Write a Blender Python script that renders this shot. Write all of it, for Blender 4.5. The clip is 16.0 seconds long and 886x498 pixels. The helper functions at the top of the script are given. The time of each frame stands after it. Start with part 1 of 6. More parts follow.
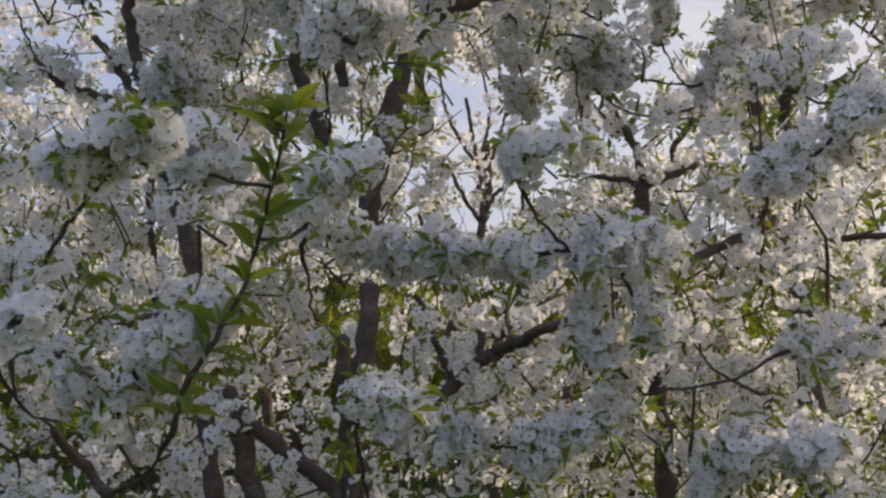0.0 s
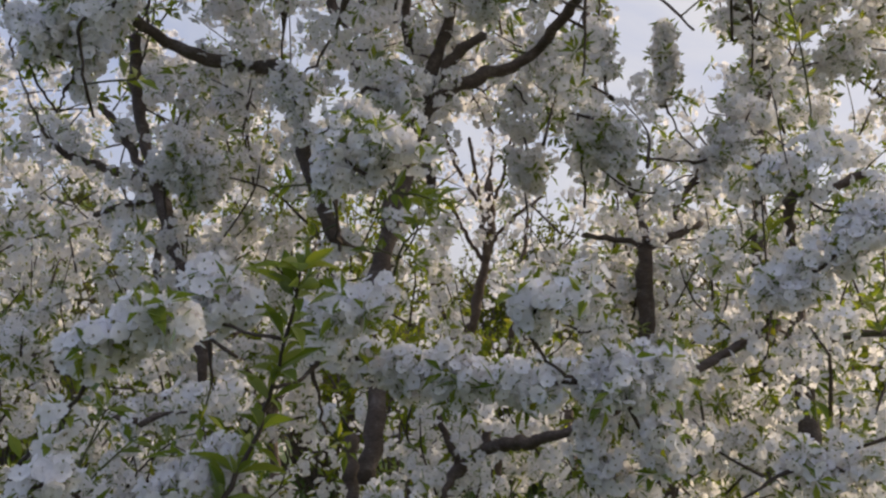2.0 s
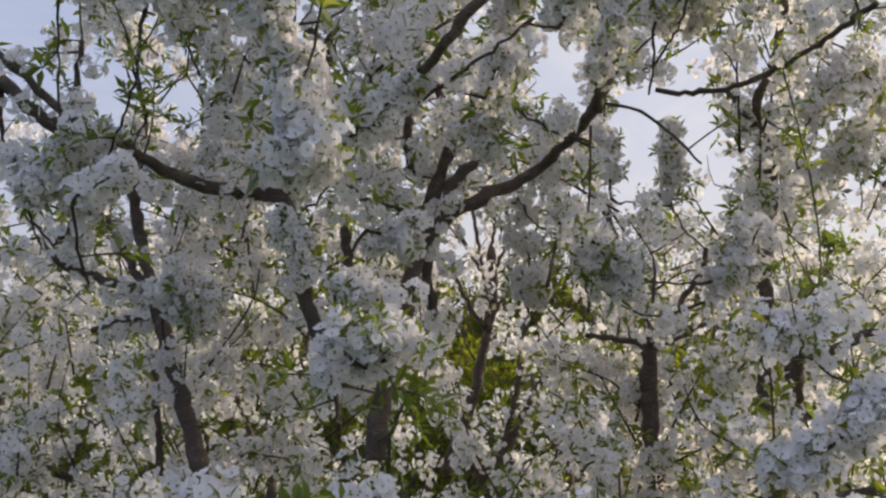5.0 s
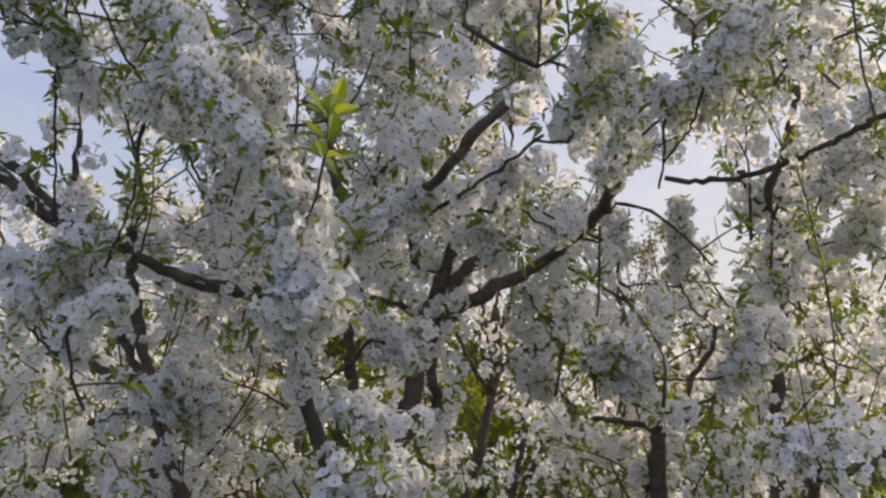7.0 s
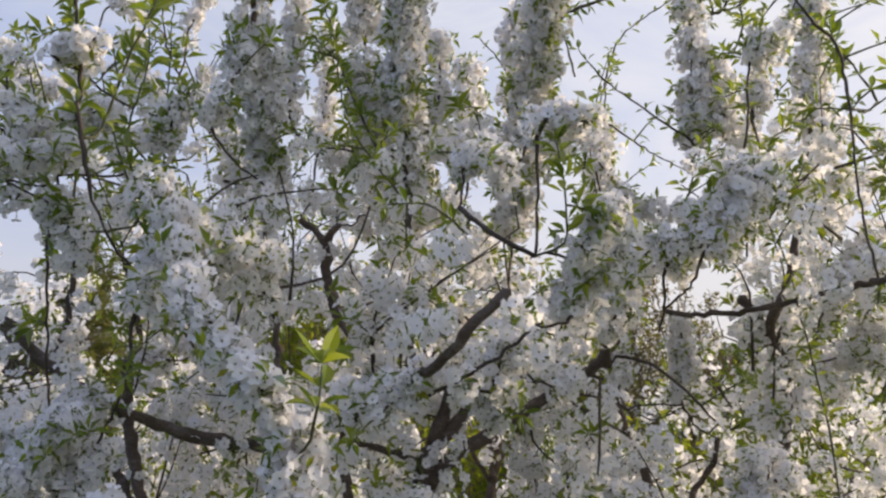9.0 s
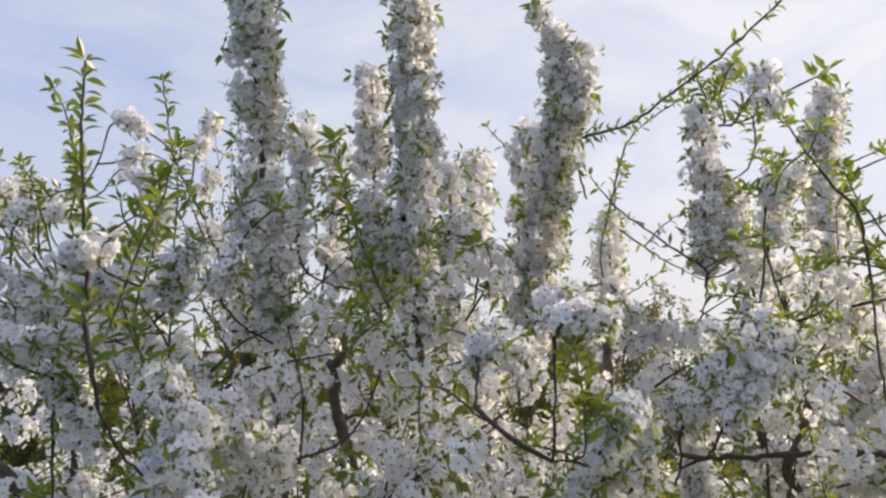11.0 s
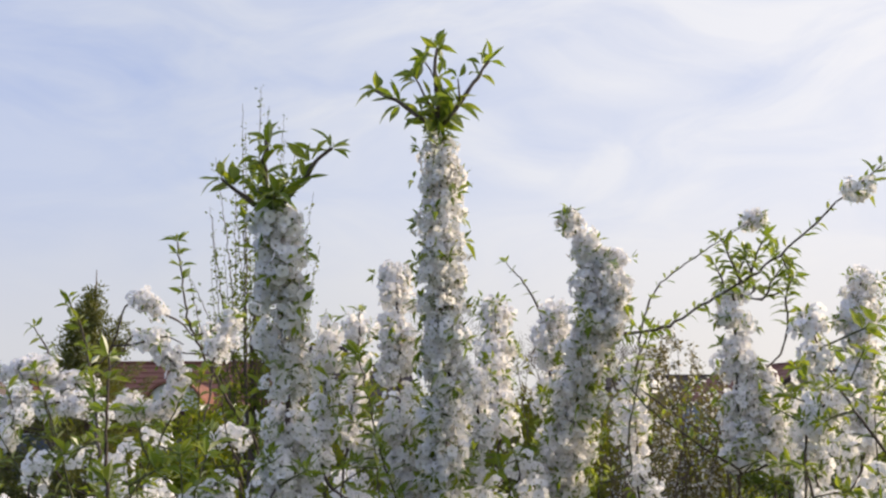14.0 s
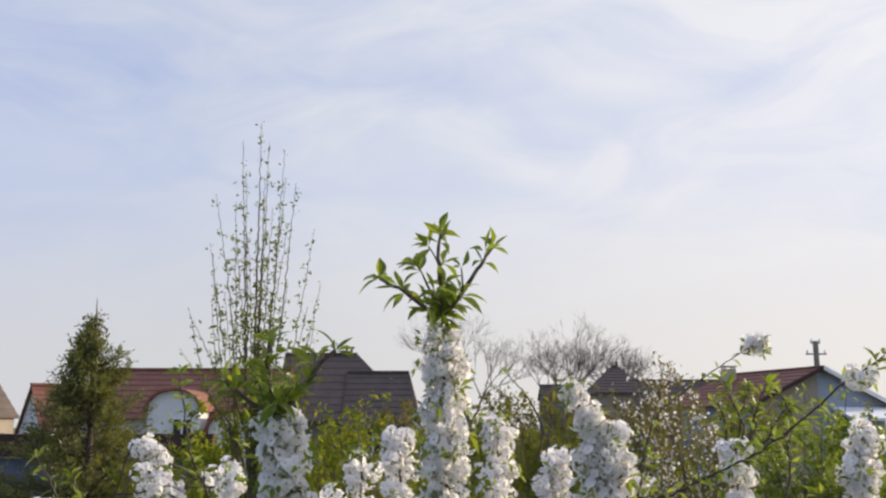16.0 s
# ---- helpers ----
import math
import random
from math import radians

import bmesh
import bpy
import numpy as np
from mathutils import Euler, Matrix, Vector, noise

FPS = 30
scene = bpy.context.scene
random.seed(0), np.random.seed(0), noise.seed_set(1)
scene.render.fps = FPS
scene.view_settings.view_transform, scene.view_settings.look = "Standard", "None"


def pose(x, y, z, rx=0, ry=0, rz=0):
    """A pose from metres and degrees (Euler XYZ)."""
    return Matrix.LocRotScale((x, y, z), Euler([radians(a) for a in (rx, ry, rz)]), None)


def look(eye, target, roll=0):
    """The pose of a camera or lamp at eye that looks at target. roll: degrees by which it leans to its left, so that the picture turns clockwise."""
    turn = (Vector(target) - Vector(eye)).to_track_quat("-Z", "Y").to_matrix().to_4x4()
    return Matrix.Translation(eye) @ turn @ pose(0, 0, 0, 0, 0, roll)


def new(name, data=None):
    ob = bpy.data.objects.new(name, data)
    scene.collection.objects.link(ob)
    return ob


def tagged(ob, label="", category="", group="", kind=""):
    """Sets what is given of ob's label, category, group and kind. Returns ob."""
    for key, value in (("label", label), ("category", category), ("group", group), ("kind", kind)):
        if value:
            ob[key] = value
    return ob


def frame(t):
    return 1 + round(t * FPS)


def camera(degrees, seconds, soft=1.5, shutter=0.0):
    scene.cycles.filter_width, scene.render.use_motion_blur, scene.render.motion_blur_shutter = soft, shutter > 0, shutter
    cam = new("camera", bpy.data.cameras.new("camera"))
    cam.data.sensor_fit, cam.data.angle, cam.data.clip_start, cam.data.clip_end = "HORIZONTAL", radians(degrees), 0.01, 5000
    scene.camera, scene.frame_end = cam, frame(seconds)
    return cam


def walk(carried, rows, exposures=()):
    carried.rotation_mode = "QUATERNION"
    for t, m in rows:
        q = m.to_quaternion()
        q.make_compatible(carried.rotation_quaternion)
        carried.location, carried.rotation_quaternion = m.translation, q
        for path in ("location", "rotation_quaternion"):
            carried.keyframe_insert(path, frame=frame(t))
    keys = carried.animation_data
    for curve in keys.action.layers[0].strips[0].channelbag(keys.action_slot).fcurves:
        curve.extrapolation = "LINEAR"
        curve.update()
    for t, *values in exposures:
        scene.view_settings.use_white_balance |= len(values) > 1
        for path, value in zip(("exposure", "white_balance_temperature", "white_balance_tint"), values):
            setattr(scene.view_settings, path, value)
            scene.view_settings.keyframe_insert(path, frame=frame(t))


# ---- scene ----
cam = camera(50.0, 16.0, soft=2.4)
PATH = [
    (0.0, pose(0.1242, 0.2412, 0.5500, 101.347, 0.050, -0.301)),
    (0.5, pose(0.1180, 0.2233, 0.6099, 101.084, 0.065, -0.305)),
    (1.0, pose(0.1136, 0.2054, 0.6681, 100.811, 0.078, -0.314)),
    (1.5, pose(0.1090, 0.1855, 0.7257, 100.526, 0.090, -0.322)),
    (2.0, pose(0.1073, 0.1747, 0.7898, 100.228, 0.100, -0.330)),
    (2.5, pose(0.1040, 0.1680, 0.8531, 99.927, 0.105, -0.334)),
    (3.0, pose(0.1005, 0.1549, 0.9116, 99.648, 0.096, -0.331)),
    (3.5, pose(0.1017, 0.1451, 0.9747, 99.405, 0.067, -0.321)),
    (4.0, pose(0.1054, 0.1392, 1.0328, 99.207, 0.019, -0.305)),
    (6.5, pose(0.1086, 0.1738, 1.2970, 100.073, -0.384, -0.162)),
    (7.0, pose(0.0993, 0.1690, 1.3547, 100.153, -0.319, -0.146)),
    (7.5, pose(0.0932, 0.1662, 1.4237, 100.240, -0.237, -0.127)),
    (8.0, pose(0.0973, 0.1587, 1.5058, 100.336, -0.141, -0.106)),
    (8.5, pose(0.1014, 0.1511, 1.6038, 100.427, -0.059, -0.080)),
    (9.0, pose(0.1051, 0.1363, 1.6921, 100.504, -0.006, -0.047)),
    (9.5, pose(0.1111, 0.1241, 1.7780, 100.565, 0.010, -0.012)),
    (10.0, pose(0.1066, 0.1166, 1.8697, 100.618, 0.002, 0.022)),
    (12.5, pose(0.0327, 0.0989, 2.3189, 100.651, 0.007, 0.046)),
    (13.0, pose(0.0211, 0.0933, 2.4107, 100.639, 0.021, 0.032)),
    (13.5, pose(0.0114, 0.0899, 2.5120, 100.621, 0.039, 0.021)),
    (14.0, pose(0.0081, 0.0829, 2.6080, 100.598, 0.050, 0.021)),
    (14.5, pose(0.0172, 0.0653, 2.7094, 100.579, 0.043, 0.032)),
    (15.0, pose(0.0292, 0.0451, 2.8177, 100.561, 0.028, 0.036)),
    (15.5, pose(0.0255, 0.0222, 2.9285, 100.524, 0.015, 0.026)),
    (16.0, pose(0.0000, -0.0013, 3.0500, 100.480, 0.002, 0.000)),
]
walk(cam, PATH, [(0.0, -0.19, 6620, 13), (4.0, -0.13, 6600, 13), (6.0, -0.12, 6600, 13), (7.0, -0.12, 6600, 13), (8.5, -0.01, 6550, 13), (10.0, 0.05, 6500, 12.5), (12.5, 0.10, 6550, 11.5), (16.0, 0.03, 6560, 10.5)])

# ---- world, sun, exposure ----
SUN_ELEV, SUN_AZ = radians(18), radians(64)      # azimuth clockwise from +y
world = bpy.data.worlds.new("sky")
scene.world = world
world.use_nodes = True


class Net:
    """Small helper to wire shader nodes."""

    def __init__(self, tree):
        self.t = tree

    def n(self, kind, **kw):
        node = self.t.nodes.new(kind)
        for k, v in kw.items():
            if k in node.inputs:
                node.inputs[k].default_value = v
        return node

    def l(self, a, b):
        self.t.links.new(a, b)

    def ramp(self, fac, stops, mode="EASE"):
        r = self.t.nodes.new("ShaderNodeValToRGB")
        r.color_ramp.interpolation = mode
        e = r.color_ramp.elements
        while len(e) < len(stops):
            e.new(0.5)
        for el, (p, c) in zip(e, stops):
            el.position = p
            el.color = (*c, 1) if len(c) == 3 else c
        self.l(fac, r.inputs[0])
        return r.outputs[0]

    def mix(self, fac, a, b, blend="MIX"):
        m = self.t.nodes.new("ShaderNodeMix")
        m.data_type, m.blend_type = "RGBA", blend
        for s, v in ((m.inputs[0], fac), (m.inputs[6], a), (m.inputs[7], b)):
            if isinstance(v, (int, float)):
                s.default_value = v
            elif isinstance(v, tuple):
                s.default_value = (*v, 1)
            else:
                self.l(v, s)
        return m.outputs[2]

    def noise(self, vec, scale, detail=4.0, rough=0.55, dist=0.0):
        q = self.t.nodes.new("ShaderNodeTexNoise")
        q.inputs["Scale"].default_value, q.inputs["Detail"].default_value = scale, detail
        q.inputs["Roughness"].default_value, q.inputs["Distortion"].default_value = rough, dist
        if vec is not None:
            self.l(vec, q.inputs["Vector"])
        return q.outputs["Fac"]

    def mapping(self, vec, scale=(1, 1, 1), rot=(0, 0, 0), loc=(0, 0, 0)):
        m = self.t.nodes.new("ShaderNodeMapping")
        m.inputs["Scale"].default_value, m.inputs["Rotation"].default_value = scale, rot
        m.inputs["Location"].default_value = loc
        self.l(vec, m.inputs["Vector"])
        return m.outputs[0]


def build_sky():
    w = Net(world.node_tree)
    world.node_tree.nodes.clear()
    sky = w.n("ShaderNodeTexSky")
    sky.sky_type, sky.sun_disc = "NISHITA", False
    sky.sun_elevation, sky.sun_rotation = SUN_ELEV, SUN_AZ
    sky.air_density, sky.dust_density, sky.ozone_density = 1.0, 1.5, 1.2
    tc = w.n("ShaderNodeTexCoord")
    # thin high cloud, streaked, over the clear sky
    v = w.mapping(tc.outputs["Generated"], (1.3, 1.3, 3.2), (0.45, 0.30, 0.4))
    wisps = w.noise(v, 4.2, 9, 0.56, 0.9)
    broad = w.noise(w.mapping(tc.outputs["Generated"], (1, 1, 2.2), loc=(3.1, 0.4, 1.7)), 1.7, 3, 0.5, 0.2)
    sep = w.n("ShaderNodeSeparateXYZ")
    w.l(tc.outputs["Generated"], sep.inputs[0])
    # cloud is brighter and whiter towards the sun
    dot = w.n("ShaderNodeVectorMath")
    dot.operation = "DOT_PRODUCT"
    w.l(tc.outputs["Generated"], dot.inputs[0])
    dot.inputs[1].default_value = (math.sin(SUN_AZ), math.cos(SUN_AZ), 0.25)
    half = w.n("ShaderNodeMath")
    half.operation = "MULTIPLY_ADD"
    half.inputs[1].default_value, half.inputs[2].default_value = 0.5, 0.5
    w.l(dot.outputs["Value"], half.inputs[0])
    # the veil thickens towards the sun
    lean = w.n("ShaderNodeMath")
    lean.operation = "MULTIPLY_ADD"
    lean.inputs[1].default_value, lean.inputs[2].default_value = 1.0, -1.16
    w.l(half.outputs[0], lean.inputs[0])
    veil = w.n("ShaderNodeMath")
    veil.operation, veil.use_clamp = "MULTIPLY_ADD", True
    veil.inputs[1].default_value = 2.15
    w.l(w.mix(0.35, wisps, broad), veil.inputs[0])
    w.l(lean.outputs[0], veil.inputs[2])
    low = w.ramp(sep.outputs["Z"], [(0.0, (1, 1, 1)), (0.34, (0.0, 0.0, 0.0))], "LINEAR")
    cover = w.mix(low, veil.outputs[0], (0.97, 0.97, 0.97))
    cloud = w.ramp(half.outputs[0], [(0.05, (2.6, 3.8, 7.2)), (0.36, (4.8, 5.9, 8.7)), (0.46, (5.4, 5.8, 6.8)), (0.62, (5.5, 5.85, 6.6)), (0.97, (7.6, 7.6, 7.9))], "LINEAR")
    edge = w.ramp(sep.outputs["Z"], [(0.0, (1, 1, 1)), (0.27, (0, 0, 0))])
    haze = w.mix(0.75, sky.outputs[0], (3.7, 4.6, 7.4))
    col = w.mix(cover, haze, cloud)
    warm = w.mix(1.0, cloud, (1.0, 0.945, 0.85), "MULTIPLY")
    col = w.mix(edge, col, warm)
    # the thin veil is brightest overhead
    high = w.ramp(sep.outputs["Z"], [(0.42, (1, 1, 1)), (0.95, (1.55, 1.55, 1.55))], "LINEAR")
    col = w.mix(1.0, col, high, "MULTIPLY")
    bg = w.n("ShaderNodeBackground", Strength=0.117)
    w.l(col, bg.inputs["Color"])
    out = w.n("ShaderNodeOutputWorld")
    w.l(bg.outputs[0], out.inputs[0])


build_sky()
sun = new("sun", bpy.data.lights.new("sun", "SUN"))
sun.data.energy, sun.data.angle, sun.data.color = 5.2, radians(3.0), (1.0, 0.85, 0.64)
sun_dir = Vector((math.sin(SUN_AZ) * math.cos(SUN_ELEV), math.cos(SUN_AZ) * math.cos(SUN_ELEV), math.sin(SUN_ELEV)))
sun.matrix_world = look(sun_dir * 50, (0, 0, 0))


# ---- materials ----
def material(name):
    m = bpy.data.materials.new(name)
    m.use_nodes = True
    m.node_tree.nodes.clear()
    return m, Net(m.node_tree)


def finish(w, shader):
    out = w.n("ShaderNodeOutputMaterial")
    w.l(shader, out.inputs[0])


def bump(w, height, strength, distance):
    b = w.n("ShaderNodeBump", Strength=strength, Distance=distance)
    w.l(height, b.inputs["Height"])
    return b.outputs[0]


def rough_surface(name, stops, scale, fine=6.0, rough=0.85, relief=0.4, depth=0.01, stretch=(1, 1, 1), tint=0.0, spec=0.3):
    """An opaque weathered surface: colour from two noises, bump from the finer one."""
    m, w = material(name)
    tc = w.n("ShaderNodeTexCoord")
    v = w.mapping(tc.outputs["Object"], stretch)
    a = w.noise(v, scale, 5, 0.6)
    b = w.noise(v, scale * fine, 4, 0.6)
    col = w.ramp(w.mix(0.45, a, b), stops)
    if tint:
        info = w.n("ShaderNodeObjectInfo")
        col = w.mix(w.ramp(info.outputs["Random"], [(0, (0, 0, 0)), (1, (tint, tint, tint))], "LINEAR"), col, (0.02, 0.02, 0.02))
    p = w.n("ShaderNodeBsdfPrincipled", Roughness=rough)
    p.inputs["Specular IOR Level"].default_value = spec
    w.l(col, p.inputs["Base Color"])
    w.l(bump(w, b, relief, depth), p.inputs["Normal"])
    finish(w, p.outputs[0])
    return m


def thin_leaf(name, stops, through_col, share, gloss=0.12, scale=40.0):
    """A thin plant surface that lets part of the light through."""
    m, w = material(name)
    geo = w.n("ShaderNodeNewGeometry")
    info = w.n("ShaderNodeObjectInfo")
    tc = w.n("ShaderNodeTexCoord")
    add = w.n("ShaderNodeMath")
    add.operation = "ADD"
    w.l(geo.outputs["Random Per Island"], add.inputs[0])
    w.l(info.outputs["Random"], add.inputs[1])
    fr = w.n("ShaderNodeMath")
    fr.operation = "FRACT"
    w.l(add.outputs[0], fr.inputs[0])
    grain = w.noise(tc.outputs["Object"], scale, 3, 0.6)
    col = w.ramp(w.mix(0.3, fr.outputs[0], grain), stops, "LINEAR")
    d = w.n("ShaderNodeBsdfDiffuse", Roughness=0.4)
    t = w.n("ShaderNodeBsdfTranslucent")
    g = w.n("ShaderNodeBsdfGlossy", Roughness=0.6)
    w.l(col, d.inputs["Color"])
    w.l(w.mix(1.0, col, through_col, "MULTIPLY"), t.inputs["Color"])
    a = w.n("ShaderNodeMixShader", Fac=share)
    w.l(d.outputs[0], a.inputs[1])
    w.l(t.outputs[0], a.inputs[2])
    if gloss:
        fres = w.n("ShaderNodeFresnel", IOR=1.4)
        k = w.n("ShaderNodeMath")
        k.operation = "MULTIPLY"
        k.inputs[1].default_value = gloss * 8
        w.l(fres.outputs[0], k.inputs[0])
        b = w.n("ShaderNodeMixShader")
        w.l(k.outputs[0], b.inputs[0])
        w.l(a.outputs[0], b.inputs[1])
        w.l(g.outputs[0], b.inputs[2])
        finish(w, b.outputs[0])
    else:
        finish(w, a.outputs[0])
    return m


PETAL = thin_leaf("petal", [(0.0, (0.880, 0.865, 0.885)), (0.5, (0.926, 0.908, 0.914)), (1.0, (0.955, 0.938, 0.912))], (1.0, 0.98, 0.95), 0.50, gloss=0)
HEART = thin_leaf("flower_heart", [(0, (0.20, 0.19, 0.08)), (0.6, (0.32, 0.27, 0.13)), (1, (0.38, 0.25, 0.15))], (1, 1, 0.6), 0.2, gloss=0)
STALK = thin_leaf("flower_stalk", [(0, (0.16, 0.22, 0.06)), (1, (0.28, 0.33, 0.12))], (1, 1, 0.5), 0.25, gloss=0)
LEAF = thin_leaf("young_leaf", [(0, (0.09, 0.14, 0.03)), (0.5, (0.185, 0.24, 0.046)), (1, (0.32, 0.34, 0.07))], (1.42, 1.4, 0.5), 0.5, gloss=0.03)
BUD_LEAF = thin_leaf("spur_leaf", [(0, (0.11, 0.16, 0.025)), (0.6, (0.22, 0.26, 0.045)), (1, (0.32, 0.28, 0.06))], (1.45, 1.35, 0.5), 0.48, gloss=0)
BARK = rough_surface("cherry_bark", [(0.30, (0.042, 0.030, 0.024)), (0.5, (0.105, 0.077, 0.060)), (0.66, (0.20, 0.16, 0.135))], 16, 7, 0.8, 0.7, 0.006, (1, 1, 2.2))
TWIG = rough_surface("twig_bark", [(0.3, (0.035, 0.026, 0.022)), (0.55, (0.075, 0.055, 0.042)), (0.7, (0.12, 0.09, 0.07))], 40, 5, 0.75, 0.4, 0.002)
GREEN_TWIG = rough_surface("green_twig", [(0.3, (0.05, 0.06, 0.02)), (0.7, (0.12, 0.11, 0.05))], 40, 5, 0.7, 0.3, 0.002)
GRASS_SOIL = rough_surface("grassy_soil", [(0.3, (0.035, 0.05, 0.012)), (0.5, (0.07, 0.095, 0.025)), (0.7, (0.12, 0.12, 0.05))], 0.8, 14, 0.95, 0.6, 0.03)
BLADE = thin_leaf("grass_blade", [(0, (0.05, 0.10, 0.015)), (0.6, (0.09, 0.15, 0.03)), (1, (0.17, 0.18, 0.06))], (1.2, 1.3, 0.5), 0.4, gloss=0.03)
# hedge leaf colour is lifted to stand in for haze over the background
HEDGE_LEAF = thin_leaf("hedge_leaf", [(0, (0.09, 0.115, 0.028)), (0.6, (0.17, 0.19, 0.045)), (1, (0.28, 0.26, 0.075))], (1.4, 1.3, 0.5), 0.45, gloss=0, scale=10)
CONIFER_LEAF = thin_leaf("conifer_scale", [(0, (0.10, 0.12, 0.04)), (0.6, (0.17, 0.185, 0.065)), (1, (0.26, 0.24, 0.09))], (1.3, 1.2, 0.5), 0.42, gloss=0.02, scale=10)
WHIP_LEAF = thin_leaf("whip_leaf", [(0, (0.10, 0.14, 0.03)), (0.6, (0.18, 0.22, 0.05)), (1, (0.27, 0.27, 0.07))], (1.3, 1.25, 0.5), 0.45, gloss=0)
SCRUB_LEAF = thin_leaf("scrub_leaf", [(0, (0.13, 0.115, 0.07)), (0.6, (0.21, 0.19, 0.10)), (1, (0.29, 0.26, 0.12))], (1.3, 1.2, 0.6), 0.4, gloss=0, scale=10)
DRY_TWIG = rough_surface("dry_twig", [(0.3, (0.075, 0.056, 0.046)), (0.7, (0.18, 0.135, 0.11))], 12, 5, 0.9, 0.2, 0.003)


# ---- mesh helpers ----
def mesh_of(name, verts, tris, mats, mat_index=None, smooth=False):
    """A triangle mesh straight from arrays."""
    verts = np.asarray(verts, np.float32)
    tris = np.asarray(tris, np.int32)
    me = bpy.data.meshes.new(name)
    me.vertices.add(len(verts))
    me.vertices.foreach_set("co", verts.ravel())
    me.loops.add(tris.size)
    me.loops.foreach_set("vertex_index", tris.ravel())
    me.polygons.add(len(tris))
    me.polygons.foreach_set("loop_start", np.arange(0, tris.size, 3, dtype=np.int32))
    for m in mats:
        me.materials.append(m)
    if mat_index is not None:
        me.polygons.foreach_set("material_index", np.asarray(mat_index, np.int32))
    me.polygons.foreach_set("use_smooth", np.full(len(tris), smooth, bool))
    me.update(calc_edges=True)
    return me


def child(name, me, parent, label="", kind=""):
    ob = new(name, me)
    ob.parent = parent
    return tagged(ob, label=label, kind=kind)


def part(name, bm, mat, parent, label="", kind=""):
    me = bpy.data.meshes.new(name)
    bm.to_mesh(me)
    bm.free()
    for m in (mat if isinstance(mat, (list, tuple)) else [mat]):
        me.materials.append(m)
    return child(name, me, parent, label, kind)


def thing(name, at, label, category, group="", kind=""):
    ob = new(name)
    ob.location = at
    ob.empty_display_size = 0.2
    return tagged(ob, label=label, category=category, group=group, kind=kind)


def spline(pts, step):
    """Points of a Catmull-Rom curve through pts, about step apart, with their share of the way."""
    p = np.array([pts[0], *pts, pts[-1]], float)
    p[0] = 2 * p[1] - p[2]
    p[-1] = 2 * p[-2] - p[-3]
    out, share = [], []
    n = len(pts) - 1
    for i in range(n):
        a, b, c, d = p[i:i + 4]
        k = max(1, int(np.linalg.norm(c - b) / step))
        for j in range(k):
            u = j / k
            out.append(0.5 * (2 * b + (c - a) * u + (2 * a - 5 * b + 4 * c - d) * u * u + (3 * b - a - 3 * c + d) * u ** 3))
            share.append((i + u) / n)
    out.append(np.array(pts[-1], float))
    share.append(1.0)
    return np.array(out), np.array(share)


def tube(path, radii, sides, rng, knots=0.2):
    """Vertices and triangles of a tapered, slightly knotty tube with a closed tip."""
    n = len(path)
    tang = np.gradient(path, axis=0)
    tang /= np.linalg.norm(tang, axis=1)[:, None] + 1e-9
    side = np.cross(tang[0], (0.31, 0.9, 0.27))
    verts, tris = [], []
    ang = np.linspace(0, 2 * np.pi, sides, endpoint=False)
    for i in range(n):
        side = side - tang[i] * (side @ tang[i])
        side /= np.linalg.norm(side) + 1e-9
        a, b = tang[i], side
        up = np.array((a[1] * b[2] - a[2] * b[1], a[2] * b[0] - a[0] * b[2], a[0] * b[1] - a[1] * b[0]))
        r = radii[i] * (1 + knots * rng.uniform(-1, 1, sides) * 0.5 + knots * rng.uniform(-0.6, 1))
        verts.append(path[i] + (np.cos(ang) * r)[:, None] * side + (np.sin(ang) * r)[:, None] * up)
    i, j = np.meshgrid(np.arange(n - 1), np.arange(sides), indexing="ij")
    a, b = (i * sides + j).ravel(), (i * sides + (j + 1) % sides).ravel()
    body = np.concatenate([np.stack([a, b, b + sides], 1), np.stack([a, b + sides, a + sides], 1)])
    verts = np.concatenate(verts)
    tip, tail = len(verts), len(verts) + 1
    verts = np.vstack([verts, path[-1] + tang[-1] * radii[-1], path[0]])
    for j in range(sides):
        a, b = (n - 1) * sides + j, (n - 1) * sides + (j + 1) % sides
        tris += [(a, b, tip), ((j + 1) % sides, j, tail)]
    return verts, np.concatenate([body, np.array(tris)])


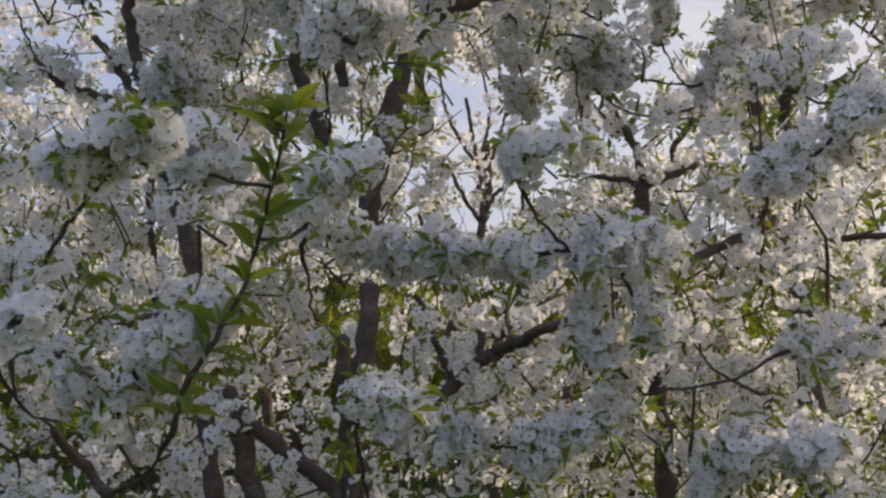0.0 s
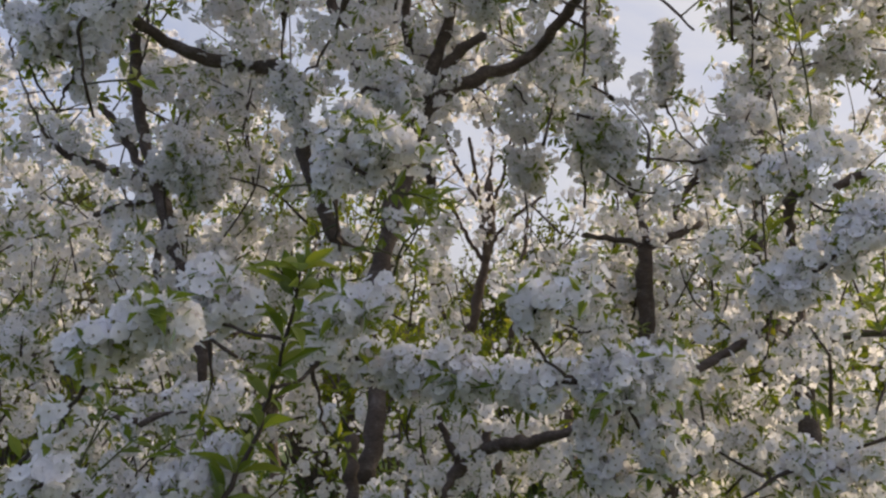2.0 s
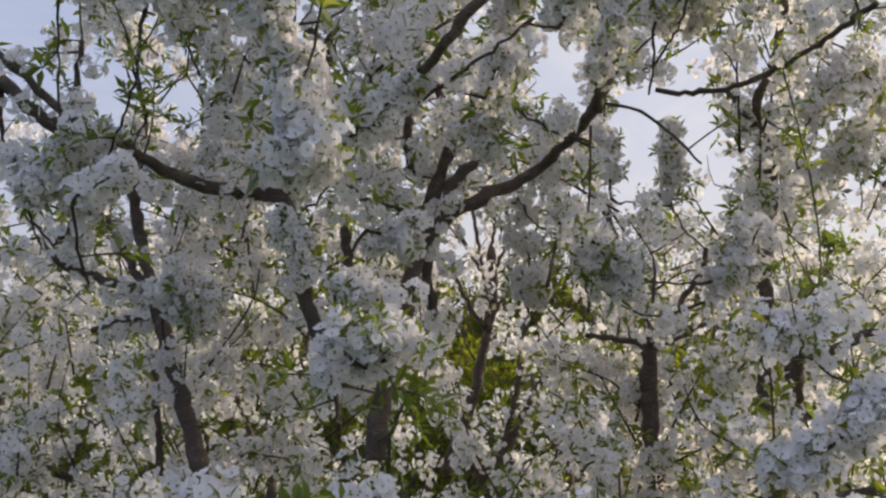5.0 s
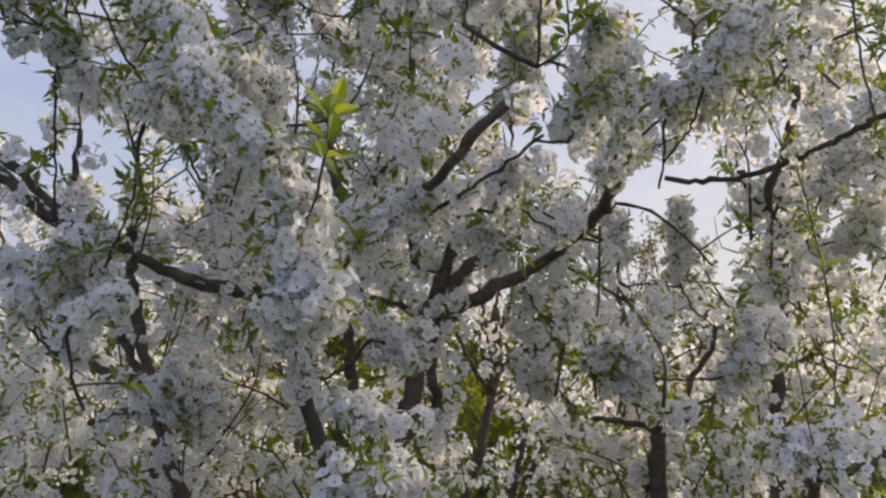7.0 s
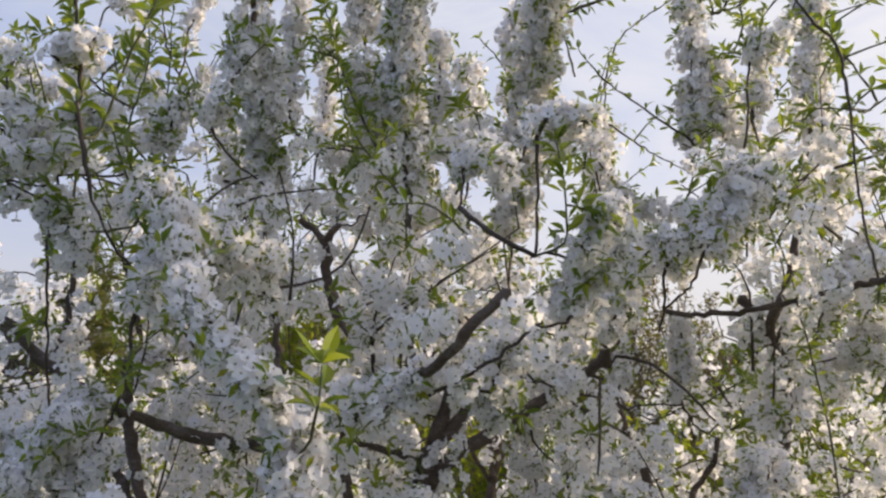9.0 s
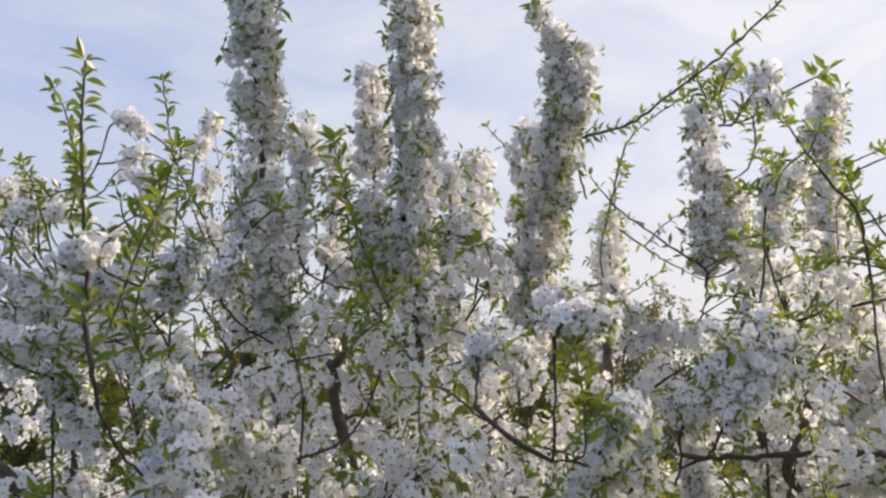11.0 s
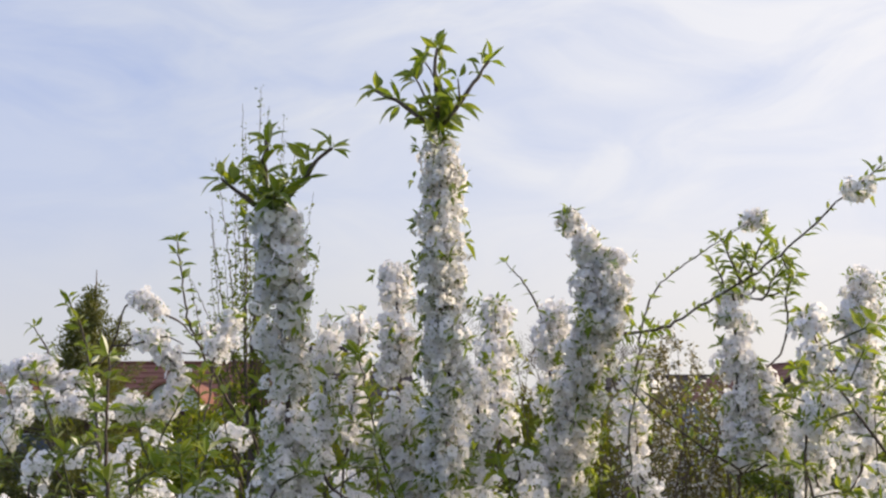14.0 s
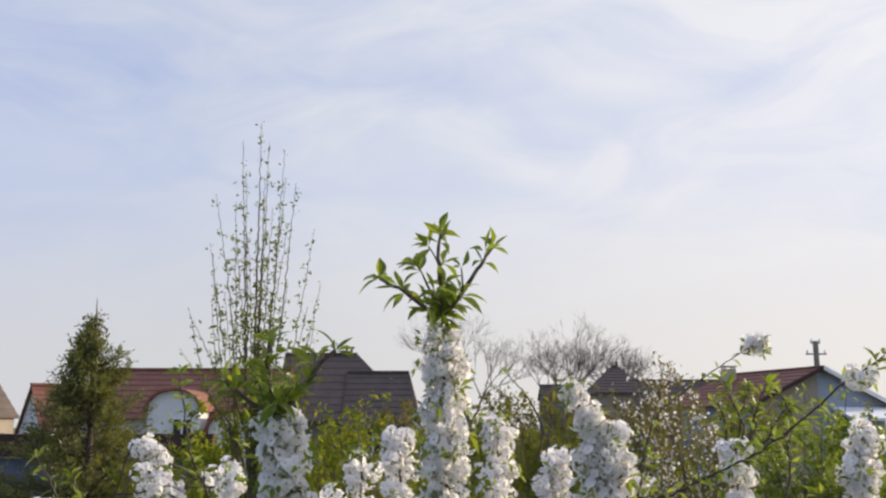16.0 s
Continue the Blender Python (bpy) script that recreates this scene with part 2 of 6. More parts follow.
# ---- blossom, leaf and spur templates ----
def flower_shape(detail):
    """One cherry flower facing +z, 29 mm across: petals, heart, stalk. detail 3: rounded, cupped and notched petals; 2: notched; 1: plain; 0: far off."""
    v, f, m = [], [], []
    notched = [(0.0010, 0, 0.0), (0.0082, 0.0066, 0.0020), (0.0082, -0.0066, 0.0026),
               (0.0146, 0.0038, 0.0026), (0.0137, 0, 0.0034), (0.0146, -0.0038, 0.0030)]
    plain = [(0.0006, 0, 0.0), (0.0090, 0.0068, 0.0021), (0.0090, -0.0068, 0.0027), (0.0147, 0.0034, 0.0028), (0.0145, -0.0034, 0.0031)]
    far = [(0.0, 0, 0.0), (0.0098, 0.0070, 0.0024), (0.0098, -0.0070, 0.0030), (0.0150, 0, 0.0030)]
    full = [(0.0008, 0, 0.0), (0.0046, 0.0044, 0.0010), (0.0046, -0.0044, 0.0014), (0.0094, 0.0071, 0.0022), (0.0094, -0.0071, 0.0030),
            (0.0136, 0.0052, 0.0034), (0.0136, -0.0052, 0.0040), (0.0152, 0.0022, 0.0038), (0.0152, -0.0022, 0.0041), (0.0141, 0, 0.0036), (0.0090, 0, 0.0012)]
    rows = (far, plain, notched, full)[detail]
    tri = ([(0, 2, 1), (1, 2, 3)], [(0, 2, 1), (1, 2, 4), (1, 4, 3)], [(0, 2, 1), (1, 2, 4), (1, 4, 3), (2, 5, 4)],
           [(0, 10, 1), (0, 2, 10), (1, 10, 3), (2, 4, 10), (3, 10, 5), (4, 6, 10), (5, 10, 9), (6, 9, 10), (5, 9, 7), (6, 8, 9)])[detail]
    for k in range(5):
        a = 2 * math.pi * k / 5
        c, s = math.cos(a), math.sin(a)
        b = len(v)
        for r, w, z in rows:
            v.append((r * c - w * s, r * s + w * c, z))
        f += [(b + i, b + j, b + q) for i, j, q in tri]
        m += [0] * len(tri)
    b, q = len(v), (3, 3, 5, 6)[detail]
    for k in range(q):
        a = 2 * math.pi * k / q
        v.append((0.0017 * math.cos(a), 0.0017 * math.sin(a), 0.0016))
    v.append((0, 0, 0.0046))
    f += [(b + k, b + (k + 1) % q, b + q) for k in range(q)]
    m += [1] * q
    if detail:
        b = len(v)
        v += [(0.0018, 0, -0.001), (-0.0009, 0.0015, -0.001), (-0.0009, -0.0015, -0.001), (0, 0, -0.022)]
        f += [(b, b + 1, b + 3), (b + 1, b + 2, b + 3), (b + 2, b, b + 3)]
        m += [2] * 3
    return np.array(v), np.array(f), np.array(m)


def leaf_shape(length, width, fold, droop, fine=True):
    """A pointed leaf along +x, folded along its midrib and bent down."""
    st = [(0.0, 0.08), (0.14, 0.42), (0.34, 0.92), (0.56, 1.0), (0.76, 0.66), (0.90, 0.24), (1.0, 0.0)]
    v, f = [], []
    if not fine:      # four corners folded along the midrib
        h = width / 2
        v = [(0, 0, 0), (0.48 * length, h, fold * h - 0.2 * droop * length), (0.48 * length, -h, fold * h - 0.2 * droop * length), (length, 0, -droop * length)]
        return np.array(v), np.array([(0, 3, 1), (0, 2, 3)])
    for u, w in st:
        z = -droop * length * u * u
        h = w * width / 2
        v += [(u * length, 0, z), (u * length, h, z + fold * h), (u * length, -h, z + fold * h)]
    for i in range(len(st) - 1):
        a = 3 * i
        f += [(a, a + 3, a + 4), (a, a + 4, a + 1), (a, a + 5, a + 3), (a, a + 2, a + 5)]
    return np.array(v), np.array(f)


def turn_to(direction, spin):
    """Rotation that takes +z to direction, after a spin about z."""
    return Vector(direction).to_track_quat("Z", "Y").to_matrix() @ Matrix.Rotation(spin, 3, "Z")


def spur_shape(rng, count, detail, leaves):
    """A cluster of flowers on stalks with a few small leaves. Materials: petal, heart, stalk, leaf."""
    fv, ff, fm = flower_shape(detail)
    V, F, M = [], [], []
    b = 0
    for k in range(count):
        y = 1 - 2 * (k + 0.5) / count
        a = k * 2.39996 + rng.uniform(-0.4, 0.4)
        d = np.array((math.sqrt(1 - y * y) * math.cos(a), math.sqrt(1 - y * y) * math.sin(a), y)) + rng.normal(0, 0.22, 3)
        d /= np.linalg.norm(d)
        reach = rng.uniform(0.022, 0.034)
        face = d + rng.normal(0, 0.24, 3)
        r = np.array(turn_to(face / np.linalg.norm(face), rng.uniform(0, 6.28)))
        s = rng.uniform(0.86, 1.12)
        cup = np.array((1, 1, rng.uniform(0.6, 2.2)))
        V.append((fv * s * cup) @ r.T + d * reach)
        F.append(ff + b)
        M.append(fm)
        b += len(fv)
    lv, lf = leaf_shape(0.026, 0.011, 0.5, 0.25, False)
    for k in range(leaves):
        d = rng.normal(0, 1, 3)
        d /= np.linalg.norm(d)
        r = np.array(turn_to(d, rng.uniform(0, 6.28)) @ Matrix.Rotation(radians(-90), 3, "Y"))
        V.append((lv * rng.uniform(0.7, 1.4)) @ r.T + d * 0.014)
        F.append(lf + b)
        M.append(np.full(len(lf), 3))
        b += len(lv)
    return np.concatenate(V), np.concatenate(F), np.concatenate(M)


_r = np.random.default_rng(7)
FINE_SPURS = [spur_shape(_r, int(_r.integers(9, 13)), 3, int(_r.integers(1, 3))) for _ in range(14)]
SPURS = [spur_shape(_r, int(_r.integers(9, 13)), 2, int(_r.integers(0, 3))) for _ in range(12)]
MID_SPURS = [spur_shape(_r, int(_r.integers(9, 13)), 1, int(_r.integers(0, 3))) for _ in range(10)]
FAR_SPURS = [spur_shape(_r, int(_r.integers(8, 11)), 0, int(_r.integers(1, 3))) for _ in range(8)]
SPUR_MATS = [PETAL, HEART, STALK, BUD_LEAF]
SPUR_MESHES = [mesh_of("blossom", v, f, SPUR_MATS, m) for v, f, m in FINE_SPURS]
LEAF_SIZES = ((0.058, 0.022, 0.55, 0.34), (0.062, 0.022, 0.45, 0.55), (0.048, 0.018, 0.8, 0.15), (0.060, 0.020, 0.6, -0.10), (0.042, 0.016, 0.9, 0.40))
LEAVES = [leaf_shape(*q, False) for q in LEAF_SIZES]
LEAF_MESHES = [mesh_of("leaf", *leaf_shape(*q), [LEAF]) for q in LEAF_SIZES]


def scatter(name, shapes, places, mats, parent, label, offset):
    """All the given (place, 3x3 turn, scale, shape number) of some shapes as ONE mesh."""
    if not places:
        return None
    at = np.array([p[0] for p in places]) - offset
    rot = np.array([np.array(p[1]) for p in places]) * np.array([p[2] for p in places])[:, None, None]
    kind = np.array([p[3] for p in places])
    V, F, M, b = [], [], [], 0
    for k, sh in enumerate(shapes):
        pick = np.nonzero(kind == k)[0]
        if not len(pick):
            continue
        v = np.einsum("nij,vj->nvi", rot[pick], sh[0]) + at[pick][:, None, :]
        n = len(sh[0])
        V.append(v.reshape(-1, 3))
        F.append((sh[1][None] + (b + n * np.arange(len(pick)))[:, None, None]).reshape(-1, 3))
        M.append(np.tile(sh[2] if len(sh) > 2 else np.zeros(len(sh[1]), int), len(pick)))
        b += n * len(pick)
    return child(name, mesh_of(name, np.concatenate(V), np.concatenate(F), mats, np.concatenate(M)), parent, label, "stuff")


def random_turns(rng, n):
    """n random rotations."""
    q = rng.normal(0, 1, (n, 4))
    q /= np.linalg.norm(q, axis=1)[:, None]
    w, x, y, z = q.T
    return np.array([[1 - 2 * (y * y + z * z), 2 * (x * y - w * z), 2 * (x * z + w * y)],
                     [2 * (x * y + w * z), 1 - 2 * (x * x + z * z), 2 * (y * z - w * x)],
                     [2 * (x * z - w * y), 2 * (y * z + w * x), 1 - 2 * (x * x + y * y)]]).transpose(2, 0, 1)


class CherryTree:
    """A blossoming cherry tree: scaffold limbs, blossom-covered rods, leafy shoots; the crown is gathered and laid down by close()."""

    def __init__(self, at, label, seed):
        self.at = np.array(at, float)
        self.ob = thing("cherry_tree", at, label, "tree", "blossoming cherry trees")
        self.rng = np.random.default_rng(seed)
        self.nodes = []           # points on wood, for joining
        self.spurs, self.mid, self.far, self.leaves, self.twigs, self.twig_nodes = [], [], [], [], [], []
        self.single = 0

    def anchor(self, p):
        """Wood to grow from: near, and below p by at least the sideways way."""
        q = np.array(self.nodes)
        d = q - p
        flat = np.hypot(d[:, 0], d[:, 1])
        cost = 1.6 * flat + np.abs(d[:, 2]) + np.where(d[:, 2] > 0.4 * -flat + 0.01, 1.0 * flat + d[:, 2].clip(0) * 3, 0)
        return q[int(np.argmin(cost))]

    def wood(self, name, pts, r0, r1, mat=None, join=True, sides=8, label=""):
        pts = [np.array(p, float) for p in pts]
        lead = 0.0
        if join and self.nodes:
            a = self.anchor(pts[0])
            if np.linalg.norm(a - pts[0]) > 0.01:
                d = a - pts[0]
                if np.hypot(d[0], d[1]) > 0.28 and r0 < 0.012:      # a side shoot of the inner brushwood
                    a = pts[0] + (0.12 * d[0], 0.10 + 0.12 * abs(d[1]), -0.14)
                mid = pts[0] + (a - pts[0]) * (0.35, 0.35, 0.62)
                pts = [a, mid] + pts
                lead = 2 / (len(pts) - 1)
        path, share = spline(pts, max(0.02, r0 * 1.2))
        radii = r0 + (r1 - r0) * np.clip((share - lead) / (1 - lead), 0, 1)
        if lead:      # a thin spur of wood leads over to the limb it grows from
            radii = np.where(share < lead, np.minimum(radii, 0.0028 + (radii - 0.0028) * np.clip(share / lead * 3 - 2, 0, 1)), radii)
        path[1:-1] += self.rng.normal(0, min(r0, 0.008) * 0.4, (len(path) - 2, 3))
        v, f = tube(path, radii, sides, self.rng)
        self.nodes += list(path)
        ob = child(name, mesh_of(name, v - self.at, f, [mat or (BARK if r0 > 0.007 else TWIG)], smooth=True), self.ob, label)
        return ob, path, share

    def spur(self, p, parent=None, scale=1.0, far=False):
        r = turn_to(self.rng.normal(0, 1, 3), self.rng.uniform(0, 6.28))
        if far or p[1] > 3.3:
            self.far.append((p, r, scale, int(self.rng.integers(len(FAR_SPURS)))))
        elif parent is not None and p[1] < 2.16 and self.single < 290:
            self.single += 1
            ob = child("blossom", SPUR_MESHES[int(self.rng.integers(len(SPUR_MESHES)))], parent)
            ob.matrix_basis = Matrix.Translation(Vector(p) - Vector(self.at)) @ r.to_4x4() @ Matrix.Scale(scale, 4)
        elif p[1] > 2.45:
            self.mid.append((p, r, scale, int(self.rng.integers(len(MID_SPURS)))))
        else:
            self.spurs.append((p, r, scale, int(self.rng.integers(len(SPURS)))))

    def leaf(self, p, out, parent=None, scale=1.0):
        x = Vector(out).normalized()
        z = Vector((0, 0, 1)) + Vector(self.rng.normal(0, 0.45, 3))
        y = z.cross(x).normalized()
        z = x.cross(y)
        r = Matrix((x, y, z)).transposed()
        k = int(self.rng.integers(len(LEAVES)))
        if parent is not None:
            ob = child("leaf", LEAF_MESHES[k], parent)
            ob.matrix_basis = Matrix.Translation(Vector(p) - Vector(self.at)) @ r.to_4x4() @ Matrix.Scale(scale, 4)
        else:
            self.leaves.append((p, r, scale, k))

    def whorl(self, p, axis, n, parent=None, scale=1.0):
        """A tuft of leaves round a shoot."""
        a = Vector(axis).normalized()
        s = a.orthogonal().normalized()
        t0 = self.rng.uniform(0, 6.28)
        for k in range(n):
            t = t0 + 2.39996 * k
            d = (s * math.cos(t) + a.cross(s) * math.sin(t)) * self.rng.uniform(0.7, 1.1) + a * self.rng.uniform(0.2, 1.0)
            self.leaf(p + np.array(d) * 0.004, d, parent, scale * self.rng.uniform(0.65, 1.15))

    def limb(self, pts, r0, r1, bloom=0.25, spread=0.05, join=True, label=""):
        """A bare scaffold branch with some spurs beside it."""
        ob, path, share = self.wood("limb", pts, r0, r1, join=join, label=label)
        seg = np.linalg.norm(np.diff(path, axis=0), axis=1)
        for i in range(len(seg)):
            for _ in range(self.rng.poisson(seg[i] * bloom * 60)):
                q = path[i] + self.rng.normal(0, spread, 3)
                if not in_clearing(q):
                    self.spur(q, ob)
        return ob

    def rod(self, pts, radius, r0=0.006, fill=1.0, tuft=0, join=True, leafy=0.42, far=False):
        """An upright or leaning branch sheathed in blossom clusters."""
        ob, path, share = self.wood("flowering_branch", pts, r0, r0 * 0.45, join=join, sides=6)
        first = np.argmin(np.linalg.norm(path - np.array(pts[0]), axis=1))
        path, share = path[first:], share[first:]
        length = np.linalg.norm(np.diff(path, axis=0), axis=1).sum()
        core = max(0.006, radius - 0.030)
        n = int(fill * length * (18 + 2.9 * (radius / 0.03) ** 2 * 14))
        for _ in range(n):
            u = self.rng.uniform(0, 1)
            if u < 0.9 and noise.noise((u * length * 14, self.at[0] * 7, path[0][0] * 31)) > 0.26 and self.rng.uniform() < 0.6:
                continue
            i = min(int(u * (len(path) - 1)), len(path) - 2)
            w = u * (len(path) - 1) - i
            p = path[i] * (1 - w) + path[i + 1] * w
            ax = path[i + 1] - path[i]
            ax /= np.linalg.norm(ax) + 1e-9
            d = self.rng.normal(0, 1, 3)
            d -= ax * (d @ ax)
            d /= np.linalg.norm(d) + 1e-9
            bulge = 0.63 + 0.58 * math.sin(u * length * 34 + self.at[0] * 9 + path[0][0] * 40) ** 2
            taper = min(1.0, (1 - u) * 5 + 0.55)
            self.spur(p + d * core * bulge * taper * self.rng.uniform(0.55, 1.12), ob, self.rng.uniform(0.76, 1.0), far)
            if self.rng.uniform() < leafy:
                self.whorl(p + d * (core * bulge + 0.022), d + (0, 0, 0.3), 4, None, self.rng.uniform(0.4, 0.72))
        if tuft:
            self.whorl(path[-1], path[-1] - path[-2], tuft, ob, 0.85)
        return ob

    def shoot(self, pts, r0=0.004, every=0.03, size=0.8, tuft=6, join=True, bloom=0.0, ring=3):
        """A new leafy shoot."""
        every, size = every * 0.78, size * 0.84
        ob, path, share = self.wood("leafy_shoot", pts, r0, r0 * 0.4, mat=TWIG if r0 > 0.0035 else GREEN_TWIG, join=join, sides=6)
        first = np.argmin(np.linalg.norm(path - np.array(pts[0]), axis=1))
        run = 0.0
        for i in range(first, len(path) - 1):
            step = path[i + 1] - path[i]
            run += np.linalg.norm(step)
            if run > every:
                run = self.rng.uniform(-0.3, 0.3) * every
                self.whorl(path[i], step, ring + int(self.rng.integers(0, 2)), ob, size)
            if self.rng.uniform() < bloom:
                self.spur(path[i] + self.rng.normal(0, 0.014, 3), ob)
        self.whorl(path[-1], path[-1] - path[-2], tuft, ob, size)
        return ob

    def crown_shoot(self, pts, r0, nodes):
        """A stout bare shoot at a branch's top, with leaf tufts at nodes: (share of the way, leaves, size)."""
        ob, path, share = self.wood("leafy_shoot", pts, r0, r0 * 0.62, mat=BARK, join=False, sides=8)
        for u, n, size in nodes:
            i = min(int(np.searchsorted(share, u)), len(path) - 1)
            ax = path[i] - path[max(i - 1, 0)] if i else path[1] - path[0]
            ax = ax / (np.linalg.norm(ax) + 1e-9)
            if u < 1:      # a short spur carries the tuft
                d = self.rng.normal(0, 1, 3)
                d = d - ax * (d @ ax)
                d = d / np.linalg.norm(d) * 0.7 + ax * 0.3 + (0, 0, 0.5)
                self.whorl(path[i] + d * (r0 + 0.004), d, n, ob, size)
            else:
                self.whorl(path[i], ax, n, ob, size)
        return ob

    def fill(self, box, n, spread=0.04, far=False, length=(0.18, 0.45), each=0.045, leafy=0.25):
        """Side twigs with blossom inside a box (x0, x1, y0, y1, z0, z1), leaving the clearings open."""
        x0, x1, y0, y1, z0, z1 = box
        V, F, b = [], [], 0
        for _ in range(n):
            p = np.array((self.rng.uniform(x0, x1), self.rng.uniform(y0, y1), self.rng.uniform(z0, z1)))
            L = self.rng.uniform(*length)
            d = np.array((self.rng.normal(0, 0.55), self.rng.normal(0, 0.45), self.rng.uniform(0.1, 1.0)))
            d *= L / np.linalg.norm(d)
            bend = self.rng.normal(0, 0.12 * L, 3)
            pts = [p - d / 2, p + bend, p + d / 2]
            if any(in_clearing(q) for q in pts):
                continue
            path, share = spline(pts, 0.05)
            self.twig_nodes += list(path)
            v, f = tube(path, 0.0042 - 0.0026 * share, 4, self.rng)
            V.append(v - self.at)
            F.append(f + b)
            b += len(v)
            knots = [path[int(self.rng.integers(len(path)))] for _ in range(max(1, int(L / 0.14)))]
            for i in range(max(2, int(L / each))):
                q = knots[i % len(knots)] + self.rng.normal(0, spread, 3)
                if in_clearing(q):
                    continue
                self.spur(q, None, self.rng.uniform(0.9, 1.2), far)
                if self.rng.uniform() < leafy:
                    d = self.rng.normal(0, 1, 3)
                    d /= np.linalg.norm(d)
                    self.whorl(q + d * 0.045, d + (0, 0, 0.4), 5, None, self.rng.uniform(0.5, 0.9))
        if V:
            child("brushwood", mesh_of("brushwood", np.concatenate(V), np.concatenate(F), [TWIG], smooth=True), self.ob, "thin dark side twigs", "stuff")

    def sprigs(self, box, n, size=(0.5, 0.85)):
        """Small leafy side shoots in a box, each grown from the nearest wood."""
        x0, x1, y0, y1, z0, z1 = box
        wood = np.array(self.nodes + self.twig_nodes)
        for _ in range(n):
            p = np.array((self.rng.uniform(x0, x1), self.rng.uniform(y0, y1), self.rng.uniform(z0, z1)))
            away = np.linalg.norm(wood - p, axis=1)
            a = wood[int(np.argmin(away))]
            if away.min() > 0.15 or in_clearing(p):
                continue
            d = (p - a) / (away.min() + 1e-6) + np.array((*self.rng.normal(0, 0.3, 2), 0.8))
            d /= np.linalg.norm(d)
            tip = a + (p - a) * max(1.0, 0.06 / (away.min() + 1e-6)) if away.min() < 0.06 else p
            path, share = spline([a, (a + tip) / 2 + d * 0.004, tip], 0.02)
            v, f = tube(path, 0.0025 - 0.001 * share, 4, self.rng)
            self.twigs.append((v - self.at, f))
            k = self.rng.uniform(*size)
            for q in path[-2:]:
                self.whorl(q, d, int(self.rng.integers(4, 8)), None, k)

    def close(self):
        if self.twigs:
            n = np.cumsum([0] + [len(v) for v, _ in self.twigs])
            child("sprig", mesh_of("sprig", np.concatenate([v for v, _ in self.twigs]), np.concatenate([f + b for (_, f), b in zip(self.twigs, n)]), [GREEN_TWIG]), self.ob, "short leafy side shoots", "stuff")
        scatter("blossom_mass", SPURS, self.spurs, SPUR_MATS, self.ob, "masses of white cherry blossom", self.at)
        scatter("blossom_mass", MID_SPURS, self.mid, SPUR_MATS, self.ob, "masses of white cherry blossom", self.at)
        scatter("blossom_mass", FAR_SPURS, self.far, SPUR_MATS, self.ob, "white cherry blossom further in", self.at)
        scatter("foliage", LEAVES, self.leaves, [LEAF], self.ob, "small fresh green leaves", self.at)


# open lanes through the crowns, where the sky shows: start, run per metre of depth, half-widths
LANES = []


def open_lane(x, z, dx, dz, rx, rz, y0=2.62, y1=99.0):
    LANES.append((x, z, dx, dz, rx, rz, y0, y1))


def in_clearing(q):
    d = q[1] - 3.0
    return any(y0 < q[1] < y1 and ((q[0] - x - dx * d) / rx) ** 2 + ((q[2] - z - dz * d) / rz) ** 2 < 1 for x, z, dx, dz, rx, rz, y0, y1 in LANES)

# ---- ground ----
def ground_sheet():
    n = 60
    xs = np.sign(np.linspace(-1, 1, n)) * np.abs(np.linspace(-1, 1, n)) ** 3 * 900
    v, f = [], []
    for j, y in enumerate(xs):
        for i, x in enumerate(xs):
            near = math.exp(-(x * x + y * y) / 900)
            v.append((x, y + 5, -0.02 + near * 0.03 * noise.noise((x * 0.6, y * 0.6, 0))))
    for j in range(n - 1):
        for i in range(n - 1):
            a = j * n + i
            f += [(a, a + 1, a + n + 1), (a, a + n + 1, a + n)]
    ob = new("ground", mesh_of("ground", v, f, [GRASS_SOIL], smooth=True))
    tagged(ob, "uneven grassy ground of a garden orchard", "ground", kind="structure")


ground_sheet()


def grass():
    rng = np.random.default_rng(5)
    V, F, b = [], [], 0
    for _ in range(10500):
        x, y = rng.uniform(-7, 8), rng.uniform(3.2, 16)
        h, a = rng.uniform(0.08, 0.30), rng.uniform(0, 6.28)
        lean = rng.normal(0, 0.3, 2) * h
        w = np.array((math.cos(a), math.sin(a))) * 0.006
        V.append(np.array(((x - w[0], y - w[1], -0.02), (x + w[0], y + w[1], -0.02), (x + lean[0] * 0.4 + w[0] * 0.7, y + lean[1] * 0.4, h * 0.6), (x + lean[0], y + lean[1], h))))
        F.append(np.array(((0, 1, 2), (0, 2, 3))) + b)
        b += 4
    ob = new("grass", mesh_of("grass", np.concatenate(V), np.concatenate(F), [BLADE]))
    tagged(ob, "rough spring grass under the trees", "grass", kind="stuff")


grass()

# ---- houses and garden behind ----
RED_TILE = rough_surface("red_roof_tile", [(0.3, (0.15, 0.066, 0.048)), (0.5, (0.24, 0.10, 0.07)), (0.7, (0.33, 0.15, 0.105))], 1.5, 9, 0.8, 0.5, 0.03, tint=0.25)
BROWN_TILE = rough_surface("brown_roof_tile", [(0.3, (0.07, 0.054, 0.048)), (0.5, (0.11, 0.084, 0.074)), (0.7, (0.16, 0.12, 0.105))], 1.5, 9, 0.85, 0.5, 0.03, tint=0.25)
WHITE_WALL = rough_surface("white_render", [(0.3, (0.55, 0.56, 0.58)), (0.6, (0.70, 0.71, 0.72)), (0.8, (0.76, 0.76, 0.76))], 0.8, 12, 0.9, 0.2, 0.01)
TAN_WALL = rough_surface("tan_render", [(0.3, (0.24, 0.20, 0.17)), (0.6, (0.33, 0.28, 0.23)), (0.8, (0.40, 0.34, 0.28))], 0.8, 12, 0.9, 0.2, 0.01)
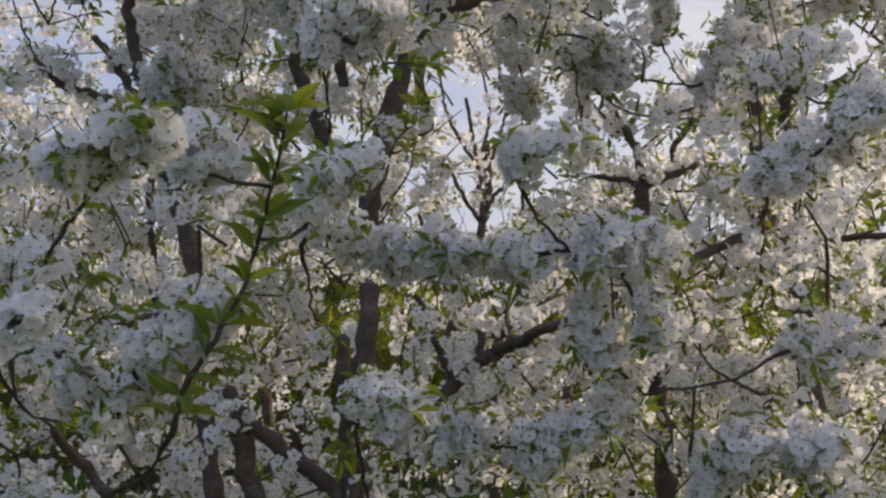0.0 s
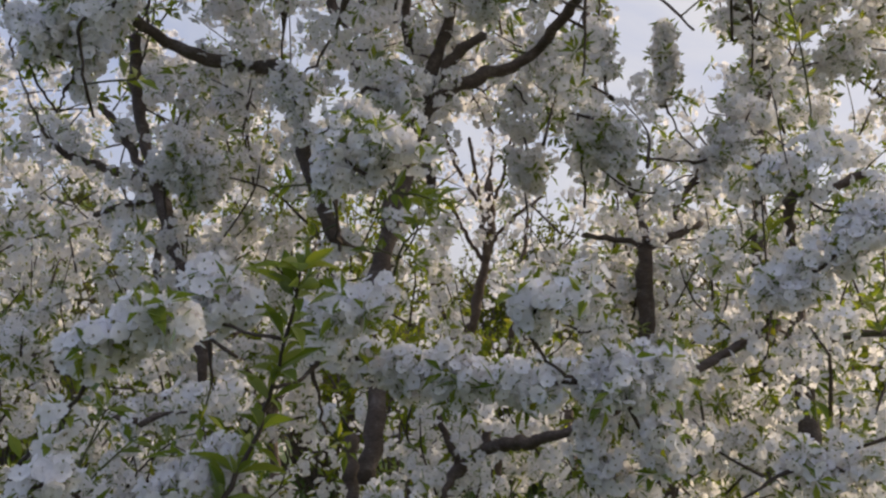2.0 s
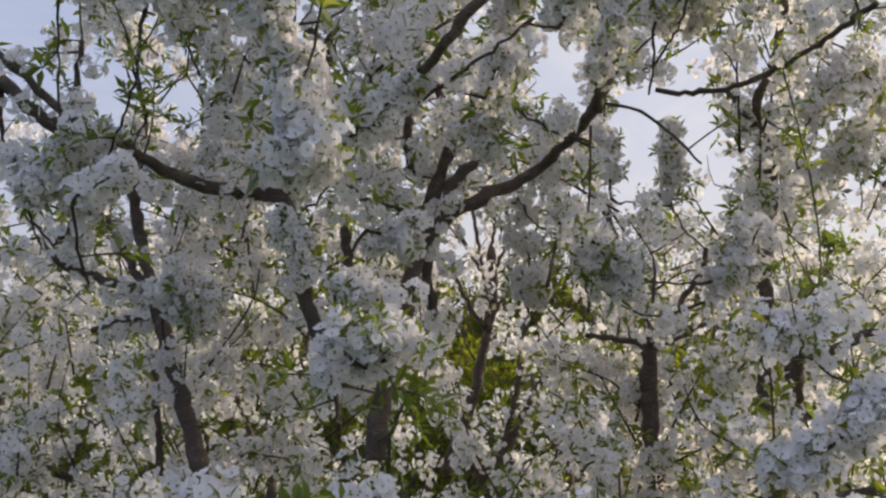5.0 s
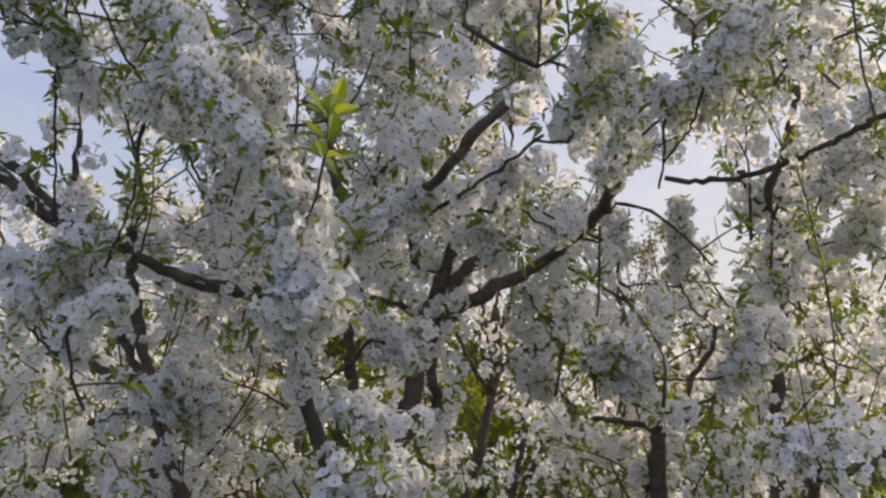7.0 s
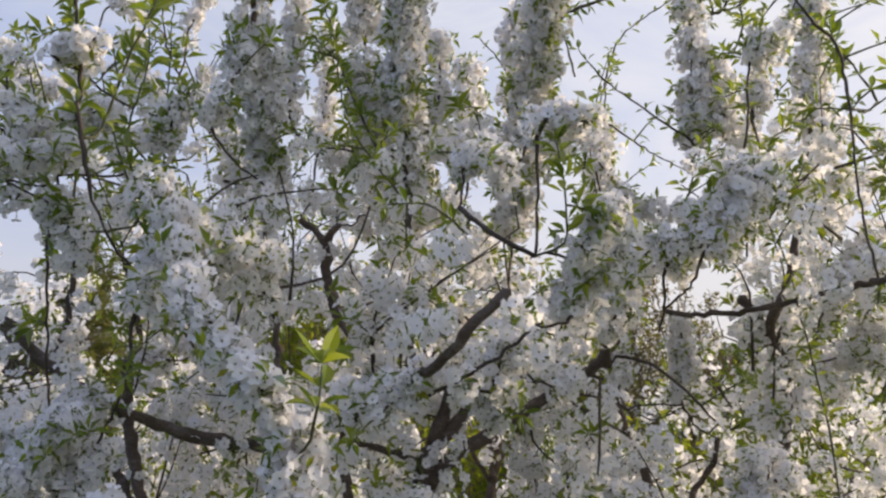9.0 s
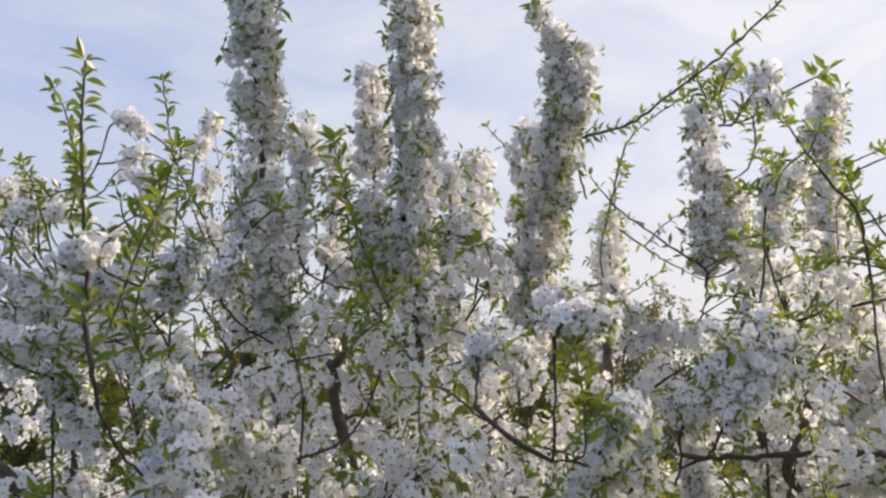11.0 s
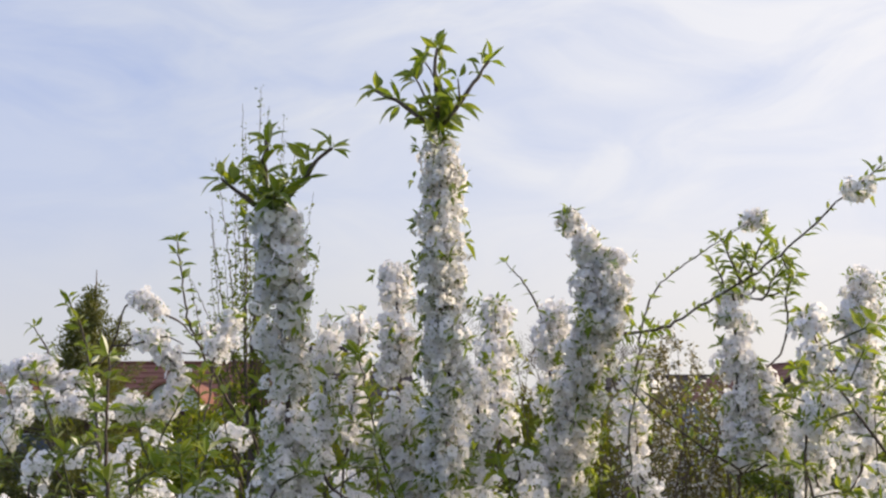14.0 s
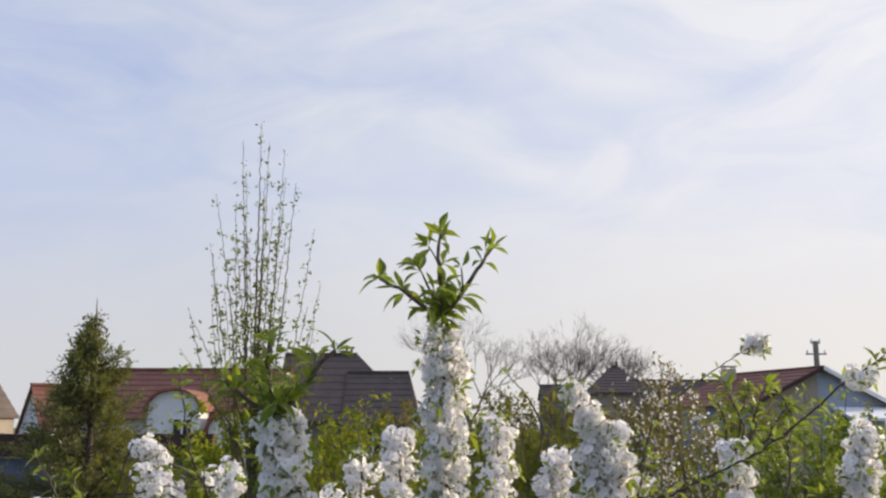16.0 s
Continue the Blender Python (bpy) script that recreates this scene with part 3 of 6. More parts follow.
GREY_WALL = rough_surface("blue_grey_render", [(0.3, (0.24, 0.28, 0.36)), (0.7, (0.34, 0.38, 0.46))], 0.8, 12, 0.9, 0.2, 0.01)
CREAM_WALL = rough_surface("cream_render", [(0.3, (0.36, 0.32, 0.22)), (0.6, (0.48, 0.43, 0.31)), (0.8, (0.54, 0.49, 0.38))], 0.8, 12, 0.9, 0.2, 0.01)
PANEL = rough_surface("wall_panel", [(0.3, (0.10, 0.115, 0.15)), (0.7, (0.17, 0.19, 0.235))], 0.9, 10, 0.9, 0.3, 0.01)
DARK_WALL = rough_surface("grey_panel", [(0.3, (0.09, 0.09, 0.09)), (0.7, (0.17, 0.165, 0.16))], 0.9, 10, 0.9, 0.3, 0.01)
BRICK = rough_surface("brick_coping", [(0.3, (0.045, 0.026, 0.024)), (0.7, (0.09, 0.05, 0.042))], 3, 8, 0.9, 0.4, 0.01, tint=0.3)
WHITE_TRIM = rough_surface("white_trim", [(0.3, (0.66, 0.67, 0.70)), (0.7, (0.80, 0.80, 0.80))], 4, 6, 0.6, 0.1, 0.004)
CONCRETE = rough_surface("pole_concrete", [(0.3, (0.16, 0.15, 0.14)), (0.7, (0.28, 0.26, 0.24))], 4, 8, 0.9, 0.3, 0.01)


def pane_material():
    m, w = material("window_glass")
    p = w.n("ShaderNodeBsdfPrincipled", Roughness=0.06)
    p.inputs["Base Color"].default_value = (0.018, 0.022, 0.028, 1)
    finish(w, p.outputs[0])
    return m


PANE = pane_material()


def box(bm, x0, x1, y0, y1, z0, z1):
    vs = [bm.verts.new((x, y, z)) for x in (x0, x1) for y in (y0, y1) for z in (z0, z1)]
    for q in ((0, 1, 3, 2), (4, 6, 7, 5), (0, 4, 5, 1), (2, 3, 7, 6), (0, 2, 6, 4), (1, 5, 7, 3)):
        bm.faces.new([vs[i] for i in q])
    return vs


def slab(bm, a, b, c, d, t):
    """A sloping board with top corners a b c d and thickness t downwards."""
    top = [bm.verts.new(p) for p in (a, b, c, d)]
    low = [bm.verts.new((p[0], p[1], p[2] - t)) for p in (a, b, c, d)]
    bm.faces.new(top)
    bm.faces.new(low[::-1])
    for i in range(4):
        j = (i + 1) % 4
        bm.faces.new((top[j], top[i], low[i], low[j]))


def window(parent, x, y, z, w, h, frame_mat=WHITE_TRIM):
    """A framed window on a wall that faces -y; x, z its lower left corner."""
    bm = bmesh.new()
    t = 0.07
    box(bm, x, x + w, y - 0.05, y + 0.05, z, z + t)
    box(bm, x, x + w, y - 0.05, y + 0.05, z + h - t, z + h)
    for q in (x, x + w / 2 - t / 2, x + w - t):
        box(bm, q, q + t, y - 0.05, y + 0.05, z + t, z + h - t)
    wd = part("window", bm, frame_mat, parent, "white framed window")
    bm = bmesh.new()
    box(bm, x + t, x + w - t, y - 0.012, y + 0.012, z + t, z + h - t)
    part("pane", bm, PANE, wd)


def gable_house(name, at, turn, length, depth, eave, ridge, wall_mat, roof_mat, label, over=0.35, windows=(), rows=9, hips=(0, 0)):
    """A house with its ridge along local x: walls, two roof slopes stepped in tile courses, windows in the front wall.
    hips: how far the ridge stops short of each end, under a third slope; 0 leaves a gable."""
    h = thing(name, at, label, "house", "houses behind the garden")
    h.rotation_euler = (0, 0, radians(turn))
    l, d = length / 2, depth / 2
    bm = bmesh.new()
    ring = []
    for x, hip in ((-l, hips[0]), (l, hips[1])):
        top = eave + 0.02 if hip else ridge - 0.12
        ring.append([bm.verts.new(p) for p in ((x, -d, -0.1), (x, d, -0.1), (x, d, eave), (x, 0, top), (x, -d, eave))])
    bm.faces.new(ring[0][::-1])
    bm.faces.new(ring[1])
    for i in range(5):
        j = (i + 1) % 5
        bm.faces.new((ring[0][i], ring[0][j], ring[1][j], ring[1][i]))
    part("wall", bm, wall_mat, h)
    slope, e = (ridge - eave) / d, d + over

    def ends(y):
        u = 1 - abs(y) / e
        return -l - over + hips[0] * u, l + over - hips[1] * u

    for side in (-1, 1):
        line = []
        for k in range(rows):
            y0, y1 = side * e * (1 - k / rows), side * e * (1 - (k + 1) / rows)
            line += [(y0, ridge - abs(y0) * slope + 0.05), (y1, ridge - abs(y1) * slope)]
        line += [(0, ridge - 0.10), (side * e, ridge - e * slope - 0.06)]
        bm = bmesh.new()
        va = [bm.verts.new((ends(y)[0], y, z)) for y, z in line]
        vb = [bm.verts.new((ends(y)[1], y, z)) for y, z in line]
        for i in range(len(line)):
            j = (i + 1) % len(line)
            bm.faces.new((va[i], va[j], vb[j], vb[i]))
        bm.faces.new(va[::-1])
        bm.faces.new(vb)
        bmesh.ops.recalc_face_normals(bm, faces=bm.faces)
        part("roof", bm, roof_mat, h)
    for s, hip in ((-1, hips[0]), (1, hips[1])):
        if not hip:
            continue
        x0, x1, low = s * (l + over), s * (l + over - hip), ridge - e * slope
        bm = bmesh.new()
        up = [bm.verts.new(p) for p in ((x0, -e, low + 0.04), (x0, e, low + 0.04), (x1, 0, ridge + 0.04))]
        dn = [bm.verts.new(p) for p in ((x0, -e, low - 0.06), (x0, e, low - 0.06), (x1, 0, ridge - 0.06))]
        bm.faces.new(up)
        bm.faces.new(dn[::-1])
        for i in range(3):
            j = (i + 1) % 3
            bm.faces.new((up[j], up[i], dn[i], dn[j]))
        bmesh.ops.recalc_face_normals(bm, faces=bm.faces)
        part("roof", bm, roof_mat, h)
    x0, x1 = ends(0)
    bm = bmesh.new()
    box(bm, x0, x1, -0.12, 0.12, ridge - 0.02, ridge + 0.10)
    part("ridge", bm, roof_mat, h)
    for x, z, w, hh in windows:
        window(h, x, -d - 0.03, z, w, hh)
    return h


def chimney(parent, x, y, z0, z1, w, mat):
    bm = bmesh.new()
    box(bm, x - w / 2, x + w / 2, y - w / 2, y + w / 2, z0, z1)
    box(bm, x - w / 2 - 0.1, x + w / 2 + 0.1, y - w / 2 - 0.1, y + w / 2 + 0.1, z1 + 0.14, z1 + 0.2)
    for dx in (-1, 1):
        for dy in (-1, 1):
            box(bm, x + dx * w * 0.4 - 0.04, x + dx * w * 0.4 + 0.04, y + dy * w * 0.4 - 0.04, y + dy * w * 0.4 + 0.04, z1, z1 + 0.14)
    part("chimney", bm, mat, parent, "plastered chimney with a flat cap")


red_house = gable_house("house", (-12.4, 48.0, 0), 0, 9.0, 6.0, 3.55, 5.75, WHITE_WALL, RED_TILE, "white house with a red tiled roof and an arched bay",
                        windows=((-3.6, 1.5, 1.1, 1.5), (2.3, 1.5, 1.1, 1.5)))


def arched_bay(parent, x, y0, y1, width, spring, rise):
    """A projecting bay whose front wall ends in an arch under a thin curved roof."""
    n = 14
    arc = [(x + width / 2 * math.cos(math.pi * k / n), spring + rise * math.sin(math.pi * k / n)) for k in range(n + 1)]
    bm = bmesh.new()
    out = [(x + width / 2, -0.1)] + arc + [(x - width / 2, -0.1)]
    a = [bm.verts.new((p, y0, q)) for p, q in out]
    b = [bm.verts.new((p, y1, q)) for p, q in out]
    bm.faces.new(a[::-1])
    bm.faces.new(b)
    for i in range(len(out)):
        j = (i + 1) % len(out)
        bm.faces.new((a[i], a[j], b[j], b[i]))
    part("bay", bm, WHITE_WALL, parent, "white arched bay wall")
    bm = bmesh.new()
    wide = [(x + (width / 2 + 0.15) * math.cos(math.pi * k / n), spring - 0.1 + (rise + 0.23) * math.sin(math.pi * k / n)) for k in range(n + 1)]
    rows = [[bm.verts.new((u, y, w)) for u, w in line] for y in (y0 - 0.25, y1) for line in ([(p, q + 0.02) for p, q in arc], wide)]
    for k in range(n):
        for i, j in ((0, 1), (1, 3), (3, 2), (2, 0)):
            bm.faces.new((rows[i][k], rows[i][k + 1], rows[j][k + 1], rows[j][k]))
    part("roof", bm, RED_TILE, parent, "curved red tiled hood")


arched_bay(red_house, 0.35, -4.9, -2.0, 2.3, 3.75, 0.8)
window(red_house, 0.30, -4.95, 1.9, 0.95, 1.45)
arched_bay(red_house, 2.85, -4.2, -2.0, 2.2, 2.7, 0.9)
red_wing = gable_house("house", (-18.1, 46.6, 0), 40, 3.4, 3.6, 2.85, 4.9, WHITE_WALL, RED_TILE, "low white house wing with a red tiled roof", over=0.15)
dark_house = gable_house("house", (-4.78, 50.8, 0), 0, 6.54, 6.0, 3.6, 6.72, DARK_WALL, BROWN_TILE, "house with a steep dark brown hipped roof", hips=(0, 3.4))
chimney(dark_house, -0.22, 0.0, 6.5, 6.92, 0.34, BROWN_TILE)
dark_annex = gable_house("house", (-3.0, 49.6, 0), 0, 3.2, 5.0, 3.3, 5.7, WHITE_WALL, BROWN_TILE, "lower annex with a dark brown roof and pale wall", windows=((-1.0, 1.6, 1.2, 1.3),), hips=(0, 0.7))
shed = gable_house("shed", (6.9, 58.0, 0), 0, 1.9, 3.0, 4.6, 5.35, DARK_WALL, BROWN_TILE, "dark flat-topped garden outbuilding", over=0.1)
peaked_house = gable_house("house", (11.1, 62.0, 0), 0, 3.0, 5.0, 5.15, 6.75, TAN_WALL, BROWN_TILE, "house with a peaked brown roof", over=0.25, hips=(1.55, 1.55))
chimney(peaked_house, 0.0, 0.0, 6.5, 6.84, 0.32, BROWN_TILE)
long_house = gable_house("house", (16.2, 65.5, 0), 0, 8.0, 6.0, 3.6, 6.0, TAN_WALL, BROWN_TILE, "long low house with a dark brown roof")
gable_end_house = gable_house("house", (19.15, 56.0, 0), -72.6, 8.4, 8.4, 4.24, 6.1, GREY_WALL, RED_TILE, "blue-grey gabled house with red-brown roof and white trim", over=0.4)


def verge(parent, x, d, eave, ridge):
    for s in (-1, 1):
        bm = bmesh.new()
        k = (ridge - eave) / d
        e = d + 0.4
        slab(bm, (x, s * e, ridge - e * k + 0.10), (x + 0.06, s * e, ridge - e * k + 0.10), (x + 0.06, 0, ridge + 0.10), (x, 0, ridge + 0.10), 0.24)
        part("verge_board", bm, WHITE_TRIM if s > 0 else BRICK, parent, "white verge board" if s > 0 else "dark red verge board")


verge(gable_end_house, 4.62, 4.2, 4.24, 6.1)
# thin tan sheet over the left half of the gable wall
bm = bmesh.new()
slab_a = [bm.verts.new((4.203, y, z)) for y, z in ((-4.2, -0.1), (-0.15, -0.1), (-0.15, 5.9), (-4.2, 4.2))]
slab_b = [bm.verts.new((4.24, v.co.y, v.co.z)) for v in slab_a]
bm.faces.new(slab_a[::-1])
bm.faces.new(slab_b)
for i in range(4):
    bm.faces.new((slab_a[i], slab_a[(i + 1) % 4], slab_b[(i + 1) % 4], slab_b[i]))
part("tan_half", bm, TAN_WALL, gable_end_house, "tan left half of the gable")
bm = bmesh.new()
slab(bm, (4.3, 0.6, 4.0), (6.0, 0.6, 3.4), (6.0, 4.2, 3.4), (4.3, 4.2, 4.0), 0.14)
part("porch_roof", bm, WHITE_TRIM, gable_end_house, "pale porch roof")
stack = thing("chimney_stack", (17.3, 58.0, 0.0), "cream plastered chimney stack with a flat cap", "chimney")
chimney(stack, 0, 0, -0.1, 6.35, 0.72, CREAM_WALL)
tan_house = gable_house("house", (-20.9, 40.0, 0), 90, 6.0, 3.6, 3.6, 6.2, TAN_WALL, BROWN_TILE, "tan rendered house with a steep gable", over=0.15)


def garden_wall(x0, x1, y, top):
    ob = thing("garden_wall", (x0, y, 0), "grey panel garden wall with a brick-red coping", "wall", kind="structure")
    n = int((x1 - x0) / 2.0)
    for k in range(n):
        bm = bmesh.new()
        box(bm, k * 2.0 + 0.10, k * 2.0 + 1.90, -0.04, 0.04, -0.1, top - 0.42)
        part("panel", bm, PANEL, ob)
        bm = bmesh.new()
        box(bm, k * 2.0 - 0.10, k * 2.0 + 0.10, -0.09, 0.09, -0.1, top - 0.40)
        part("pier", bm, PANEL, ob)
        bm = bmesh.new()
        for j in range(8):
            box(bm, k * 2.0 + j * 0.25 + 0.006, k * 2.0 + j * 0.25 + 0.244, -0.14, 0.14, top - 0.40, top - 0.006 * (j % 3))
        part("coping", bm, BRICK, ob, "brick-red coping")
    return ob


garden_wall(-16.0, -4.0, 17.0, 2.90)


# ---- garden trees and shrubs ----
def foliage_cloud(rng, n, place, size):
    """Many small leaves: place(rng) gives a point."""
    sh = leaf_shape(size, size * 0.45, 0.4, 0.2, False)
    turns = random_turns(rng, n)
    return [sh], [(place(rng), turns[k], rng.uniform(0.6, 1.3), 0) for k in range(n)]


def stems(rng, base, tips, r0, r1, bend=0.08, sides=5):
    V, F, b = [], [], 0
    for a, c in zip(base, tips):
        a, c = np.array(a, float), np.array(c, float)
        L = np.linalg.norm(c - a)
        m1 = a + (c - a) * 0.4 + rng.normal(0, bend * L, 3) * (1, 1, 0.3)
        path, share = spline([a, m1, c], max(0.06, L / 12))
        v, f = tube(path, r0 + (r1 - r0) * share, sides, rng)
        V.append(v)
        F.append(f + b)
        b += len(v)
    return np.concatenate(V), np.concatenate(F)


def bush(at, width, height, label, seed, leaf_mat, n, leaf=0.05, bloom=0, droop=0.0, group="garden shrubs"):
    """A loose shrub: many stems from the base, leaves in clumps along them."""
    rng = np.random.default_rng(seed)
    ob = thing("shrub", at, label, "shrub", group)
    tips, bases = [], []
    for _ in range(46):
        a = rng.uniform(0, 6.28)
        r = width / 2 * math.sqrt(rng.uniform(0.02, 1))
        h = height * (1 - 0.3 * (r / (width / 2)) ** 2) * rng.uniform(0.84, 1.05)
        tips.append((r * math.cos(a), r * math.sin(a), h))
        bases.append((r * 0.25 * math.cos(a), r * 0.25 * math.sin(a), -0.03))
    v, f = stems(rng, bases, tips, 0.016, 0.004)
    child("stem", mesh_of("stem", v, f, [DRY_TWIG], smooth=True), ob, "thin brown stems", "stuff")
    bases, tips = np.array(bases), np.array(tips)
    side_a, side_b = [], []
    for _ in range(130):
        i = int(rng.integers(len(tips)))
        u = rng.uniform(0.45, 1.0)
        p = bases[i] * (1 - u) + tips[i] * u
        side_a.append(p)
        side_b.append(p + rng.normal(0, 0.16, 3) * (1, 1, 0.5) + (0, 0, 0.16 - droop))
    v, f = stems(rng, side_a, side_b, 0.006, 0.002, sides=3)
    child("brushwood", mesh_of("brushwood", v, f, [DRY_TWIG]), ob, "fine brown twigs", "stuff")
    side_a, side_b = np.array(side_a), np.array(side_b)

    def place(g):
        if g.uniform() < 0.6:
            i, u = int(g.integers(len(side_a))), g.uniform(0, 1.1)
            return side_a[i] * (1 - u) + side_b[i] * u + g.normal(0, 0.035, 3)
        i, u = int(g.integers(len(tips))), g.uniform(0.3, 1.03)
        return bases[i] * (1 - u) + tips[i] * u + g.normal(0, 0.05, 3)

    sh, pl = foliage_cloud(rng, int(n * 2.4), place, leaf * 1.6)
    if pl:
        scatter("foliage", sh, pl, [leaf_mat], ob, "loose spring leaves", np.zeros(3))
    if bloom:
        tr = random_turns(rng, bloom)
        pl = [(place(rng), tr[k], rng.uniform(0.9, 1.6), 0) for k in range(bloom)]
        scatter("blossom_mass", [flower_shape(0)], pl, SPUR_MATS, ob, "scattered small pale blossom", np.zeros(3))
    return ob


def conifer(at, height, width, seed):
    """A feathery cone of rising boughs with hanging sprays."""
    rng = np.random.default_rng(seed)
    ob = thing("conifer", at, "olive-green feathery conical conifer in the garden", "tree")
    v, f = tube(*[np.array(q) for q in ([(0, 0, -0.05), (0.02, 0, height * 0.4), (0.03, 0.02, height * 0.75), (0, 0, height * 0.97)], [0.08, 0.055, 0.03, 0.004])], 7, rng)
    child("trunk", mesh_of("trunk", v, f, [BARK], smooth=True), ob)
    bases, tips = [], []
    for _ in range(420):
        u = 1 - rng.uniform(0.004, 1) ** 0.7
        a = rng.uniform(0, 6.28)
        r = width / 2 * (1 - u) ** 1.12 * rng.uniform(0.6, 1.1) * (1 + 0.22 * math.sin(3 * a + 9 * u)) + 0.03
        bases.append((0, 0, u * height * 0.92))
        tips.append((r * math.cos(a), r * math.sin(a), u * height * 0.93 + r * rng.uniform(0.1, 0.5)))
    v, f = stems(rng, bases, tips, 0.012, 0.003, 0.05, 4)
    child("bough", mesh_of("bough", v, f, [BARK]), ob, "thin rising boughs", "stuff")
    bases, tips = np.array(bases), np.array(tips)
    sh = leaf_shape(0.062, 0.022, 0.3, 0.35, False)
    pl = []
    for _ in range(10500):
        i, u = int(rng.integers(len(tips))), 1 - rng.uniform(0, 0.9) ** 1.4
        p = bases[i] * (1 - u) + tips[i] * u + rng.normal(0, 0.03, 3)
        d = (tips[i] - bases[i]) * 0.7 + rng.normal(0, 0.14, 3) + (0, 0, rng.choice((-0.22, 0.3)))
        d /= np.linalg.norm(d)
        for k in range(5):
            q = d + rng.normal(0, 0.35, 3)
            pl.append((p + d * 0.035 * k + rng.normal(0, 0.012, 3), turn_to(q, rng.uniform(0, 6.28)) @ Matrix.Rotation(radians(-90), 3, "Y"), rng.uniform(0.6, 1.3), 0))
    scatter("foliage", [sh], pl, [CONIFER_LEAF], ob, "feathery olive-green sprays", np.zeros(3))
    return ob


def whip_tree(at, seed):
    """A young columnar tree of upright whips with small new leaves."""
    rng = np.random.default_rng(seed)
    ob = thing("columnar_tree", at, "slender young tree of upright whips in new leaf", "tree")
    v, f = tube(np.array([(0, 0, -0.05), (0.02, 0, 0.9), (0, 0, 1.8), (0.02, 0, 2.9)]), np.array([0.05, 0.045, 0.038, 0.03]), 8, rng)
    child("trunk", mesh_of("trunk", v, f, [DRY_TWIG], smooth=True), ob)
    leaf = []
    reach = [(-0.92, 3.9), (-0.80, 4.35), (-0.66, 5.15), (-0.57, 5.7), (-0.38, 5.66), (-0.22, 6.28), (-0.12, 5.85), (-0.02, 6.52), (0.10, 6.26), (0.24, 6.22), (0.34, 5.8), (0.46, 5.74), (0.62, 5.3), (0.76, 4.6), (0.80, 3.95), (0.0, 5.9), (-0.3, 5.2), (0.3, 5.3), (-0.7, 4.2), (0.55, 4.4), (-0.48, 4.9), (0.15, 5.5), (-0.6, 4.4), (0.4, 4.6), (0.66, 4.2), (-0.16, 5.0), (0.2, 4.7), (-0.35, 4.5)]
    for k, (dx, top) in enumerate(reach):
        dx *= 0.96
        a = np.array((dx * 0.10, 0, rng.uniform(1.5, 3.1)))
        dy = rng.uniform(-0.4, 0.4)
        pts = [a, a + np.array((dx * 0.24, dy * 0.3, 0.5)), np.array((dx * rng.uniform(0.52, 0.76), dy * 0.7, a[2] * 0.45 + top * 0.55)), np.array((dx, dy, top))]
        path, share = spline(pts, 0.05)
        path[2:-2] += rng.normal(0, 0.006, (len(path) - 4, 3))
        stout = 0.03 if abs(dx) < 0.03 else rng.uniform(0.011, 0.018)
        v, f = tube(path, stout - (stout - 0.0025) * share, 5, rng)
        child("whip", mesh_of("whip", v, f, [DRY_TWIG], smooth=True), ob)
        for i, p in enumerate(path):
            if i < 4 or rng.uniform() < 0.5:
                continue
            side = rng.normal(0, 0.028, 3)
            for _ in range(1 + rng.poisson(19 * (1 - share[i]) ** 0.8)):
                leaf.append((p + side + rng.normal(0, 0.014 + 0.02 * (1 - share[i]), 3), random_turns(rng, 1)[0], rng.uniform(0.55, 1.25), 0))
    scatter("foliage", [leaf_shape(0.042, 0.030, 0.3, 0.2, False)], leaf, [WHIP_LEAF], ob, "small new green leaves", np.zeros(3))
    return ob


def bare_tree(at, height, width, seed):
    """A leafless round-crowned tree."""
    rng = np.random.default_rng(seed)
    ob = thing("bare_tree", at, "leafless round-crowned tree far behind the houses", "tree", "bare trees")
    V, F, b = [], [], 0

    def grow(p, d, L, r, depth):
        nonlocal b
        q = p + d * L
        path, share = spline([p, (p + q) / 2 + rng.normal(0, 0.06 * L, 3), q], L / 3)
        v, f = tube(path, r * (1 - 0.45 * share), 4 if depth < 2 else 3, rng)
        V.append(v)
        F.append(f + b)
        b += len(v)
        if depth == 6:
            return
        for _ in range(4 if depth in (1, 2, 3) else 3):
            nd = d + rng.normal(0, 0.55, 3) * (width / height * 1.6, width / height * 1.6, 0.7)
            nd[2] = abs(nd[2]) * 0.9 + 0.3
            nd /= np.linalg.norm(nd)
            grow(path[int(rng.integers(2, len(path)))], nd, L * rng.uniform(0.62, 0.85), r * 0.55, depth + 1)

    grow(np.array((0.0, 0, -0.1)), np.array((0.0, 0, 1.0)), height * 0.33, height * 0.022, 0)
    child("crown", mesh_of("crown", np.concatenate(V), np.concatenate(F), [DRY_TWIG]), ob, "bare brown branches and twigs")
    return ob


def utility_pole(at, top):
    ob = thing("utility_pole", at, "grey concrete utility pole with white insulators", "utility pole")
    bm = bmesh.new()
    box(bm, -0.16, 0.16, -0.12, 0.12, -0.1, top)
    part("post", bm, CONCRETE, ob)
    for z, w in ((top - 0.12, 0.34), (top - 0.95, 0.75)):
        bm = bmesh.new()
        box(bm, -w, w, -0.05, 0.05, z - 0.05, z + 0.05)
        part("crossarm", bm, CONCRETE, ob)
        for s in (-1, 1):
            bm = bmesh.new()
            bmesh.ops.create_cone(bm, segments=8, radius1=0.09, radius2=0.05, depth=0.24, cap_ends=True, matrix=Matrix.Translation((s * w * 0.85, 0, z + 0.17)))
            part("insulator", bm, WHITE_TRIM, ob)
    return ob


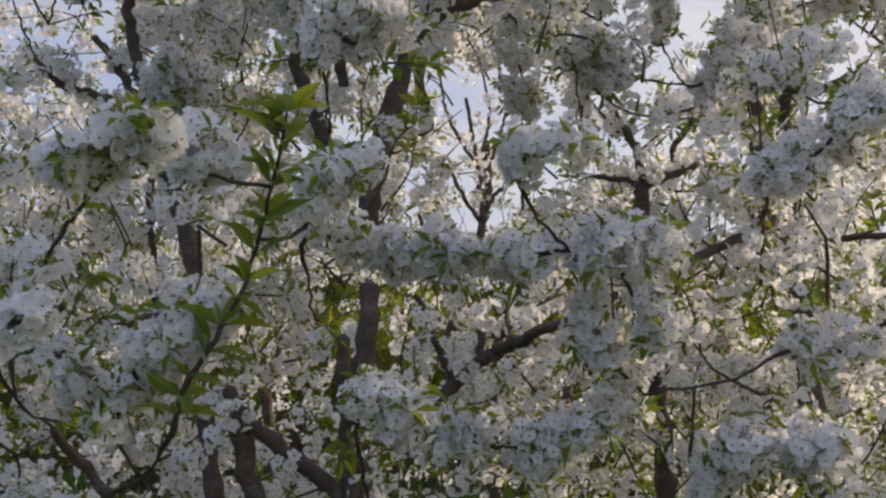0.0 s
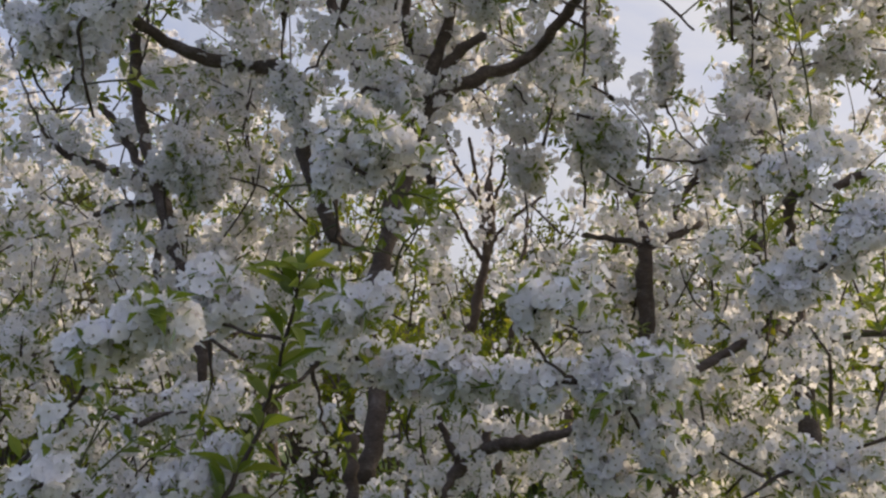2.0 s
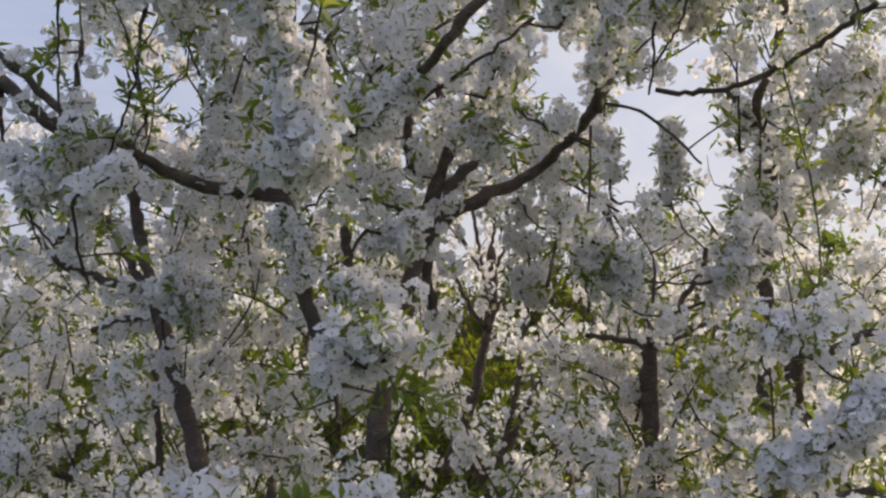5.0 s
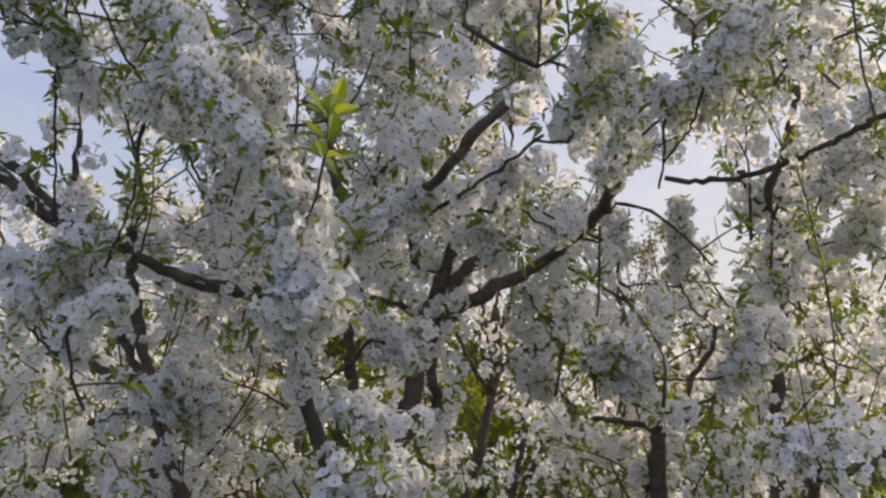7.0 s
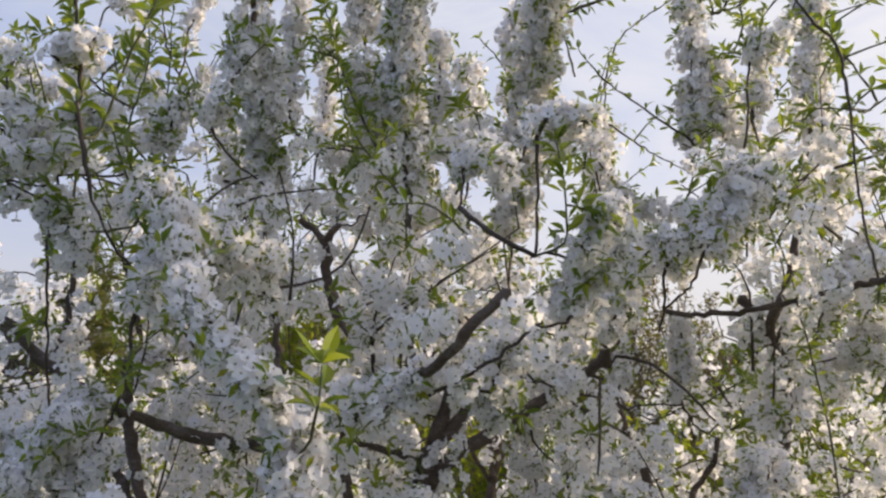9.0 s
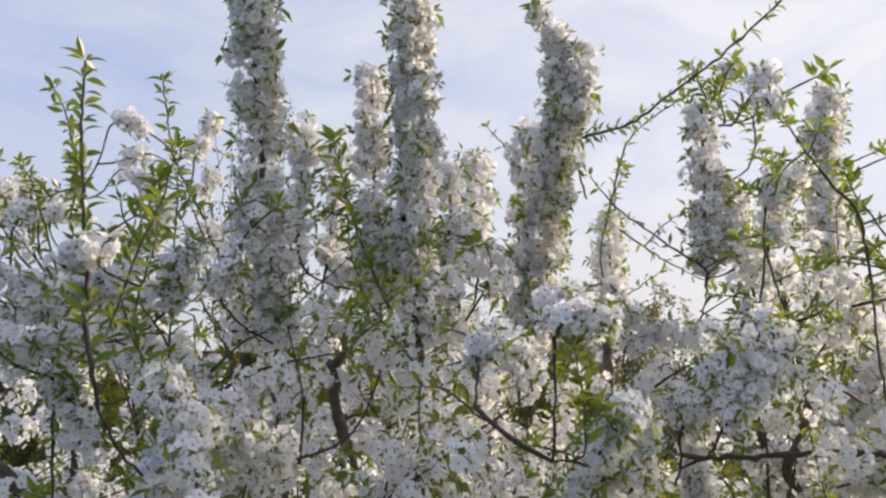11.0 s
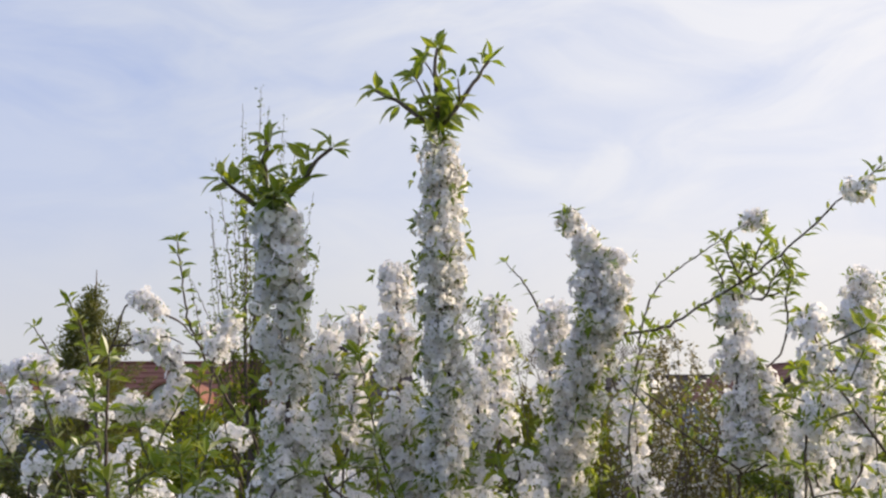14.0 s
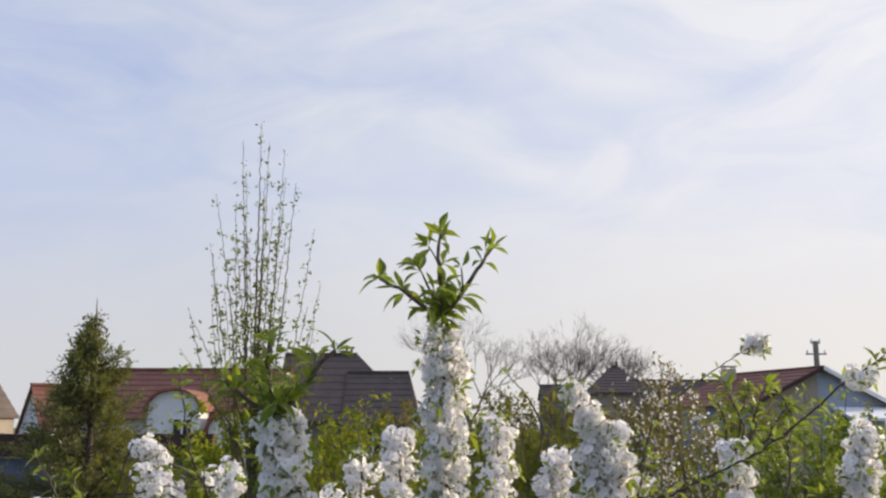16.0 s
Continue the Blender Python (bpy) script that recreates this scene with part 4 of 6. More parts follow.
conifer((-5.06, 13.8, 0), 5.02, 4.2, 61)
whip_tree((-2.10, 10.7, 0), 62)
bare_tree((1.9, 70.0, 0), 9.6, 5.2, 63)
bare_tree((8.3, 70.0, 0), 9.4, 6.4, 64)
bare_tree((14.4, 75.0, 0), 8.6, 5.0, 65)
utility_pole((27.4, 70.0, 0), 9.1)
bush((2.75, 12.0, 0), 2.2, 3.65, "twiggy garden shrub with scattered pale blossom", 71, SCRUB_LEAF, 4200, 0.035, 3600)
bush((4.4, 11.2, 0), 2.2, 3.45, "loose yellow-green garden shrub", 72, LEAF, 5200, 0.055)
bush((1.15, 11.0, 0), 1.5, 3.5, "tall drooping green garden shrub", 73, HEDGE_LEAF, 3000, 0.055, 0, 0.3)
bush((-0.9, 9.6, 0), 1.5, 3.45, "olive-green twiggy garden shrub", 74, BUD_LEAF, 3000, 0.045)
bush((-3.1, 12.4, 0), 2.2, 3.1, "olive-green leafy garden shrub", 75, BUD_LEAF, 4200, 0.055)
bush((-6.6, 13.4, 0), 2.4, 2.5, "dark green garden shrub by the wall", 76, CONIFER_LEAF, 3600, 0.06)
bush((6.1, 13.0, 0), 2.6, 3.2, "fresh green leafy garden shrub", 77, HEDGE_LEAF, 3000, 0.055)
bush((-1.6, 13.6, 0), 2.4, 3.0, "fresh green leafy garden shrub", 78, HEDGE_LEAF, 3000, 0.055)
bush((0.3, 13.8, 0), 2.4, 3.15, "fresh green leafy garden shrub", 79, HEDGE_LEAF, 3000, 0.055)
bush((8.2, 14.0, 0), 2.6, 3.1, "fresh green leafy garden shrub", 80, HEDGE_LEAF, 2600, 0.055)
bush((-8.8, 15.2, 0), 2.4, 2.5, "dark green garden shrub by the wall", 81, CONIFER_LEAF, 2600, 0.06)
bush((2.0, 14.2, 0), 2.2, 3.2, "fresh green leafy garden shrub", 82, HEDGE_LEAF, 2600, 0.055)
bush((3.9, 14.4, 0), 2.4, 3.3, "olive-green twiggy garden shrub", 83, BUD_LEAF, 2200, 0.05, 500)
for k, (x, y, w, h) in enumerate(((-1.0, 34.0, 4.0, 3.9), (2.2, 38.0, 4.5, 4.5), (5.8, 40.0, 5.0, 4.6), (9.6, 42.0, 5.0, 4.4), (14.0, 44.0, 5.5, 4.2))):
    bush((x, y, 0), w, h, "brownish olive hedge shrub in front of the far houses", 110 + k, SCRUB_LEAF, 2200, 0.10, group="far hedge shrubs")
for k, (x, y, h) in enumerate(((-3.6, 8.6, 1.7), (-2.0, 8.1, 1.8), (-0.2, 8.4, 1.9), (1.6, 8.0, 1.8), (3.2, 8.5, 1.9), (5.0, 8.8, 1.8))):
    bush((x, y, 0), 2.1, h, "low yellow-green bush between the trees", 90 + k, BUD_LEAF, 1900, 0.05)

# ---- the cherry trees: fitted scaffold, then blossom ----
open_lane(0.343, 1.690, 0.081, 0.380, 0.070, 0.056)
open_lane(0.023, 1.270, -0.034, 0.229, 0.037, 0.051)
open_lane(0.210, 1.366, 0.034, 0.263, 0.027, 0.058)
open_lane(0.701, 1.691, 0.210, 0.380, 0.042, 0.052)
open_lane(0.828, 1.402, 0.256, 0.276, 0.041, 0.045)
open_lane(0.941, 1.915, 0.296, 0.461, 0.057, 0.035)
open_lane(-1.177, 1.437, -0.464, 0.289, 0.043, 0.043)
open_lane(0.457, 1.471, 0.123, 0.146, 0.086, 0.112)
open_lane(0.731, 1.953, 0.219, 0.314, 0.097, 0.150)
open_lane(0.937, 2.017, 0.291, 0.337, 0.074, 0.097)
open_lane(0.354, 2.146, 0.087, 0.382, 0.057, 0.071)
open_lane(0.190, 1.350, 0.030, 0.103, 0.065, 0.038)
open_lane(0.829, 1.307, 0.253, 0.089, 0.082, 0.048)
open_lane(-0.637, 1.977, -0.260, 0.323, 0.074, 0.049)
open_lane(-0.876, 1.841, -0.343, 0.275, 0.044, 0.079)
open_lane(-0.834, 1.548, -0.329, 0.173, 0.038, 0.045)
open_lane(0.894, 2.026, 0.281, 0.237, 0.055, 0.104)
open_lane(0.822, 2.426, 0.255, 0.378, 0.106, 0.053)
open_lane(-1.233, 2.467, -0.471, 0.393, 0.124, 0.248)
open_lane(1.159, 2.271, 0.374, 0.324, 0.070, 0.079)
open_lane(0.719, 1.972, 0.219, 0.218, 0.069, 0.052)
open_lane(0.738, 1.746, 0.225, 0.138, 0.042, 0.068)
open_lane(-0.108, 2.278, -0.074, 0.205, 0.042, 0.063)
open_lane(0.698, 2.439, 0.207, 0.261, 0.132, 0.097)
open_lane(-0.805, 2.622, -0.318, 0.325, 0.089, 0.178)
open_lane(0.896, 2.016, 0.276, 0.113, 0.044, 0.058)
open_lane(0.585, 2.810, 0.168, 0.390, 0.135, 0.216)
open_lane(-1.207, 2.331, -0.458, 0.223, 0.078, 0.122)
open_lane(0.208, 2.809, 0.036, 0.390, 0.081, 0.108)
open_lane(0.752, 2.342, 0.226, 0.151, 0.130, 0.095)
open_lane(0.165, 3.115, 0.022, 0.419, 0.109, 0.236)
open_lane(-1.204, 2.290, -0.452, 0.133, 0.078, 0.104)
open_lane(-0.115, 2.307, -0.075, 0.139, 0.052, 0.052)
open_lane(0.058, 1.716, -0.015, 0.283, 0.097, 0.152, 1.4, 2.40)
open_lane(0.263, 1.224, 0.057, 0.110, 0.085, 0.306, 1.4, 4.10)
open_lane(0.738, 1.190, 0.224, 0.098, 0.054, 0.204, 1.4, 3.00)
open_lane(0.813, 1.344, 0.250, 0.152, 0.103, 0.062, 1.4, 3.00)
open_lane(-0.709, 1.328, -0.285, 0.146, 0.062, 0.191, 1.4, 2.60)
open_lane(-0.892, 1.538, -0.349, 0.220, 0.167, 0.064, 1.4, 2.65)
open_lane(-0.647, 1.880, -0.263, 0.340, 0.159, 0.043, 1.4, 2.30)
open_lane(0.233, 1.771, 0.047, 0.302, 0.156, 0.051, 1.4, 2.45)
open_lane(-0.089, 0.760, -0.067, -0.053, 0.062, 0.083, 1.4, 2.20)
open_lane(0.046, 1.717, -0.018, 0.074, 0.073, 0.093, 1.4, 2.40)
open_lane(0.249, 1.751, 0.053, 0.086, 0.113, 0.045, 1.4, 2.40)
open_lane(0.182, 2.079, 0.030, 0.202, 0.062, 0.047, 1.4, 1.85)
open_lane(0.617, 1.940, 0.183, 0.153, 0.050, 0.058, 1.4, 2.25)
open_lane(1.104, 1.924, 0.354, 0.147, 0.055, 0.168, 1.4, 2.70)
open_lane(-0.780, 1.582, -0.309, 0.027, 0.061, 0.132, 1.4, 2.65)
open_lane(0.247, 1.502, 0.053, -0.001, 0.060, 0.277, 1.4, 4.10)
open_lane(0.089, 1.453, -0.003, -0.019, 0.038, 0.137, 1.4, 2.50)
open_lane(-0.612, 1.732, -0.249, 0.080, 0.152, 0.041, 1.4, 2.30)
open_lane(1.093, 1.472, 0.351, -0.012, 0.033, 0.136, 1.4, 2.75)
open_lane(-0.084, 0.817, -0.071, 0.053, 0.054, 0.090, 1.4, 2.25)
open_lane(-0.348, 0.545, -0.165, -0.044, 0.068, 0.047, 1.4, 2.15)
open_lane(0.729, 1.325, 0.220, 0.235, 0.096, 0.096, 1.4, 3.05)
open_lane(0.269, 0.719, 0.056, 0.018, 0.116, 0.064, 1.4, 2.40)
open_lane(-0.263, 2.202, -0.128, 0.115, 0.065, 0.098, 1.4, 2.85)
open_lane(1.101, 1.997, 0.345, 0.044, 0.053, 0.088, 1.4, 2.60)
open_lane(-1.238, 2.582, -0.470, 0.379, 0.057, 0.115, 1.4)
open_lane(-1.197, 2.306, -0.456, 0.282, 0.050, 0.075, 1.4)
open_lane(-0.707, 2.621, -0.283, 0.392, 0.041, 0.043, 1.4)
open_lane(0.721, 2.720, 0.220, 0.427, 0.090, 0.052, 1.4)
open_lane(0.887, 2.045, 0.278, 0.190, 0.037, 0.057, 1.4)
open_lane(1.349, 2.722, 0.441, 0.428, 0.046, 0.064, 1.4)
open_lane(0.707, 1.803, 0.214, 0.105, 0.061, 0.056, 1.4)
open_lane(0.715, 2.551, 0.218, 0.368, 0.038, 0.051, 1.4)
open_lane(-0.115, 2.291, -0.075, 0.276, 0.025, 0.025, 1.4)
open_lane(0.751, 1.992, 0.229, 0.380, 0.070, 0.077, 1.4)
open_lane(0.906, 2.067, 0.283, 0.406, 0.039, 0.064, 1.4)
open_lane(0.445, 1.414, 0.121, 0.177, 0.032, 0.057, 1.4)
open_lane(-0.133, 1.627, -0.082, 0.251, 0.025, 0.030, 1.4)
open_lane(-0.668, 1.954, -0.270, 0.366, 0.033, 0.031, 1.4)
centre = CherryTree((-0.030, 2.320, 0.0), "cherry tree in full white blossom with dark forked limbs", 11)
centre.wood('trunk', [(-0.035, 2.300, -0.05), (-0.040, 2.300, 0.25), (-0.045, 2.290, 0.50)], 0.030, 0.026, join=False, sides=12, label='dark brown cherry trunk')
centre.limb([(-0.048, 2.280, 0.654), (-0.032, 2.300, 0.764), (-0.027, 2.330, 0.881)], 0.0240, 0.0226, 0.1, join=False)
centre.limb([(-0.032, 2.330, 1.023), (-0.028, 2.350, 1.138), (0.004, 2.400, 1.287), (0.034, 2.450, 1.432), (0.055, 2.480, 1.538), (0.072, 2.500, 1.630)], 0.0243, 0.0216, 0.2, join=False)
centre.limb([(-0.049, 2.200, 0.438), (-0.063, 2.200, 0.571), (-0.071, 2.200, 0.754)], 0.0158, 0.0140, 0.1)
centre.limb([(-0.074, 2.200, 0.438), (-0.166, 2.200, 0.515), (-0.260, 2.200, 0.591), (-0.303, 2.200, 0.650)], 0.0169, 0.0138, 0.15)
centre.limb([(-0.237, 2.200, 0.432), (-0.267, 2.200, 0.537), (-0.289, 2.200, 0.593)], 0.0214, 0.0195, 0.1)
centre.limb([(0.072, 2.480, 1.545), (0.126, 2.500, 1.608), (0.214, 2.530, 1.671), (0.346, 2.600, 1.745), (0.410, 2.500, 1.787), (0.468, 2.350, 1.833), (0.488, 2.300, 1.879)], 0.0199, 0.0121, 0.35)
centre.limb([(0.076, 2.500, 1.623), (0.141, 2.500, 1.701), (0.228, 2.500, 1.772)], 0.0187, 0.0116, 0.3)
centre.limb([(0.079, 2.500, 1.637), (0.119, 2.500, 1.749), (0.141, 2.480, 1.848), (0.097, 2.450, 1.943)], 0.0187, 0.0101, 0.35)
centre.limb([(0.032, 2.500, 1.734), (0.027, 2.500, 1.840), (0.024, 2.500, 1.931)], 0.0116, 0.0103, 0.3)
centre.limb([(0.055, 2.480, 1.603), (-0.016, 2.460, 1.632), (-0.071, 2.440, 1.644), (-0.117, 2.400, 1.676)], 0.0100, 0.0069, 0.3)
centre.limb([(-0.125, 2.300, 1.204), (-0.169, 2.300, 1.313), (-0.198, 2.300, 1.374), (-0.216, 2.300, 1.480), (-0.230, 2.320, 1.564)], 0.0185, 0.0141, 0.2)
centre.limb([(-0.229, 2.330, 1.534), (-0.267, 2.370, 1.623), (-0.319, 2.400, 1.650), (-0.386, 2.400, 1.652), (-0.478, 2.380, 1.667), (-0.553, 2.350, 1.697), (-0.613, 2.280, 1.727), (-0.729, 2.300, 1.785), (-0.857, 2.300, 1.890), (-0.957, 2.300, 1.975)], 0.0186, 0.0095, 0.3)
centre.limb([(0.095, 2.600, 1.351), (0.073, 2.600, 1.485), (0.079, 2.600, 1.571)], 0.0157, 0.0130, 0.15)
centre.limb([(-0.112, 2.500, 1.424), (-0.122, 2.500, 1.492), (-0.132, 2.500, 1.582)], 0.0151, 0.0125, 0.1, join=False)
centre.limb([(0.157, 2.500, 0.672), (0.221, 2.420, 0.725), (0.307, 2.100, 0.752), (0.378, 2.050, 0.776), (0.457, 2.000, 0.818)], 0.0160, 0.0074, 0.3)
centre.limb([(0.228, 2.420, 0.725), (0.224, 2.420, 0.809), (0.211, 2.420, 0.822)], 0.0116, 0.0078, 0.2)
centre.limb([(0.157, 2.500, 0.679), (0.117, 2.500, 0.785), (0.070, 2.500, 0.887)], 0.0093, 0.0068, 0.2)
centre.limb([(-0.202, 2.900, 2.012), (-0.234, 2.900, 2.127), (-0.245, 2.900, 2.235), (-0.316, 2.900, 2.290)], 0.0180, 0.0100, 0.3)
centre.limb([(-0.243, 2.900, 2.226), (-0.224, 2.900, 2.252), (-0.202, 2.900, 2.277)], 0.0133, 0.0083, 0.3)
centre.limb([(-0.081, 2.100, 1.707), (-0.015, 2.050, 1.733), (0.055, 1.950, 1.774), (0.119, 1.860, 1.819), (0.170, 1.830, 1.881), (0.222, 1.830, 1.927)], 0.0105, 0.0103, 0.35)
centre.limb([(0.137, 1.860, 2.091), (0.178, 1.840, 2.053), (0.218, 1.830, 2.022), (0.273, 1.830, 1.993)], 0.0052, 0.0040, 0.2, join=False)
centre.limb([(-0.064, 2.100, 1.701), (0.033, 2.000, 1.729), (0.173, 1.900, 1.793), (0.288, 1.880, 1.878)], 0.0047, 0.0032, 0.3)
centre.limb([(0.473, 2.300, 1.832), (0.489, 2.280, 1.874), (0.531, 2.300, 1.967), (0.522, 2.300, 2.090)], 0.0156, 0.0093, 0.4)
centre.limb([(0.502, 2.300, 1.846), (0.579, 2.300, 1.826), (0.642, 2.300, 1.780), (0.717, 2.300, 1.702)], 0.0039, 0.0026, 0.1)
centre.limb([(0.462, 2.300, 1.792), (0.459, 2.300, 1.688), (0.450, 2.300, 1.585)], 0.0039, 0.0025, 0.05, join=False)
centre.rod([(-0.258, 2.300, 1.752), (-0.273, 2.300, 1.901), (-0.297, 2.300, 2.079), (-0.311, 2.300, 2.184)], 0.044, 0.010, 0.25)
centre.rod([(-0.297, 2.300, 2.265), (-0.317, 2.300, 2.392), (-0.334, 2.250, 2.568), (-0.345, 2.200, 2.767), (-0.343, 2.120, 2.903), (-0.359, 2.100, 3.066)], 0.069, 0.009, 0.9, 24)
centre.crown_shoot([(-0.370, 2.100, 3.067), (-0.377, 2.100, 3.127), (-0.380, 2.100, 3.183), (-0.382, 2.100, 3.230)], 0.0062, ((0.30, 5, 1.0), (0.48, 5, 1.05), (0.66, 5, 1.0), (0.82, 3, 0.9), (1.0, 6, 0.9)))
centre.crown_shoot([(-0.363, 2.100, 3.071), (-0.320, 2.100, 3.112), (-0.293, 2.100, 3.152), (-0.269, 2.100, 3.187), (-0.238, 2.100, 3.211)], 0.006, ((0.12, 5, 1.1), (0.26, 4, 0.9), (0.52, 4, 0.95), (0.72, 4, 1.0), (1.0, 7, 0.86)))
centre.crown_shoot([(-0.380, 2.100, 3.074), (-0.420, 2.100, 3.100), (-0.451, 2.100, 3.118), (-0.477, 2.100, 3.142)], 0.0058, ((0.15, 6, 1.1), (0.38, 5, 1.05), (0.66, 6, 1.0), (1.0, 6, 0.9)))
centre.rod([(0.019, 2.400, 2.263), (0.012, 2.350, 2.526), (0.012, 2.280, 2.784), (0.007, 2.240, 3.048), (0.001, 2.230, 3.263)], 0.067, 0.009, 1.0, 20)
centre.crown_shoot([(-0.006, 2.230, 3.297), (-0.008, 2.230, 3.369), (-0.008, 2.230, 3.446), (-0.006, 2.230, 3.497)], 0.006, ((0.10, 5, 1.1), (0.30, 5, 1.1), (0.48, 4, 1.0), (0.70, 3, 0.95), (0.84, 4, 0.95), (1.0, 5, 1.0)))
centre.crown_shoot([(-0.014, 2.200, 3.328), (-0.033, 2.200, 3.369), (-0.049, 2.200, 3.399), (-0.059, 2.200, 3.415)], 0.003, ((0.5, 4, 0.9), (1.0, 6, 1.0)))
centre.crown_shoot([(-0.009, 2.260, 3.426), (-0.024, 2.260, 3.454), (-0.035, 2.260, 3.474)], 0.0026, ((1.0, 5, 1.0),))
centre.crown_shoot([(0.002, 2.230, 3.305), (0.032, 2.230, 3.339), (0.058, 2.230, 3.376), (0.090, 2.230, 3.427), (0.117, 2.230, 3.466)], 0.0058, ((0.10, 5, 1.1), (0.30, 4, 1.0), (0.72, 5, 0.9), (0.84, 3, 0.9), (1.0, 6, 1.0)))
centre.crown_shoot([(0.047, 2.210, 3.357), (0.045, 2.210, 3.388), (0.043, 2.210, 3.415)], 0.0024, ((1.0, 3, 0.7),))
centre.crown_shoot([(-0.014, 2.230, 3.302), (-0.057, 2.230, 3.334), (-0.087, 2.230, 3.356), (-0.122, 2.230, 3.379), (-0.151, 2.230, 3.392)], 0.0056, ((0.10, 5, 1.1), (0.42, 5, 1.0), (0.58, 4, 0.95), (1.0, 6, 1.0)))
centre.rod([(-0.060, 2.500, 2.398), (-0.089, 2.500, 2.539), (-0.107, 2.580, 2.726), (-0.116, 2.590, 3.023)], 0.064, 0.007, 1.0, 0)
centre.rod([(0.054, 2.600, 2.402), (0.099, 2.600, 2.608), (0.077, 2.600, 2.745)], 0.060, 0.006, 0.8, 0)
centre.rod([(0.198, 3.400, 2.544), (0.198, 3.500, 2.836), (0.209, 3.600, 3.055)], 0.078, 0.006, 0.8, 4)
centre.rod([(0.309, 2.900, 2.250), (0.353, 2.800, 2.535), (0.375, 2.600, 2.745), (0.406, 2.500, 2.891), (0.425, 2.500, 3.036)], 0.078, 0.008, 1.1, 0)
centre.rod([(0.395, 2.500, 3.028), (0.357, 2.480, 3.083), (0.335, 2.470, 3.139)], 0.044, 0.004, 1.3, 6, False)
centre.rod([(0.330, 2.900, 2.477), (0.322, 2.900, 2.744), (0.341, 2.900, 2.960)], 0.060, 0.006, 0.9, 0)
centre.rod([(-0.301, 2.600, 2.489), (-0.305, 2.600, 2.669), (-0.295, 2.600, 2.884)], 0.047, 0.005, 0.7, 4)
centre.rod([(-0.286, 3.000, 2.517), (-0.256, 3.000, 2.795), (-0.250, 3.000, 2.956)], 0.059, 0.005, 0.5, 5)
centre.rod([(-0.121, 1.600, 1.704), (-0.101, 1.580, 1.598), (-0.097, 1.550, 1.493)], 0.069, 0.005, 1.2, 0)
centre.rod([(0.229, 2.200, 1.847), (0.213, 2.200, 1.770), (0.208, 2.200, 1.695)], 0.052, 0.005, 1.0, 0)
centre.rod([(-0.073, 1.750, 1.239), (-0.005, 1.750, 1.201), (0.050, 1.800, 1.275)], 0.075, 0.005, 0.6, 0)
centre.rod([(-0.052, 2.200, 1.518), (0.011, 2.200, 1.505), (0.067, 2.200, 1.505)], 0.063, 0.005, 0.8, 0)
centre.rod([(-0.110, 1.900, 0.905), (0.033, 1.900, 0.880), (0.229, 1.800, 0.851), (0.411, 1.750, 0.856), (0.543, 1.900, 0.879)], 0.059, 0.006, 0.75, 0)
centre.rod([(0.239, 1.580, 0.939), (0.279, 1.560, 0.957), (0.330, 1.560, 0.982)], 0.058, 0.005, 0.9, 0)
centre.rod([(0.398, 1.750, 0.866), (0.428, 1.750, 0.792), (0.492, 1.800, 0.719)], 0.054, 0.005, 0.7, 0, False)
centre.rod([(-0.005, 2.000, 0.630), (0.149, 1.950, 0.558), (0.303, 1.900, 0.539), (0.450, 1.900, 0.606)], 0.065, 0.006, 0.9, 0)
centre.rod([(0.151, 1.950, 2.217), (0.206, 1.950, 2.183), (0.227, 1.950, 2.139)], 0.074, 0.005, 0.8, 0)
centre.rod([(0.279, 1.800, 2.223), (0.318, 1.780, 2.239), (0.368, 1.780, 2.229)], 0.045, 0.005, 0.9, 0)
centre.rod([(-0.437, 2.000, 1.993), (-0.327, 2.000, 2.050), (-0.235, 2.000, 1.993)], 0.088, 0.005, 0.7, 0)
centre.rod([(0.353, 1.950, 1.902), (0.421, 1.950, 2.030), (0.466, 1.950, 2.073)], 0.067, 0.005, 0.8, 0)
centre.rod([(0.292, 2.080, 2.282), (0.362, 2.080, 2.304), (0.419, 2.080, 2.293)], 0.058, 0.004, 1.0, 0)
centre.rod([(-0.396, 2.100, 2.339), (-0.356, 2.150, 2.459), (-0.350, 2.200, 2.537)], 0.049, 0.005, 0.8, 0)
centre.rod([(-0.228, 3.100, 2.585), (-0.078, 3.100, 2.470), (0.068, 3.100, 2.510)], 0.095, 0.004, 0.7, 0)
centre.rod([(-0.149, 3.100, 2.354), (-0.003, 3.100, 2.326), (0.142, 3.100, 2.394)], 0.082, 0.004, 0.6, 0)
centre.shoot([(-0.366, 2.100, 3.095), (-0.391, 2.115, 3.116), (-0.416, 2.130, 3.147)], 0.0031, 0.03, 1.05, 4, False, 0.0, 3)
centre.shoot([(-0.366, 2.100, 3.095), (-0.344, 2.085, 3.108), (-0.324, 2.070, 3.131)], 0.0031, 0.03, 1.05, 4, False, 0.0, 3)
centre.shoot([(-0.366, 2.100, 3.095), (-0.370, 2.075, 3.112), (-0.375, 2.050, 3.138)], 0.0031, 0.03, 1.05, 4, False, 0.0, 3)
centre.shoot([(-0.366, 2.100, 3.095), (-0.362, 2.130, 3.119), (-0.358, 2.160, 3.154)], 0.0031, 0.03, 1.05, 4, False, 0.0, 3)
centre.shoot([(-0.366, 2.100, 3.095), (-0.356, 2.065, 3.089), (-0.348, 2.030, 3.094)], 0.0031, 0.03, 1.05, 4, False, 0.0, 3)
centre.shoot([(-0.001, 2.230, 3.302), (-0.024, 2.245, 3.321), (-0.047, 2.260, 3.352)], 0.0033, 0.03, 1.05, 4, False, 0.0, 3)
